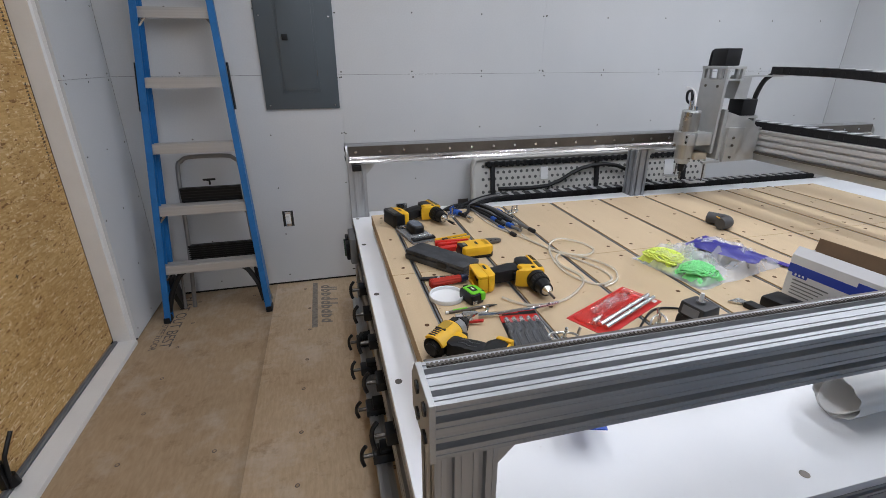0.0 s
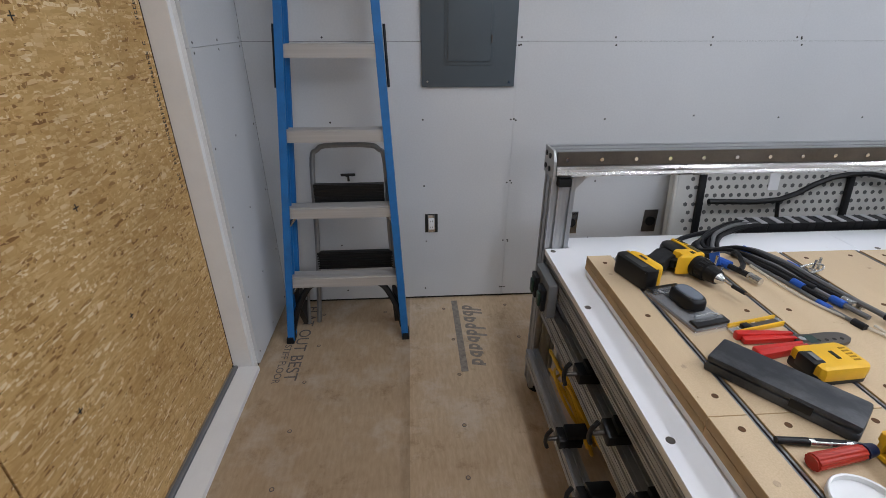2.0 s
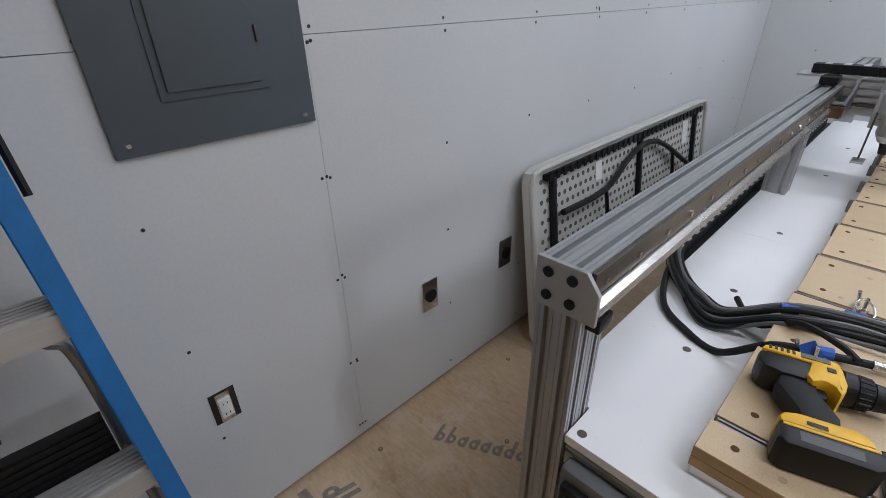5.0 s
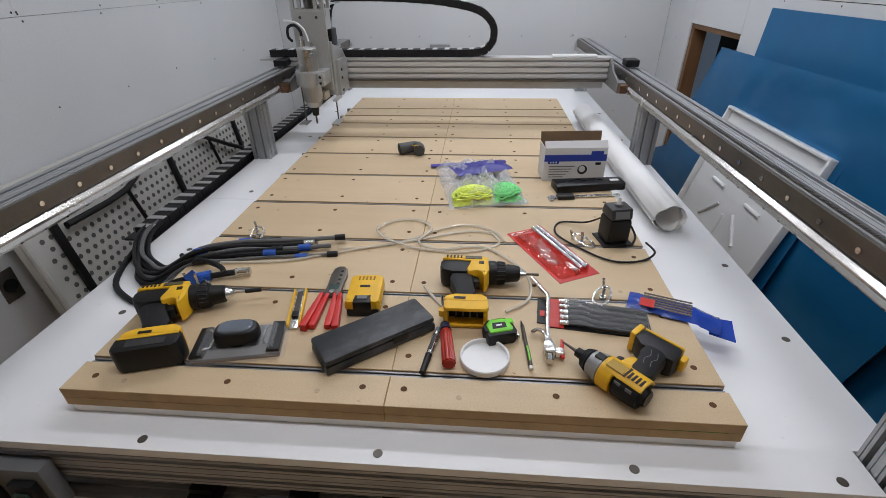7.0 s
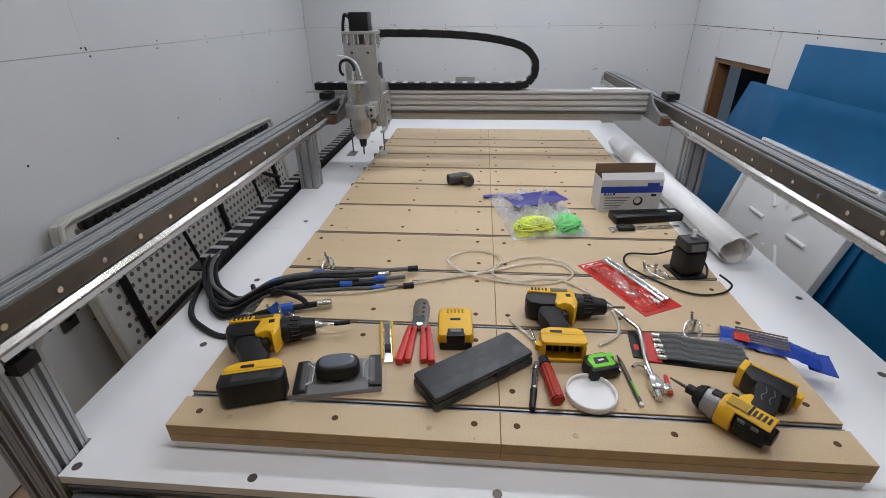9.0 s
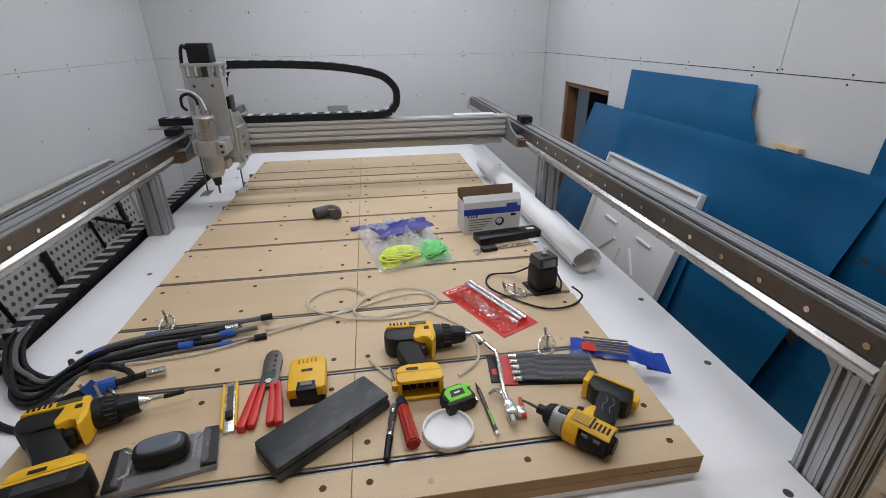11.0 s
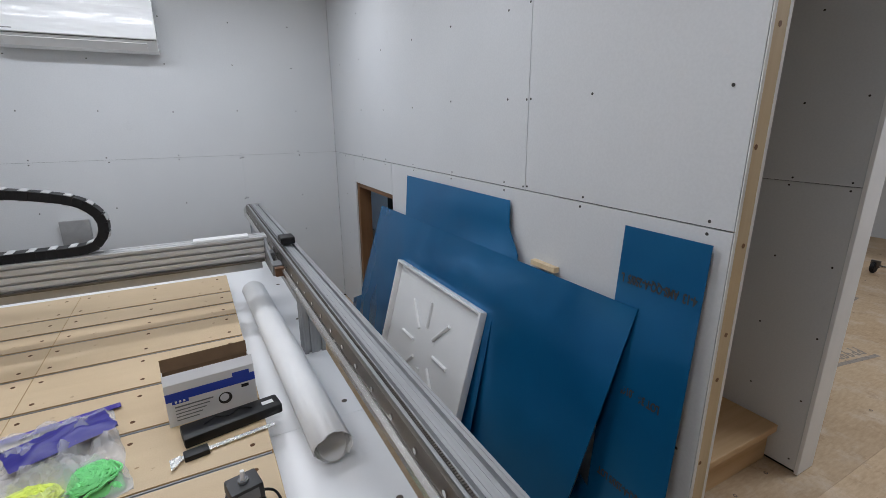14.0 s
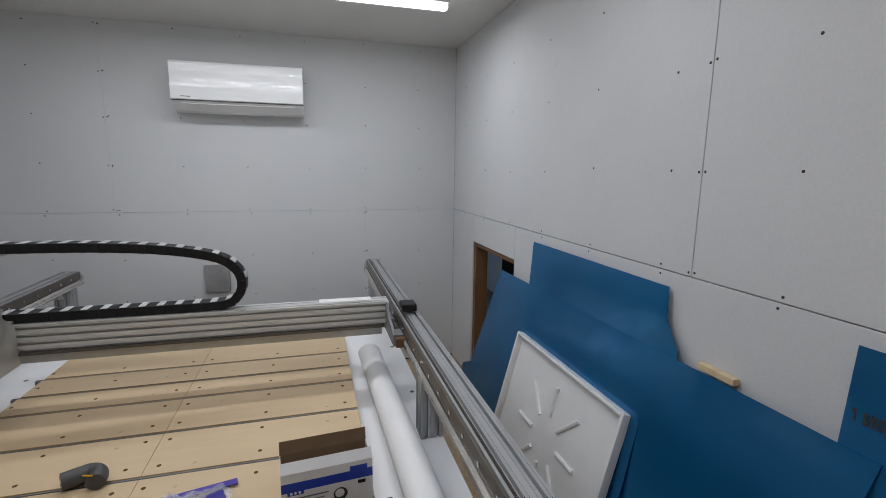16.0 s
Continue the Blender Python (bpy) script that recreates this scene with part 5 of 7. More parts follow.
def drill(at, rz, battery, label, fx=0.0, fy=0.0, fs=1.0):
    """A cordless drill lying on its side: barrel along x, handle along -y; fx, fy: how far the foot is set off."""
    d = thing("cordless_drill", label, "drill", at, rz, size=0.84)

    def foot(pts):
        return [(fs * x + fx, y + fy) for x, y in pts]

    part("motor_housing", rounded([(-0.088, -0.018), (-0.078, -0.034), (-0.05, -0.042), (0.012, -0.042), (0.03, -0.034), (0.035, 0.022), (-0.02, 0.026), (-0.078, 0.024), (-0.09, 0.008)], 0.002, 0.066, 0.014), BLACK, d, "black rear housing")
    part("top_shell", rounded([(-0.086, 0.014), (-0.078, 0.032), (-0.02, 0.0365), (0.045, 0.034), (0.05, 0.012), (0.012, 0.008), (-0.03, 0.012)], 0.006, 0.0705, 0.008), YELLOW, d, "yellow top shell")
    part("side_shell", rounded([(0.0, 0.020), (0.049, 0.018), (0.052, -0.034), (0.046, -0.056), (0.037, -0.072), (0.030, -0.046), (0.014, -0.040), (-0.004, -0.052), (-0.012, -0.034), (-0.004, -0.006)], 0.008, 0.0715, 0.008), YELLOW, d, "yellow front shell round the trigger")
    for k in range(5):
        part("vent", box(-0.072 + 0.010 * k, -0.067 + 0.010 * k, 0.019, 0.031, 0.0702, 0.0716), BLACK, d, "", None)
    part("rating_label", box(-0.018, 0.03, 0.016, 0.030, 0.0702, 0.0718), plain("label_dark", (0.09, 0.075, 0.03), 0.4), d, "dark rating label", None)
    part("selector", box(0.022, 0.036, -0.010, 0.002, 0.0712, 0.0735, 0.001), BLACK, d, "black selector window", None)
    part("gear_collar", cyl((0.048, 0.000, 0.036), (0.072, 0.000, 0.036), 0.035, 0.034, 28, bevel=0.003), BLACK, d)
    part("torque_ring", cyl((0.072, 0.000, 0.036), (0.098, 0.000, 0.036), 0.033, 0.030, 24, bevel=0.002), RUBBER, d, "black torque ring")
    for k in range(18):
        a = 2 * math.pi * k / 18
        c, w = 0.0325 * math.cos(a), 0.036 + 0.0325 * math.sin(a)
        part("ring_rib", cyl((0.074, c, w), (0.096, c * 0.93, 0.036 + (w - 0.036) * 0.93), 0.0022, seg=6), BLACK, d, "", None)
    part("chuck", cyl((0.098, 0.000, 0.036), (0.138, 0.000, 0.036), 0.0275, 0.0225, 24, bevel=0.003), BLACK, d)
    part("chuck_nose", cyl((0.138, 0.000, 0.036), (0.156, 0.000, 0.036), 0.018, 0.008, 20), CHROME, d, "bright steel chuck nose")
    bit = part("driver_bit", cyl((0.156, 0.000, 0.036), (0.192, 0.000, 0.036), 0.0038), CHROME if battery else DARKSTEEL, d, "long steel driver bit")
    if battery:
        part("bit_holder", cyl((0.186, 0.000, 0.036), (0.228, 0.000, 0.036), 0.0058), RUBBER, bit)
        part("bit_tip", cyl((0.228, 0.000, 0.036), (0.252, 0.000, 0.036), 0.0032, 0.001), CARD, bit)
    part("trigger", rounded([(0.004, -0.040), (0.022, -0.042), (0.026, -0.064), (0.010, -0.07)], 0.022, 0.05, 0.004), BLACK, d)
    grip = [(-0.052, -0.034), (0.010, -0.034), (0.006, -0.06)] + foot([(0.006, -0.09), (0.004, -0.118), (-0.054, -0.12), (-0.056, -0.10)]) + [(-0.058, -0.066)]
    part("grip", rounded(grip, 0.012, 0.060, 0.013), RUBBER, d, "black rubber grip")
    part("foot_shell", rounded(foot([(-0.082, -0.122), (-0.06, -0.114), (0.024, -0.112), (0.042, -0.124), (0.046, -0.142), (-0.088, -0.146), (-0.09, -0.132)]), 0.002, 0.064, 0.008), YELLOW, d, "yellow battery foot")
    if battery:
        b = part("battery", rounded(foot([(-0.092, -0.147), (0.048, -0.143), (0.054, -0.158), (0.050, -0.188), (0.036, -0.196), (-0.080, -0.20), (-0.094, -0.188)]), 0.0, 0.067, 0.009), BLACK, d, "large black battery pack")
        part("battery_ridge", rounded(foot([(-0.086, -0.152), (0.046, -0.149), (0.046, -0.156), (-0.086, -0.159)]), 0.0, 0.0685, 0.002), YELLOW, b, "thin yellow ridge", None)
        part("battery_label", box(fx - 0.062, fx + 0.022, fy - 0.186, fy - 0.164, 0.0671, 0.0677), plain("label_grey", (0.03, 0.03, 0.03), 0.3), b, "", None)
    else:
        rim = foot([(-0.088, -0.146), (0.044, -0.142), (0.047, -0.17), (0.036, -0.178), (-0.08, -0.18), (-0.088, -0.172)])
        part("socket_rim", rounded(rim, 0.002, 0.012, 0.004), YELLOW, d)
        part("socket_rim", rounded(rim, 0.053, 0.064, 0.004), YELLOW, d)
        part("socket_side", box(fx - 0.088 * fs, fx - 0.074 * fs, fy - 0.178, fy - 0.145, 0.0125, 0.0525, 0.003), YELLOW, d)
        part("socket_side", box(fx + 0.032 * fs, fx + 0.045 * fs, fy - 0.176, fy - 0.143, 0.0125, 0.0525, 0.003), YELLOW, d)
        for k in range(4):
            part("contact", box(fx - 0.045 + 0.018 * k, fx - 0.042 + 0.018 * k, fy - 0.165, fy - 0.1505, 0.02, 0.046), DARKSTEEL, d, "", None)
        part("socket_floor", box(fx - 0.0735 * fs, fx + 0.0315 * fs, fy - 0.1495, fy - 0.146, 0.013, 0.0522), BLACK, d, "black empty battery socket", None)
        part("foot_lug", cyl((fx - 0.092 * fs, fy - 0.160, 0.026), (fx - 0.092 * fs, fy - 0.160, 0.044), 0.010, seg=14), YELLOW, d, "yellow lanyard lug")
    part("badge", box(fx - 0.05, fx - 0.02, fy - 0.139, fy - 0.13, 0.0642, 0.0648), BLACK, d, "dark badge", None)
    return d


drill((1.405, -0.974, ZS), -75, True, "yellow and black cordless drill lying with its battery", 0.030, -0.030)
drill((1.556, -1.640, ZS), -91, False, "yellow and black cordless drill lying without a battery", 0.012, -0.028, 0.84)

imp = thing("impact_driver", "yellow and black impact driver lying with its bit", "impact driver", (1.242, -1.897, ZS), 42, size=0.84)
part("rear_housing", cyl((-0.090, 0, 0.034), (-0.012, 0, 0.034), 0.0295, 0.035, 28, bevel=0.012), BLACK, imp, "black vented rear housing")
arc = [(0.0372 * math.cos(a), 0.034 + 0.0372 * math.sin(a)) for a in (math.radians(48 + 11 * k) for k in range(11))]
part("top_shell", prism(arc + [(0.8 * y, 0.034 + 0.8 * (z - 0.034)) for y, z in arc[::-1]], "x", -0.082, 0.006, bevel=0.002), YELLOW, imp, "yellow top shell")
part("collar", cyl((-0.018, 0, 0.034), (0.014, 0, 0.034), 0.036, 0.0365, 28, bevel=0.002), YELLOW, imp, "yellow collar")
part("nose", cyl((0.014, 0, 0.034), (0.048, 0, 0.034), 0.035, 0.028, 28, bevel=0.003), plain("grey_metal", (0.34, 0.34, 0.34), 0.38, 0.6), imp, "bare grey gear nose")
part("nose_window", box(0.016, 0.036, -0.006, 0.012, 0.064, 0.0685, 0.001), BLACK, imp, "", None)
part("bumper", cyl((0.046, 0, 0.034), (0.068, 0, 0.034), 0.0295, 0.021, 24, bevel=0.004), RUBBER, imp)
part("bit_collar", cyl((0.068, 0, 0.034), (0.086, 0, 0.034), 0.0115, seg=18), BLACK, imp)
part("driver_bit", cyl((0.086, 0, 0.034), (0.127, 0, 0.034), 0.0045, 0.0022, 12), DARKSTEEL, imp)
for k in range(4):
    part("vent", box(-0.076 + 0.009 * k, -0.071 + 0.009 * k, -0.004, 0.016, 0.0704, 0.0716), INK, imp, "", None)
part("rating_label", box(-0.034, 0.004, -0.008, 0.018, 0.0704, 0.0716), plain("label_ochre", (0.42, 0.26, 0.02), 0.4), imp, "", None)
part("label_band", box(-0.041, -0.036, -0.012, 0.020, 0.0704, 0.0716), BLACK, imp, "", None)
for k in range(2):
    part("side_louver", box(-0.066 + 0.026 * k, -0.052 + 0.026 * k, 0.0275, 0.030, 0.048, 0.056, 0.001), GREYP, imp, "", None)
part("trigger", rounded([(-0.006, -0.03), (0.014, -0.032), (0.016, -0.05), (0.002, -0.056)], 0.020, 0.048, 0.005), BLACK, imp)
part("guard", rounded([(-0.030, -0.026), (0.0, -0.028), (-0.004, -0.052), (-0.014, -0.068), (-0.026, -0.064)], 0.014, 0.056, 0.006), YELLOW, imp)
part("grip", rounded([(-0.066, -0.022), (-0.018, -0.026), (-0.016, -0.065), (-0.006, -0.10), (-0.004, -0.13), (-0.058, -0.132), (-0.062, -0.085), (-0.070, -0.05)], 0.010, 0.058, 0.015), RUBBER, imp, "black rubber grip")
for k in range(2):
    part("grip_line", sweep([(-0.052 + 0.016 * k, -0.06, 0.0585), (-0.046 + 0.016 * k, -0.075, 0.0590), (-0.050 + 0.016 * k, -0.09, 0.0590), (-0.042 + 0.016 * k, -0.108, 0.0585)], 0.0008, 5, smooth_steps=4), GREYP, imp, "", None)
part("foot", rounded([(-0.074, -0.118), (-0.05, -0.112), (0.004, -0.114), (0.028, -0.128), (0.028, -0.166), (-0.070, -0.170), (-0.076, -0.142)], 0.002, 0.056, 0.011), BLACK, imp, "black battery foot")
part("foot_cap", rounded([(0.024, -0.126), (0.040, -0.130), (0.042, -0.174), (0.026, -0.172)], 0.003, 0.057, 0.005), YELLOW, imp, "yellow socket rim")
part("foot_cap", rounded([(-0.070, -0.1705), (0.025, -0.1665), (0.025, -0.174), (-0.068, -0.178)], 0.003, 0.054, 0.004), YELLOW, imp, "yellow socket rim")
part("belt_clip", rounded([(-0.086, -0.142), (-0.0735, -0.142), (-0.0705, -0.166), (-0.086, -0.166)], 0.014, 0.046, 0.004), YELLOW, imp)

bat = thing("battery_pack", "yellow and black compact battery pack", "battery", (1.462, -1.401, ZS), 4, size=0.95)
part("base", rounded([(-0.058, -0.038), (0.05, -0.038), (0.058, -0.03), (0.058, 0.03), (0.05, 0.038), (-0.058, 0.038)], 0.0, 0.022, 0.006), BLACK, bat)
part("shell", rounded([(-0.056, -0.034), (-0.05, -0.041), (0.046, -0.041), (0.058, -0.03), (0.058, 0.03), (0.046, 0.041), (-0.05, 0.041), (-0.056, 0.034)], 0.010, 0.044, 0.010), YELLOW, bat, "yellow top shell")
rl = part("release", box(-0.0605, -0.030, -0.021, 0.021, 0.014, 0.0445, 0.004), BLACK, bat, "black release button")
part("release_step", box(-0.048, -0.036, -0.012, 0.012, 0.0446, 0.0466, 0.001), GREYP, rl, "", None)
part("gauge", box(0.0, 0.008, -0.012, 0.012, 0.0442, 0.0452), BLACK, bat, "", None)
for k in range(5):
    part("vent", box(0.03, 0.044, -0.02 + 0.009 * k, -0.016 + 0.009 * k, 0.0442, 0.045), plain("vent_ochre", (0.35, 0.19, 0.006), 0.6) if k == 0 else bpy.data.materials["vent_ochre"], bat, "", None)

case = thing("tool_case", "dusty black rectangular plastic case lying closed", "case", (1.334, -1.4475, ZS), -52.7)
part("lower_shell", box(-0.121, 0.121, -0.043, 0.043, 0.0, 0.0205, 0.006), DUSTY, case)
part("upper_shell", box(-0.1205, 0.1205, -0.0425, 0.0425, 0.0208, 0.036, 0.008), DUSTY, case, "dusty black lid")
part("latch", box(0.02, 0.055, -0.0455, -0.042, 0.012, 0.030, 0.002), BLACK, case)

snd = thing("hand_sander", "grey hand sander with black clamps in clear packaging", "hand sander", (1.302, -1.174, ZS), -78)
part("plate", box(-0.086, 0.086, -0.046, 0.046, 0.006, 0.012, 0.002), GREYP, snd, "grey metal plate")
part("pad", box(-0.084, 0.084, -0.045, 0.045, 0.0, 0.006, 0.001), CARD, snd, "brown abrasive pad")


def dome(ax, ay, z0, z1, power, mat, name, label):
    """A rounded-square knob: level rings that draw in towards the top."""
    own = bmesh.new()
    rings = []
    for k in range(9):
        t = k / 8
        f = (1 - t ** 3.2) ** 0.5 * 0.55 + 0.45 if t < 1 else 0.42
        z = z0 + (z1 - z0) * math.sin(t * math.pi / 2)
        ring = []
        for i in range(32):
            a = 2 * math.pi * i / 32
            c, q = math.cos(a), math.sin(a)
            ring.append(own.verts.new((ax * f * math.copysign(abs(c) ** power, c), ay * f * math.copysign(abs(q) ** power, q), z)))
        rings.append(ring)
    for a, b in zip(rings, rings[1:]):
        for i in range(32):
            own.faces.new((a[i], a[(i + 1) % 32], b[(i + 1) % 32], b[i]))
    own.faces.new(rings[0])
    own.faces.new(rings[-1])
    return part(name, own, mat, snd, label, 50)


dome(0.044, 0.027, 0.024, 0.050, 0.7, BLACK, "knob", "glossy black grip knob")
dome(0.035, 0.020, 0.046, 0.0535, 0.75, plain("slate_gloss", (0.13, 0.15, 0.18), 0.14, 0, 0.1, 20), "knob_cap", "glossy slate inset")
part("neck", cyl((0, 0, 0.012), (0, 0, 0.026), 0.020, 0.028, 20), BLACK, snd)
for s in (-1, 1):
    part("clamp_bar", prism([(s * 0.058, 0.0125), (s * 0.086, 0.0125), (s * 0.085, 0.019), (s * 0.062, 0.021)], "y", -0.044, 0.044, bevel=0.002), BLACK, snd, "black spring clamp")
    part("lever_wire", sweep([(s * 0.062, -0.03, 0.023), (s * 0.05, -0.02, 0.019), (s * 0.05, 0.02, 0.019), (s * 0.062, 0.03, 0.023)], 0.0022, 6), ZINC, snd)
pack = bmesh.new()
grid_v = []
for i in range(21):
    row = []
    for j in range(13):
        u, v = i / 10 - 1, j / 6 - 1
        lift = 0.024 * min(1, 3.5 * (1 - abs(u))) * min(1, 3.5 * (1 - abs(v)))
        row.append(pack.verts.new((0.094 * u, 0.053 * v, 0.0015 + lift + 0.0016 * noise.noise(Vector((u * 5, v * 5, 1.7))))))
    grid_v.append(row)
for i in range(20):
    for j in range(12):
        if not (abs(i - 9.5) < 5 and abs(j - 5.5) < 4):
            pack.faces.new((grid_v[i][j], grid_v[i + 1][j], grid_v[i + 1][j + 1], grid_v[i][j + 1]))
part("packaging", pack, clear("shell_plastic", (0.9, 0.92, 0.94), 0.07, 0.12), snd, "crinkled clear plastic shell", 40)

knf = thing("utility_knife", "yellow and silver snap-off utility knife", "knife", (1.425, -1.250, ZS), 12)
part("channel", box(-0.072, 0.072, -0.010, 0.010, 0.0, 0.006, 0.001), ZINC, knf, "steel blade channel")
for s in (-1, 1):
    part("side_grip", box(-0.066, 0.066, s * 0.0125 - 0.0025, s * 0.0125 + 0.0025, 0.0, 0.012, 0.002), YELLOW, knf, "yellow side grip")
part("blade", box(-0.03, 0.06, -0.006, 0.006, 0.0062, 0.0068), DARKSTEEL, knf, "", None)
part("slider", box(-0.04, -0.02, -0.007, 0.007, 0.0062, 0.0125, 0.002), BLACK, knf)

stp = thing("wire_stripper", "wire stripper with dark jaws and red handles", "pliers", (1.478, -1.316, ZS), 3)
part("jaw", rounded([(-0.012, -0.020), (0.03, -0.019), (0.075, -0.021), (0.100, -0.016), (0.112, -0.006), (0.112, 0.008), (0.100, 0.017), (0.075, 0.020), (0.03, 0.018), (-0.012, 0.020)], 0.003, 0.012, 0.002), DARKSTEEL, stp, "dark patterned jaws")
part("pivot", cyl((0.0, 0, 0.012), (0.0, 0, 0.016), 0.007), ZINC, stp)
for k in range(4):
    part("jaw_notch", cyl((0.035 + 0.018 * k, -0.006, 0.0118), (0.035 + 0.018 * k, -0.006, 0.0126), 0.004, seg=10), INK, stp, "", None)
part("jaw_label", box(0.012, 0.034, -0.012, 0.012, 0.012, 0.0126), plain("dark_green", (0.02, 0.05, 0.04), 0.5), stp, "", None)
for s in (-1, 1):
    for o in (0.0, 0.013):
        part("handle", rounded([(-0.004, s * (0.004 + o)), (-0.006, s * (0.013 + o)), (-0.05, s * (0.020 + o)), (-0.10, s * (0.024 + 1.2 * o)), (-0.120 - 0.4 * o, s * (0.024 + 1.4 * o)), (-0.122 - 0.4 * o, s * (0.010 + 1.3 * o)), (-0.10, s * (0.008 + 1.2 * o)), (-0.05, s * (0.006 + o))], 0.0 if o else 0.002, 0.018 if o else 0.015, 0.0035), RED, stp, "red dipped handle")

mkr = thing("marker_pen", "black and white permanent marker", "marker", (1.3125, -1.5665, ZS), -9)
part("cap", cyl((-0.07, 0, 0.007), (-0.02, 0, 0.007), 0.0058, 0.007, 16), BLACK, mkr, "black cap")
part("barrel", cyl((-0.02, 0, 0.007), (0.045, 0, 0.007), 0.0066, 0.0066, 16), ZINC, mkr, "pale grey barrel")
part("print", box(-0.012, 0.035, -0.003, 0.003, 0.0132, 0.0140), BLACK, mkr, "", None)
part("end", cyl((0.045, 0, 0.007), (0.06, 0, 0.007), 0.0066, 0.005, 16), GREYP, mkr)

sdr = thing("screwdriver", "screwdriver with clear red handle and steel shaft", "screwdriver", (1.322, -1.597, ZS), 8)
part("handle", cyl((-0.062, 0, 0.014), (0.035, 0, 0.014), 0.0145, 0.0125, 10, bevel=0.003), plain("amber_red", (0.42, 0.035, 0.02), 0.2), sdr, "translucent red handle")
part("ferrule", cyl((0.035, 0, 0.014), (0.055, 0, 0.014), 0.0125, 0.010, 12), plain("navy_plastic", (0.012, 0.02, 0.06), 0.35), sdr, "dark blue collar")
part("shaft", cyl((0.055, 0, 0.014), (0.166, 0, 0.006), 0.0032, 0.0028, 10), CHROME, sdr)

lid = bmesh.new()
prof = [(0.0, 0.003), (0.043, 0.003), (0.0435, 0.012), (0.046, 0.013), (0.0475, 0.011), (0.0475, 0.001), (0.046, 0.0), (0.0, 0.0)]
rings = [[lid.verts.new((r * math.cos(a), r * math.sin(a), z)) for a in (2 * math.pi * k / 40 for k in range(40))] for r, z in prof if r > 0]
for a, b in zip(rings, rings[1:]):
    for k in range(40):
        lid.faces.new((a[k], a[(k + 1) % 40], b[(k + 1) % 40], b[k]))
lid.faces.new(rings[0])
lid.faces.new(rings[-1][::-1])
solo("jar_lid", lid, WHITEP, "white plastic jar lid lying open side up", "lid", pose(1.293, -1.673, ZS) @ Matrix.Diagonal((1.03, 1.03, 1, 1)))

tpm = thing("tape_measure", "lime and black tape measure", "tape measure", (1.360, -1.702, ZS), -70, size=0.88)
part("case", rounded([(-0.036, -0.028), (0.030, -0.032), (0.037, -0.022), (0.035, 0.015), (0.022, 0.029), (-0.02, 0.031), (-0.037, 0.015)], 0.0, 0.034, 0.008), BLACK, tpm)
face = part("side_face", rounded([(-0.029, -0.020), (0.024, -0.023), (0.029, -0.016), (0.027, 0.011), (0.016, 0.022), (-0.016, 0.024), (-0.030, 0.011)], 0.030, 0.0375, 0.004), LIME, tpm, "lime side face")
part("emblem", rounded([(-0.020, -0.010), (0.014, -0.012), (0.017, 0.006), (-0.014, 0.010)], 0.0376, 0.0384, 0.0003), BLACK, face, "", None)
part("emblem", box(-0.008, 0.006, -0.004, 0.001, 0.0385, 0.0390), WHITEP, face, "", None)
part("grip_band", rounded([(-0.038, -0.012), (-0.030, -0.014), (-0.029, 0.008), (-0.039, 0.006)], 0.004, 0.0365, 0.003), RUBBER, tpm, "black rubber grip band")
part("lock", box(0.022, 0.039, 0.004, 0.02, 0.012, 0.036, 0.003), LIME, tpm)
part("hook", box(0.037, 0.041, -0.028, -0.014, 0.004, 0.018, 0.001), ZINC, tpm)

pcl = thing("pencil", "black mechanical pencil with lime clip", "pencil", (1.337, -1.757, ZS), 4)
part("barrel", cyl((-0.062, 0, 0.0045), (0.05, 0, 0.0045), 0.0042, 0.0042, 12), DARKSTEEL, pcl)
part("tip", cyl((0.05, 0, 0.0045), (0.075, 0, 0.0035), 0.0042, 0.001, 12), BLACK, pcl)
part("clip", box(-0.05, -0.01, -0.0015, 0.0015, 0.0088, 0.0105), LIME, pcl, "lime clip")
part("eraser", cyl((-0.07, 0, 0.0045), (-0.062, 0, 0.0045), 0.004), WHITEP, pcl)

gun = thing("air_blow_gun", "chrome air blow gun with bent nozzle", "air gun", (1.320, -1.801, ZS), 0, size=0.88)
part("body", rounded([(-0.022, -0.010), (-0.014, -0.014), (0.004, -0.013), (0.024, -0.008), (0.026, 0.008), (0.006, 0.013), (-0.014, 0.014), (-0.022, 0.010)], 0.0, 0.024, 0.006), CHROME, gun)
part("inlet", cyl((-0.042, 0.004, 0.012), (-0.022, 0.002, 0.012), 0.009, seg=16), CHROME, gun)
part("nozzle", sweep([(0.02, 0.0, 0.012), (0.09, -0.006, 0.012), (0.15, -0.014, 0.018), (0.19, -0.017, 0.020), (0.225, -0.006, 0.016), (0.285, 0.014, 0.010)], 0.0055, 8, smooth_steps=5), CHROME, gun, "bent chrome nozzle")
part("hook", sweep([(0.018, 0.004, 0.014), (0.05, 0.006, 0.014), (0.062, 0.02, 0.014), (0.052, 0.034, 0.014)], 0.0045, 8, smooth_steps=5), CHROME, gun)
part("lever", rounded([(-0.028, -0.03), (0.03, -0.036), (0.034, -0.029), (-0.024, -0.02)], 0.006, 0.014, 0.002), RED, gun, "red trigger lever")
part("lever_link", box(-0.02, 0.0, -0.03, -0.011, 0.002, 0.018, 0.002), ZINC, gun)

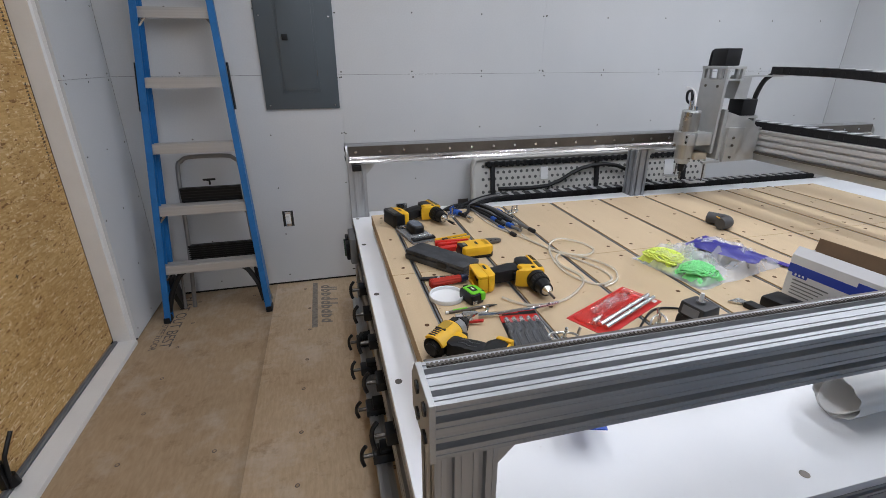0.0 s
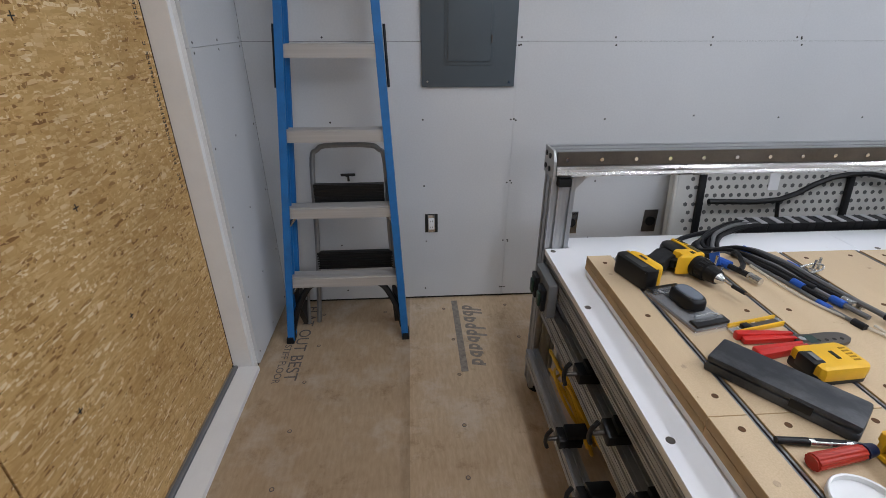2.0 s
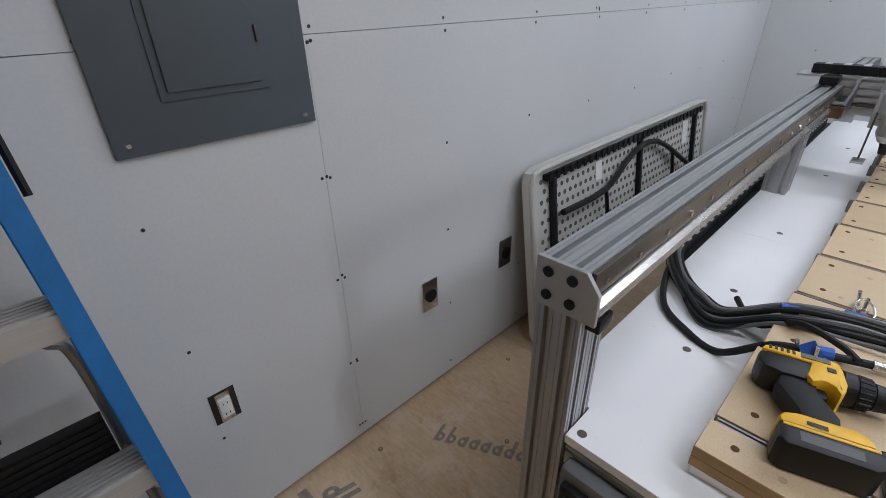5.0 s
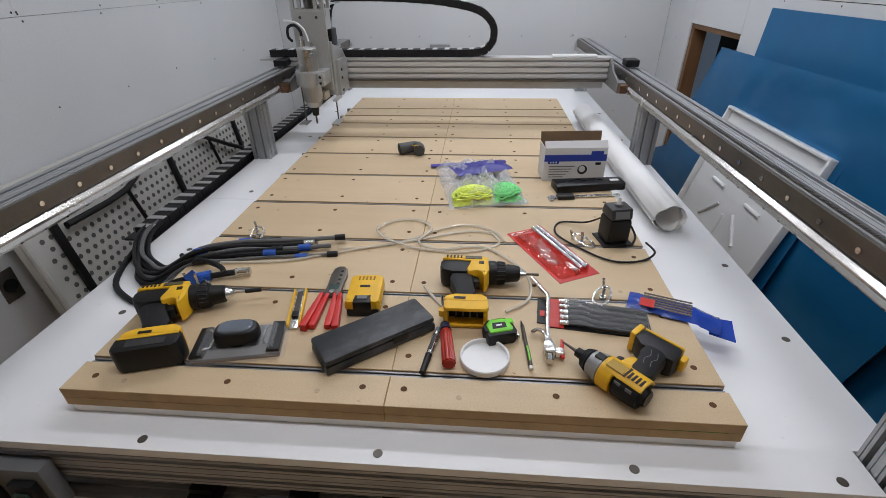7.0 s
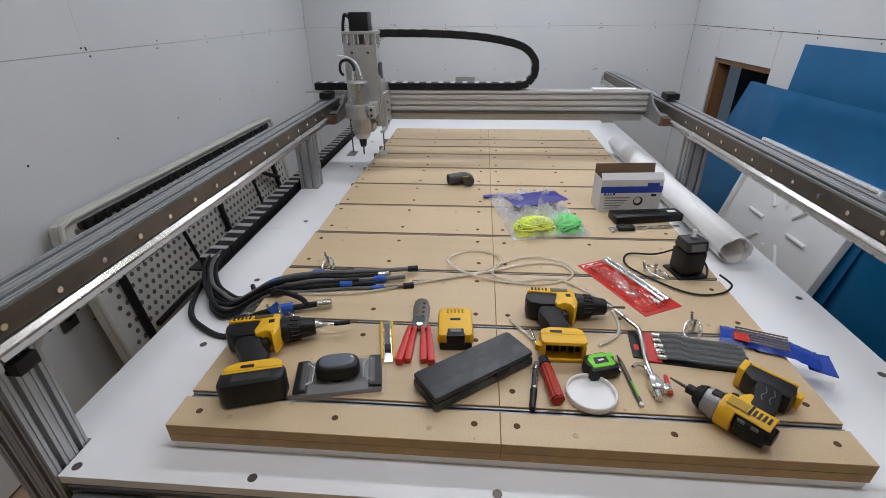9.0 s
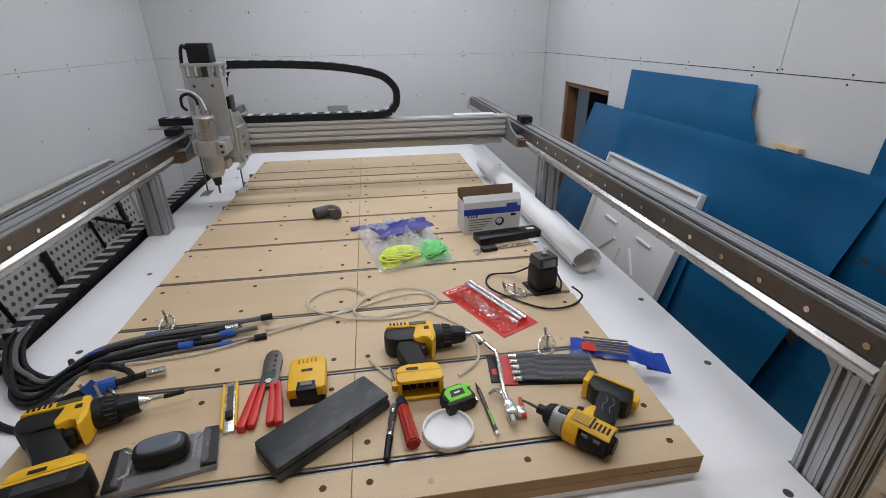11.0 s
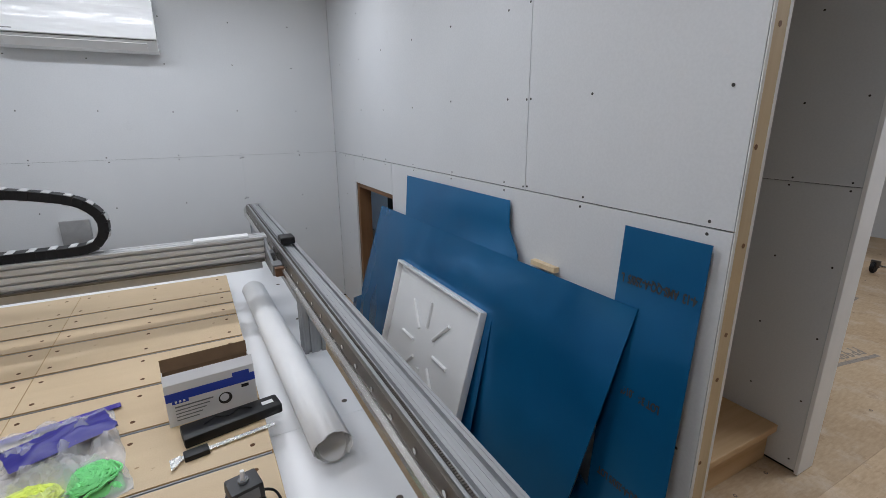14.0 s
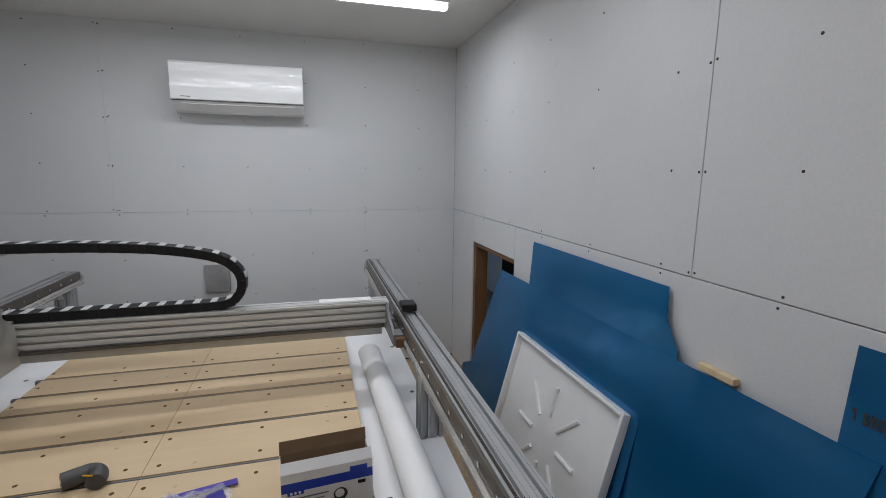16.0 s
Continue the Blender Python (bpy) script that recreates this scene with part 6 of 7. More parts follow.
blister = clear("blister_plastic", (0.92, 0.93, 0.95), 0.1, 0.05)
fpk = thing("file_set", "set of black files in a red carded blister pack", "file set", (1.436, -1.918, ZS), -97, size=0.95)
part("card", box(-0.11, 0.115, -0.055, 0.05, 0.0, 0.0015), BLACK, fpk, "black backing card", None)
part("header", box(-0.11, -0.075, -0.055, 0.05, 0.0016, 0.004, 0.001), RED, fpk, "red printed header", None)
part("hang_tab", box(-0.135, -0.111, -0.045, 0.05, 0.0, 0.003, 0.001), BLACK, fpk, "", None)
part("hang_mark", box(-0.129, -0.118, -0.02, 0.0, 0.0031, 0.0036), RED, fpk, "", None)
for k in range(5):
    y = -0.042 + 0.020 * k
    part("file", sweep([(-0.07, y, 0.008), (-0.03, y + 0.002, 0.010), (-0.012, y - 0.008, 0.010), (0.04, y - 0.009, 0.009), (0.11, y - 0.010, 0.006)], 0.0055, 8, smooth_steps=3), GUN if k % 2 else BLACK, fpk, "dark steel file")
    part("file_tip", cyl((-0.085, y, 0.008), (-0.066, y, 0.008), 0.006), ZINC, fpk)
part("blister", box(-0.074, 0.113, -0.054, 0.048, 0.0155, 0.0165, 0.0004), blister, fpk, "clear blister", None)

bpk = thing("needle_file_set", "needle files in a crumpled blue plastic sleeve", "file set", (1.470, -2.080, ZS), -112)
own = bmesh.new()
nx, ny = 20, 8
vs = [[own.verts.new((-0.085 + 0.19 * i / nx, -0.032 + 0.064 * j / ny, 0.006 + 0.010 * math.sin(math.pi * j / ny) + random.uniform(-0.002, 0.002) - (0.05 * max(0, i / nx - 0.72)))) for j in range(ny + 1)] for i in range(nx + 1)]
for i in range(nx):
    for j in range(ny):
        own.faces.new((vs[i][j], vs[i + 1][j], vs[i + 1][j + 1], vs[i][j + 1]))
BLUEFILM = plain("blue_vinyl", (0.012, 0.055, 0.36), 0.22, 0, 0.2, 30)
part("sleeve", own, BLUEFILM, bpk, "crumpled blue vinyl sleeve", 60)
for k in range(6):
    part("file", cyl((-0.055, -0.022 + 0.009 * k, 0.017), (0.045, -0.024 + 0.0095 * k, 0.019), 0.0022, seg=6), DARKSTEEL, bpk)
part("flap", prism([(0.085, -0.03), (0.135, -0.036), (0.13, 0.036), (0.085, 0.03)], "z", -0.045, -0.043), BLUEFILM, bpk, "", None, Matrix.Translation((0, 0, 0.045 - 0.012)))
part("label_flap", box(-0.06, -0.03, -0.03, 0.0, 0.0185, 0.0195), RED, bpk, "", None)

rpk = thing("carded_kit", "steel rods on a red blister card", "blister pack", (1.708, -1.850, ZS), -154)
part("card", box(-0.135, 0.135, -0.058, 0.058, 0.0, 0.0016), RED, rpk, "red printed card", None)
part("bubble", pillow(0.245, 0.072, 0.014, 5.4, 40, 14, 0.012), clear("red_bubble", (0.80, 0.05, 0.035), 0.05, 0.55), rpk, "crinkled clear bubble over red", 25, pose(0.0, -0.016, 0.001))
# near-white film added over the bubble; its pale colour stands for the highlights
part("foil_glint", pillow(0.15, 0.030, 0.016, 2.2, 30, 8, 0.016), clear("glint_film", (0.95, 0.90, 0.90), 0.04, 0.28), rpk, "pale film added for the bubble's white highlights", 20, pose(-0.01, -0.020, 0.004))
for k in range(2):
    part("rod", cyl((-0.125, 0.022 + 0.016 * k, 0.009), (0.11, 0.022 + 0.016 * k, 0.009), 0.0065, seg=14), CHROME, rpk, "chrome rod")
part("fitting", cyl((0.07, 0.0, 0.008), (0.115, 0.005, 0.008), 0.007), ZINC, rpk)
part("heading", box(-0.128, -0.112, -0.05, 0.05, 0.0017, 0.0023), WHITEP, rpk, "", None)
part("hardware", box(-0.105, -0.07, -0.04, -0.018, 0.002, 0.009, 0.002), DARKSTEEL, rpk)
for k in range(4):
    part("fitting", cyl((-0.05 + 0.03 * k, -0.036, 0.006), (-0.03 + 0.03 * k, -0.012, 0.006), 0.004), ZINC, rpk)

pump = thing("submersible_pump", "small black submersible pump with grey top and cable", "pump", (1.786, -2.032, ZS), 12, size=0.91)
part("body", prism([(-0.036, -0.036), (0.036, -0.036), (0.036, 0.036), (-0.036, 0.036)], "z", 0.006, 0.085, bevel=0.013), BLACK, pump)
part("base", box(-0.045, 0.045, -0.046, 0.046, 0.0, 0.006, 0.002), BLACK, pump)
part("top", prism([(-0.035, 0.085), (0.035, 0.085), (0.028, 0.118), (-0.028, 0.118)], "y", -0.033, 0.033, bevel=0.005), plain("charcoal_plastic", (0.03, 0.03, 0.032), 0.45), pump, "dark grey sloping top")
part("label", box(-0.001, 0.0, -0.022, 0.022, -0.011, 0.011, 0.0003), GREYP, pump, "pale printed label", None, pose(-0.0325, 0, 0.101, 0, 12, 0))
part("spout", cyl((0.0, 0, 0.118), (0.0, 0, 0.124), 0.011), GREYP, pump)
part("outlet", cyl((0.0, 0, 0.124), (0.0, 0, 0.145), 0.006, 0.0045), WHITEP, pump, "white outlet tube")
part("cord", sweep([(0.03, 0.02, 0.07), (0.09, 0.05, 0.02), (0.13, 0.12, 0.005), (0.06, 0.16, 0.005), (-0.04, 0.12, 0.005), (-0.12, 0.06, 0.005), (-0.135, -0.02, 0.005), (-0.10, -0.085, 0.005), (-0.04, -0.09, 0.005)], 0.0032, 6, smooth_steps=6), RUBBER, pump, "thin black cord")
part("cord", sweep([(0.02, -0.036, 0.06), (0.03, -0.07, 0.03), (0.0, -0.075, 0.006), (-0.04, -0.045, 0.004)], 0.0032, 6, smooth_steps=6), RUBBER, pump)

bx = thing("parts_box", "open printed cardboard box with blue band and brown inside", "box", (2.266, -1.990, ZS), 5, size=0.97)
W2, D2, HB = 0.114, 0.045, 0.125
front = part("front_panel", box(-D2, -D2 + 0.002, -W2, W2, 0, HB), BOXW, bx, "pale printed panel with blue band", None)
part("back_panel", box(D2 - 0.002, D2, -W2, W2, 0, HB), CARD, bx, "", None)
part("side_panel", box(-D2 + 0.002, D2 - 0.002, W2 - 0.002, W2, 0, HB), BOXW, bx, "", None)
part("side_panel", box(-D2 + 0.002, D2 - 0.002, -W2, -W2 + 0.002, 0, HB), BOXW, bx, "", None)
part("bottom", box(-D2 + 0.002, D2 - 0.002, -W2 + 0.002, W2 - 0.002, 0, 0.002), CARD, bx, "", None)
part("open_flap", box(-0.002, 0.0, -W2, W2, 0, 0.035), CARD, bx, "brown raised flap", None, pose(D2, 0, HB, 0, 10, 0))
part("front_flap", box(0, 0.002, -W2, W2, 0, 0.028), BOXW, bx, "", None, pose(-D2, 0, HB, 0, 38, 0))
part("band", box(-D2 - 0.0006, -D2, -W2, W2, 0.075, 0.10), BOXB, front, "blue printed band", None)
for y0, y1, z0, z1, m in ((0.06, 0.10, 0.066, 0.078, BOXB), (-0.10, -0.055, 0.098, 0.113, BOXB), (0.0, 0.095, 0.054, 0.058, GREYP), (0.01, 0.095, 0.044, 0.047, GREYP), (0.02, 0.095, 0.034, 0.037, GREYP), (0.03, 0.095, 0.024, 0.027, GREYP), (0.04, 0.095, 0.014, 0.017, GREYP), (-0.095, -0.075, 0.06, 0.07, BLACK)):
    part("print", box(-D2 - 0.0011, -D2 - 0.0007, y0, y1, z0, z1), m, front, "", None)
for k in range(3):
    part("print", box(-D2 - 0.0017, -D2 - 0.0012, 0.068 + 0.01 * k, 0.073 + 0.01 * k, 0.069, 0.075), WHITEP, front, "", None)
part("drawing", cyl((-D2 - 0.001, -0.03, 0.042), (-D2 - 0.0002, -0.03, 0.042), 0.018, seg=18), INK, front, "dark line drawing", None)
part("drawing", cyl((-D2 - 0.0014, -0.028, 0.045), (-D2 - 0.0011, -0.028, 0.045), 0.012, seg=14), BOXW, front, "", None)

cc = thing("caliper_case", "black plastic caliper case lying closed", "case", (2.152, -2.034, ZS), -81)
part("shell", rounded([(-0.122, -0.036), (0.122, -0.03), (0.122, 0.03), (-0.122, 0.036)], 0.0, 0.028, 0.006), BLACK, cc)
part("relief", prism([(-0.07, 0.0), (-0.04, 0.018), (-0.01, 0.0), (0.02, 0.018), (0.05, 0.0), (0.05, 0.006), (0.02, 0.024), (-0.01, 0.006), (-0.04, 0.024), (-0.07, 0.006)], "z", 0.028, 0.030), BLACK, cc, "raised zigzag", None)
part("label", box(0.075, 0.105, -0.008, 0.008, 0.0282, 0.029), WHITEP, cc, "white label", None)
cal = thing("caliper", "steel and black digital caliper", "caliper", (2.075, -2.0, ZS), -82)
part("beam", box(-0.10, 0.13, -0.007, 0.007, 0.003, 0.006, 0.0005), ZINC, cal, "", None)
part("reader", box(-0.085, -0.03, -0.018, 0.012, 0.0, 0.014, 0.003), BLACK, cal)
part("jaw", prism([(-0.115, -0.035), (-0.09, -0.012), (-0.09, 0.01), (-0.115, 0.006)], "z", 0.002, 0.007), ZINC, cal, "", None)

elb = thing("hose_elbow", "grey rubber hose elbow lying on the table", "hose fitting", (2.492, -1.357, ZS), -18, size=0.92)
part("elbow", sweep([(-0.03, 0.035, 0.026), (0.0, 0.005, 0.027), (0.018, -0.018, 0.028), (0.01, -0.045, 0.028), (-0.025, -0.062, 0.027)], 0.025, 16, smooth_steps=6), plain("grey_rubber", (0.06, 0.06, 0.062), 0.5, 0, 0.15, 40), elb)
part("stripe", sweep([(-0.028, -0.03, 0.049), (-0.03, -0.061, 0.0515)], 0.0022, 6), YELLOW, elb, "thin yellow stripe")
part("bore", cyl((-0.0313, 0.0363, 0.026), (-0.0305, 0.0355, 0.026), 0.019, seg=18), INK, elb, "", None)

# roll of paper
roll = thing("paper_roll", "loose white paper roll lying along the table", "paper roll", (1.93, -2.245, ZW), 1.5)
own = bmesh.new()
NT, turns = 90, 2.6
rows = []
for i in range(NT + 1):
    a = 2 * math.pi * turns * i / NT
    r = 0.052 - 0.011 * i / NT
    rows.append([own.verts.new((x + (random.uniform(-0.006, 0.004) if x < 0.1 else 0), r * math.cos(a), 0.0525 + r * math.sin(a) * (0.92 if i < 40 else 1))) for x in (0.0 + 0.05 * i / NT, 0.3, 0.8, 1.30 - 0.04 * (i % 36) / 36)])
for a, b in zip(rows, rows[1:]):
    for k in range(3):
        own.faces.new((a[k], b[k], b[k + 1], a[k + 1]))
ob = part("outer_sheet", own, PAPER, roll, "", 60)
mod = ob.modifiers.new("thickness", "SOLIDIFY")
mod.thickness = 0.0012
own = bmesh.new()
rows = []
for i in range(41):
    a = 2 * math.pi * 1.2 * i / 40 + 0.8
    r = 0.0395 - 0.005 * i / 40
    rows.append([own.verts.new((x, r * math.cos(a), 0.0525 + r * math.sin(a))) for x in (0.035 + 0.03 * math.sin(a), 0.6, 1.285)])
for a, b in zip(rows, rows[1:]):
    for k in range(2):
        own.faces.new((a[k], b[k], b[k + 1], a[k + 1]))
ob = part("inner_sheet", own, PAPER, roll, "", 60)
mod = ob.modifiers.new("thickness", "SOLIDIFY")
mod.thickness = 0.001

# bag of ear plugs
bag = thing("zip_bag", "clear zip bag of yellow and green rope with purple seal", "bag", (2.178, -1.650, ZS), -78)


part("film", pillow(0.26, 0.40, 0.052, 3.1, 40, 56, 0.024), clear("bag_film", (0.92, 0.93, 0.95), 0.10, 0.30), bag, "crinkled clear film", 35)
part("film_fold", pillow(0.20, 0.15, 0.058, 6.3, 30, 24, 0.030), clear("bag_fold", (0.95, 0.96, 0.97), 0.06, 0.22), bag, "bunched clear film", 25, pose(0.0, -0.11, 0.0, 0, 0, 8))
part("seal", box(-0.15, 0.15, 0.172, 0.196, 0.003, 0.006, 0.001), plain("purple_seal", (0.05, 0.03, 0.30), 0.35), bag, "purple zip seal", None, pose(0, 0, 0.004, 0, 0, 0))
PURP = plain("purple_print", (0.035, 0.03, 0.25), 0.35)
part("print", pillow(0.21, 0.105, 0.014, 8.2, 14, 10), PURP, bag, "purple printed patch", 60, pose(0.02, 0.045, 0.040, 0, 0, 12))
part("label", box(-0.045, 0.02, -0.03, 0.03, 0.0, 0.001), WHITEP, bag, "", None, pose(0.0, 0.02, 0.036, 4, 0, 10))


def cord_heap(mat, cx, cy, wide, deep, seed, label):
    """A bunch of thin cord: many short wandering loops over a lumpy core."""
    rnd = random.Random(seed)
    line = []
    for k in range(46):
        r = rnd.uniform(0.3, 1.0)
        tx, ty = rnd.uniform(-0.35, 0.35), rnd.uniform(-0.35, 0.35)
        turn = rnd.uniform(0, 6.28)
        for i in range(9):
            a = turn + i * 0.62
            u, v = tx + 0.62 * r * math.cos(a), ty + 0.62 * r * math.sin(a) * rnd.uniform(0.7, 1.1)
            h = max(0.0, 1 - u * u - v * v) ** 0.5
            line.append((cx + wide * u, cy + deep * v, 0.006 + 0.040 * h + rnd.uniform(-0.003, 0.003)))
    part("rope", sweep(line, 0.0032, 5, smooth_steps=2), mat, bag, label, 60)
    part("rope_core", pillow(wide * 1.7, deep * 1.7, 0.036, seed, 18, 16, 0.014), mat, bag, "", 60, pose(cx, cy, 0.004))


cord_heap(plain("neon_yellow", (0.72, 0.84, 0.13), 0.6, 0, 0.15, 60), -0.045, -0.142, 0.084, 0.060, 4, "neon yellow cord bundle")
cord_heap(plain("neon_green", (0.22, 0.76, 0.27), 0.6, 0, 0.15, 60), 0.066, -0.138, 0.060, 0.062, 9, "neon green cord bundle")

# hold-down clips in the slots
for hx, hy, rz in ((1.752, -1.015, 10), (1.50, -0.975, 60), (1.507, -1.945, -30), (1.765, -1.945, 40)):
    h = thing("slot_clamp", "zinc wire bail clamp standing in a slot", "clamp", (hx, hy, ZS), rz, "slot clamps")
    part("bail", sweep([(-0.03, 0.012, 0.006), (0.01, 0.016, 0.012), (0.03, 0.0, 0.016), (0.01, -0.016, 0.012), (-0.03, -0.012, 0.006)], 0.003, 8, closed=True, smooth_steps=4), ZINC, h, "bent wire bail")
    part("stud", cyl((0, 0, 0.0), (0.004, 0, 0.034), 0.0038), ZINC, h)
    part("nut", cyl((0, 0, 0.0), (0, 0, 0.007), 0.009, seg=6), ZINC, h)
    part("stud", cyl((0.028, 0.006, 0.0), (0.034, 0.012, 0.032), 0.0036), ZINC, h)

# cables from the drag chain and clear air line


def lay(x, y, r):
    """Height of a cable's centre over whatever lies under it."""
    t = min(1, max(0, (-0.86 - y) / 0.045))
    t = t if x > SX0 - 0.02 else 0
    return (ZW + t * (ZS - ZW)) + r


cab = thing("cable_bundle", "black and grey machine cables with blue tape marks", "cables")
rnd = random.Random(5)
for k in range(11):
    r = 0.0065 if k % 3 else 0.0048
    o = (k - 5) * 0.011
    stack = 0.011 * (k % 3)
    pts = []
    path = [(1.90, -0.58), (1.80, -0.60), (1.70, -0.655), (1.625, -0.72), (1.60, -0.80), (1.625, -0.90), (1.655, -1.0), (1.675, -1.1), (1.69, -1.18), (1.70, -1.255)]
    n = len(path) - (k % 4)
    for i, (x, y) in enumerate(path[:n]):
        spread = 1.0 if i > 2 else 0.4
        px, py = x + o * 0.75 * spread + rnd.uniform(-0.006, 0.006), y - 0.55 * abs(o) * (1 if i < 4 else 0.0) + rnd.uniform(-0.006, 0.006)
        pts.append((px, py, (0.655 if i == 0 else lay(px, py, r) + stack * (1 - 0.6 * i / n))))
    c = part("cable", sweep(pts, r, 8, smooth_steps=6), RUBBER if k % 4 else GREYCABLE, cab, "black cable" if k % 4 else "grey cable")
    e = Vector(pts[-1])
    d = (e - Vector(pts[-2])).normalized()
    if k % 3 != 1:
        part("plug", cyl(e, e + d * 0.028, 0.0085, seg=14), ZINC if k % 2 else RUBBER, c, "round metal plug")
    if k % 3 != 2:
        m = Vector(pts[-2])
        part("tape", cyl(m - d * 0.016, m + d * 0.016, r + 0.003, seg=12), BLUETAPE, c, "blue tape band")
loop = [(1.88, -0.60), (1.72, -0.63), (1.58, -0.68), (1.515, -0.75), (1.485, -0.83), (1.495, -0.91), (1.52, -0.985), (1.545, -1.05)]
c = part("cable", sweep([(x, y, lay(x, y, 0.008) + 0.006 * (i > 5)) for i, (x, y) in enumerate(loop)], 0.0078, 8, smooth_steps=6), RUBBER, cab, "thick black cable")
part("plug", cyl((1.545, -1.05, ZS + 0.014), (1.552, -1.085, ZS + 0.014), 0.0095, seg=14), ZINC, c, "round metal plug")
part("tape", cyl((1.517, -0.965, ZS + 0.013), (1.528, -0.995, ZS + 0.014), 0.0125, seg=10), BLUETAPE, c, "blue tape band")
part("tape_tail", box(-0.001, 0.001, -0.018, 0.018, -0.028, 0.0), BLUETAPE, c, "", None, pose(1.508, -0.975, ZS + 0.028, 55, 20, 20))
loop2 = [(1.70, -0.80), (1.62, -0.86), (1.585, -0.93), (1.56, -1.0), (1.53, -1.03)]
part("cable", sweep([(x, y, lay(x, y, 0.008) + 0.012) for x, y in loop2], 0.0068, 8, smooth_steps=6), RUBBER, cab, "black cable")

tub = thing("clear_hose", "thin clear plastic tubing in loose coils", "hose")
pts = [(1.60, -0.98), (1.62, -1.15), (1.68, -1.30), (1.735, -1.45), (1.80, -1.60), (1.80, -1.69), (1.735, -1.71), (1.69, -1.62), (1.70, -1.50), (1.74, -1.40), (1.80, -1.36), (1.86, -1.40), (1.87, -1.47), (1.81, -1.52), (1.73, -1.49), (1.70, -1.55), (1.72, -1.66), (1.66, -1.735), (1.58, -1.78), (1.49, -1.775), (1.44, -1.72)]
part("tube", sweep([(x, y, ZS + 0.0045 + 0.006 * (k in (9, 10, 13, 14))) for k, (x, y) in enumerate(pts)], 0.0038, 8, smooth_steps=8), TUBE, tub)
part("tube", sweep([(x, y, ZS + 0.005) for x, y in ((1.69, -1.27), (1.70, -1.35), (1.74, -1.45), (1.82, -1.55), (1.845, -1.63), (1.81, -1.70), (1.75, -1.73))], 0.0034, 8, smooth_steps=8), TUBE, tub)
part("tube", sweep([(x, y, ZS + 0.005) for x, y in ((1.524, -1.529), (1.49, -1.55), (1.449, -1.578))], 0.0036, 8, smooth_steps=6), TUBE, tub)
mark = solo("paint_mark", box(1.1672, 1.1678, -2.085, -1.97, ZW + 0.034, ZW + 0.052), plain("green_paint", (0.06, 0.16, 0.02), 0.8, 0, 0.3, 60), "green paint smear on the spoilboard edge", "mark", kind="structure", smooth=None)

# ---- floor pieces, prints and nails ----
def floor_panels(xs, ys):
    for x0, x1 in zip(xs, xs[1:]):
        for y0, y1 in zip(ys, ys[1:]):
            part("floor_panel", box(x0 + 0.0002, x1 - 0.0002, y0 + 0.0002, y1 - 0.0002, -0.02, 0.0, 0.0004, seg=1), SUB, floor, "", None)


floor_panels([-0.59, 0.63, 1.85, 3.07, 4.29, 5.0], [-3.06, -1.75, 0.10])
floor_panels([-3.1, -2.095, -0.875, 0.345, 1.565, 2.785, 4.005, 7.1], [-9.75, -8.43, -5.99, -3.55, -3.06])
nails, cores = [], []
for i in range(14):
    for j in range(38):
        x, y = 0.205 + 0.305 * i - 0.61, -0.1 - 0.245 * j
        if (i % 2 == 0 or j % 5 == 0 or random.random() < 0.12) and (x > 0.02 or y < -3.2) and random.random() < 0.9:
            x += random.uniform(-0.02, 0.02)
            y += random.uniform(-0.02, 0.02)
            nails.append((x, y, 0.0))
            cores.append((x, y, 0.0006))
tagged(part("nail_rings", discs(nails, 0.0085, "+z", 0.0005, 10), FADED, floor, "dark nail marks", None), kind="stuff")
tagged(part("nail_heads", discs(cores, 0.0052, "+z", 0.0004, 10), plain("nail_tan", (0.36, 0.25, 0.15), 0.6), floor, "", None), kind="stuff")


def glyphs(mat, host, base, name, count, step, height, stroke, seed):
    """A row of plain letter-like shapes: rings and slanted stems that spell nothing."""
    rnd = random.Random(seed)
    for k in range(count):
        own = bmesh.new()
        w = step * 0.40
        stem = height * (1.0 if rnd.random() < 0.4 or k == 0 else 0.62)
        ring_r = height * 0.27
        n = 18
        inner, outer = [], []
        for i in range(n):
            a = 2 * math.pi * i / n
            for r, store in ((ring_r - stroke, inner), (ring_r, outer)):
                yy = ring_r + r * math.sin(a)
                store.append(own.verts.new((w * r / ring_r * math.cos(a) + 0.2 * yy, yy, 0.0)))
        gap = rnd.choice((0, 0, 3))
        for i in range(gap, n):
            own.faces.new((inner[i], inner[(i + 1) % n], outer[(i + 1) % n], outer[i]))
        side = rnd.choice((-1, 1)) * (w - stroke / 2)
        q = [own.verts.new((side + dx + 0.2 * yy, yy, 0.0003)) for dx, yy in ((-stroke / 2, 0), (stroke / 2, 0), (stroke / 2, stem), (-stroke / 2, stem))]
        own.faces.new(q)
        part(name, own, mat, host, "", None, base @ Matrix.Translation((step * (k - (count - 1) / 2), 0, 0)))


def stamp(x, y, rz, lines, bars):
    """Printed lettering and an unlettered maker's mark on the floor."""
    base = pose(x, y, 0.0007, 0, 0, rz)
    for text, dx, dy, size in lines:
        letters(text, size, FADED, floor, base @ Matrix.Translation((dx, dy, 0)), "floor_print", 0.0003)
    for dx, dy, w, h in bars:
        part("floor_mark", box(-w / 2, w / 2, -h / 2, h / 2, -0.0003, 0.0004), WORN, floor, "faded printed mark", None, base @ Matrix.Translation((dx, dy, 0)))


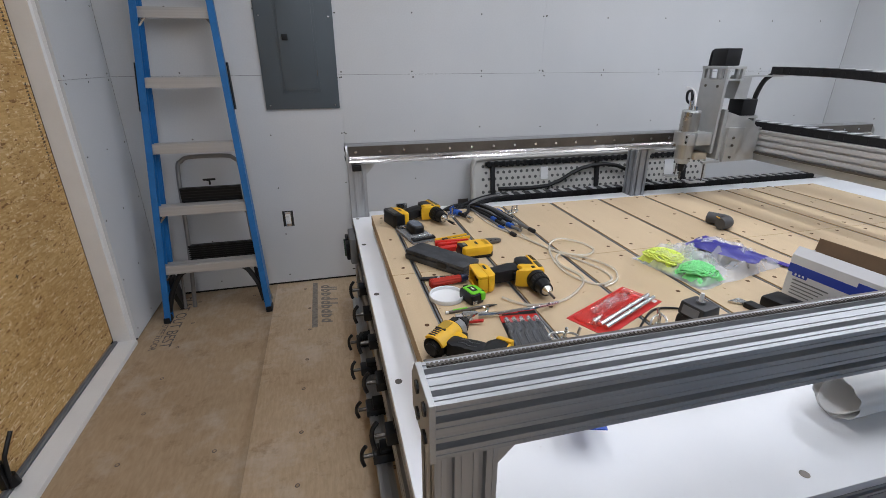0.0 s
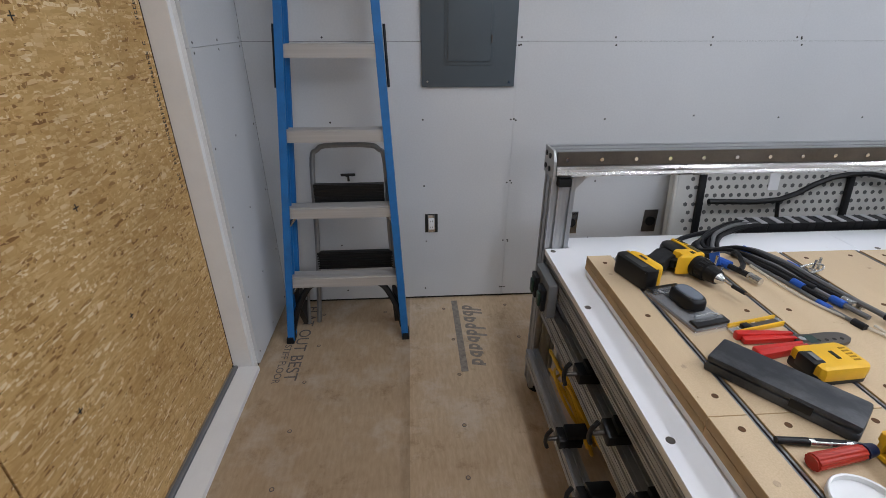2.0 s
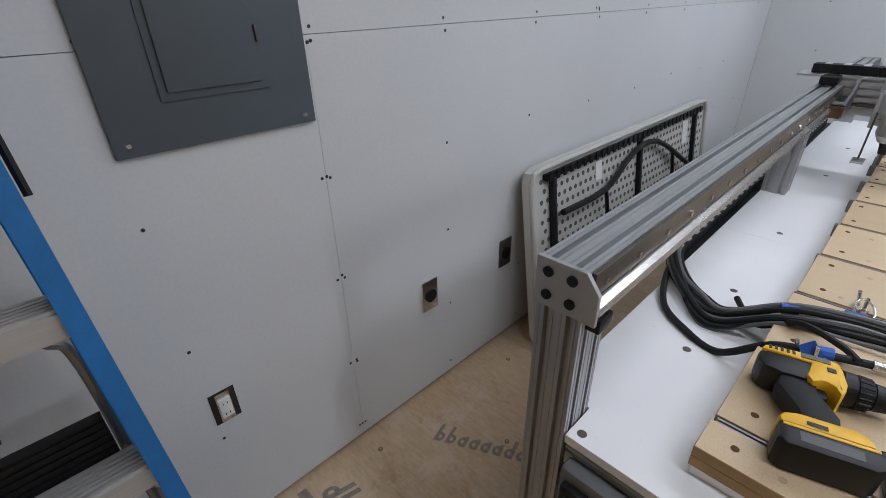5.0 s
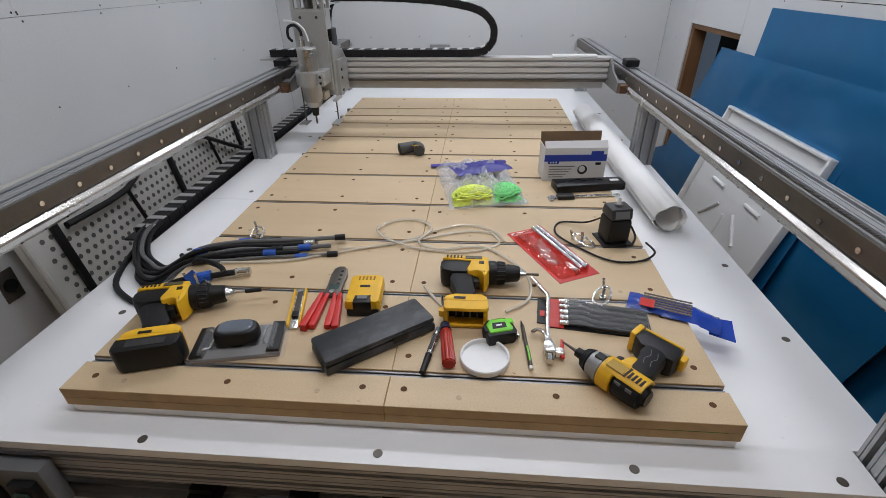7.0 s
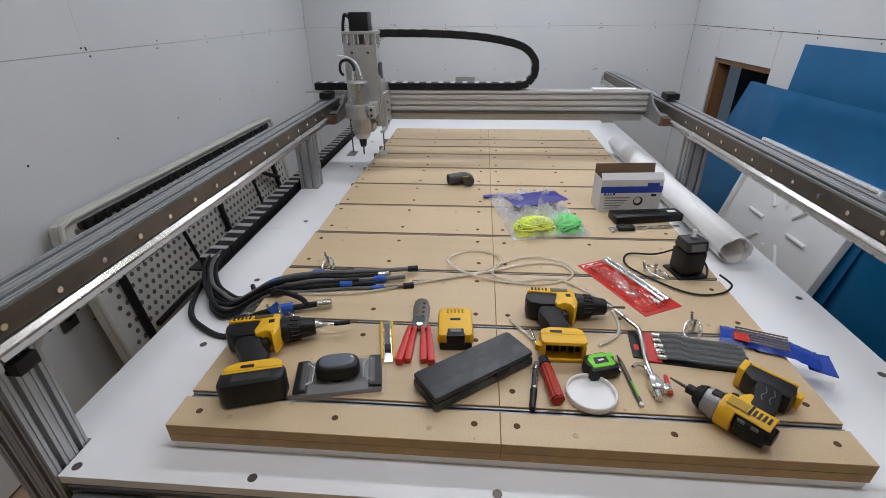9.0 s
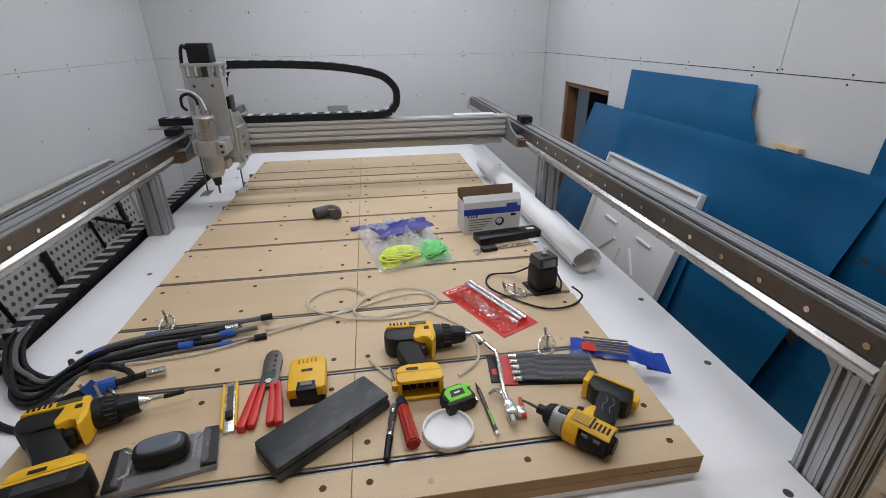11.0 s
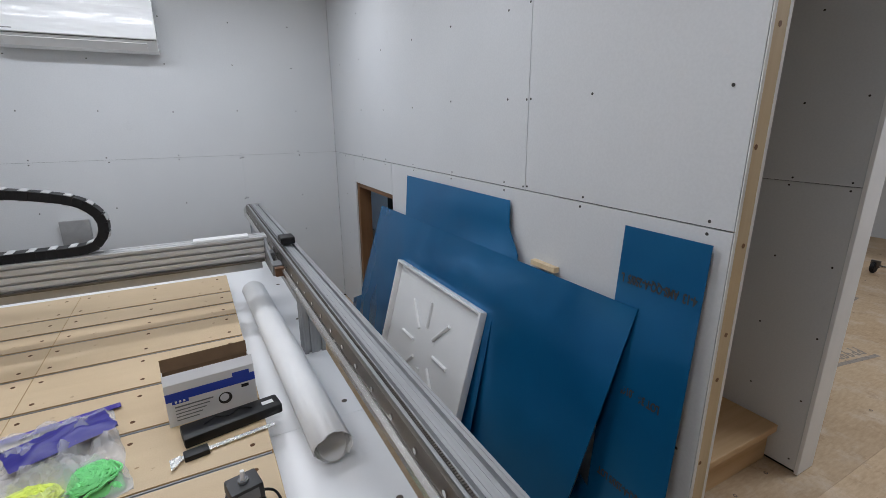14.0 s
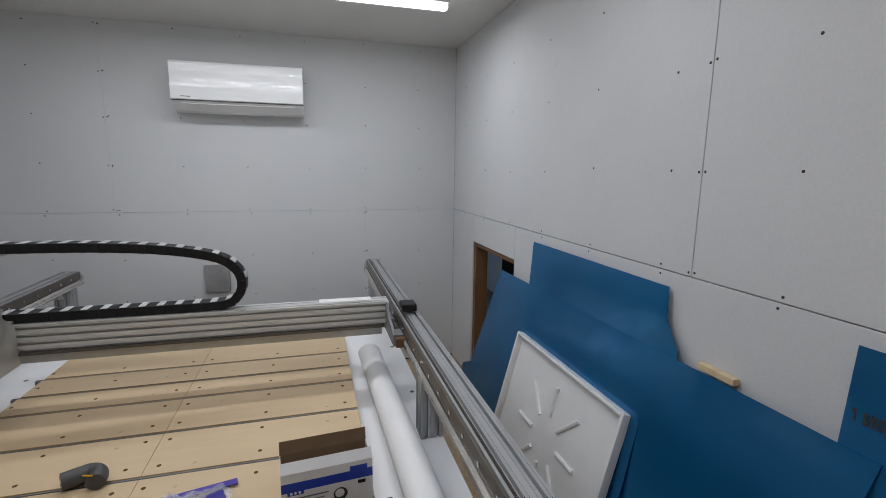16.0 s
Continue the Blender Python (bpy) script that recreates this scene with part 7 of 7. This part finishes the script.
def logo(x, y, rz, size=1.0, underline=True):
    base = pose(x, y, 0.0007, 0, 0, rz)
    glyphs(WORN, floor, base @ Matrix.Scale(size, 4), "floor_mark", 9, 0.052, 0.095, 0.016, int(100 * abs(x)))
    if underline:
        part("floor_mark", box(-0.27 * size, 0.27 * size, -0.05 * size, -0.02 * size, -0.0003, 0.0004), WORN, floor, "faded printed bar", None, base)


logo(0.895, -0.30, -90)
stamp(0.138, -0.31, -90, [("FLAT OUT BEST", 0, 0, 0.077), ("STIFF FLOOR", 0.16, -0.053, 0.043)], [])
logo(1.345, -3.30, -100, 0.9)
stamp(1.36, -3.90, -90, [("FLAT OUT BEST", 0, 0, 0.09), ("FOR SUBFLOOR", 0.10, -0.075, 0.055)], [])
logo(1.345, -0.33, -62, 0.75, False)
logo(2.045, -5.50, -100)
logo(2.5, -6.6, -85)
glyphs(FADED, floor, pose(0.29, -1.93, 0.0007, 0, 0, -90), "floor_mark", 4, 0.075, 0.11, 0.024, 3)

# stamped lettering on the door leaves
def door_print(leaf, text, y, z, size, turn=90):
    letters(text, size, INK, leaf, Matrix.Translation((DX + 0.0004, y, z)) @ pose(0, 0, 0, 90, 0, 90) @ pose(0, 0, 0, 0, 0, turn), "door_print", 0.0003)


door_print(leaf_n, "DURABLE SUB FLOOR", SEAM + 0.158, 1.28, 0.036)
glyphs(INK, leaf_n, Matrix.Translation((DX + 0.0006, SEAM + 0.145, 1.385)) @ pose(0, 0, 0, 90, 0, 90) @ pose(0, 0, 0, 0, 0, 90), "stamped_mark", 8, 0.072, 0.105, 0.022, 12)
for z0, z1, y0, y1 in ((0.945, 1.075, SEAM + 0.165, SEAM + 0.175), (0.945, 0.95, SEAM + 0.095, SEAM + 0.165), (1.07, 1.075, SEAM + 0.125, SEAM + 0.165), (0.965, 1.005, SEAM + 0.125, SEAM + 0.135), (1.02, 1.055, SEAM + 0.125, SEAM + 0.137), (0.965, 0.975, SEAM + 0.125, SEAM + 0.16)):
    part("stamped_mark", box(DX, DX + 0.0006, y0, y1, z0, z1), INK, leaf_n, "", None)
door_print(leaf_s, "MADE IN HANCEVILLE, AL", -1.568, 0.94, 0.0275)
z = 0.755
while z < 1.125:
    h = random.uniform(0.009, 0.013)
    shape = random.choice(((0, 1, 0), (1, 0, 1), (0, 1, 1), (1, 1, 0)))
    for k, dz in enumerate((0.0, h - 0.003)):
        part("stamped_mark", box(DX, DX + 0.0006, -1.547, -1.528, z + dz, z + dz + 0.0028), INK, leaf_s, "", None)
    for k, on in enumerate(shape):
        if on:
            part("stamped_mark", box(DX, DX + 0.0006, -1.548 + 0.008 * k, -1.545 + 0.008 * k, z, z + h), INK, leaf_s, "", None)
    z += h + random.choice((0.004, 0.004, 0.005, 0.03))
for a, b in ((0.752, 0.845), (0.86, 0.945), (0.96, 0.995), (1.015, 1.045), (1.06, 1.128)):
    part("stamped_mark", box(DX, DX + 0.0006, -1.521, -1.516, a, b), INK, leaf_s, "", None)
for y in (-1.53, -1.56):
    for k in range(8):
        z = 1.20 + 0.0145 * k
        part("stamped_mark", box(DX, DX + 0.0006, y - 0.009, y + 0.009, z, z + 0.003), INK, leaf_s, "", None)
        part("stamped_mark", box(DX, DX + 0.0006, y - 0.009 + 0.007 * (k % 3), y - 0.006 + 0.007 * (k % 3), z, z + 0.011), INK, leaf_s, "", None)
for k in range(58):
    z = 0.82 + 0.0131 * k
    if random.random() < 0.82 and not 33 < k < 38:
        for dy in random.sample((-0.006, 0.0, 0.006), 2):
            part("edge_print", box(DX, DX + 0.0005, DY0 - 0.0365 + dy, DY0 - 0.034 + dy, z - 0.0045, z + 0.0045), INK, leaf_n, "", None)
        part("edge_print", box(DX, DX + 0.0005, DY0 - 0.042, DY0 - 0.028, z - 0.0045, z - 0.002), INK, leaf_n, "", None)
for y, z in ((SEAM + 0.2, 1.3), (SEAM + 0.42, 1.32), (SEAM + 0.2, 0.98), (SEAM + 0.4, 0.93), (SEAM + 0.19, 0.52), (SEAM + 0.45, 0.6), (SEAM - 0.2, 0.9), (SEAM - 0.12, 0.66), (SEAM - 0.04, 0.42), (SEAM + 0.1, 0.3)):
    for turn in (0, 1):
        a, b = (0.009, 0.0016) if turn else (0.0016, 0.009)
        part("nail_mark", box(DX, DX + 0.0006, y - a, y + a, z - b, z + b), INK, leaf_n if y > SEAM else leaf_s, "", None)
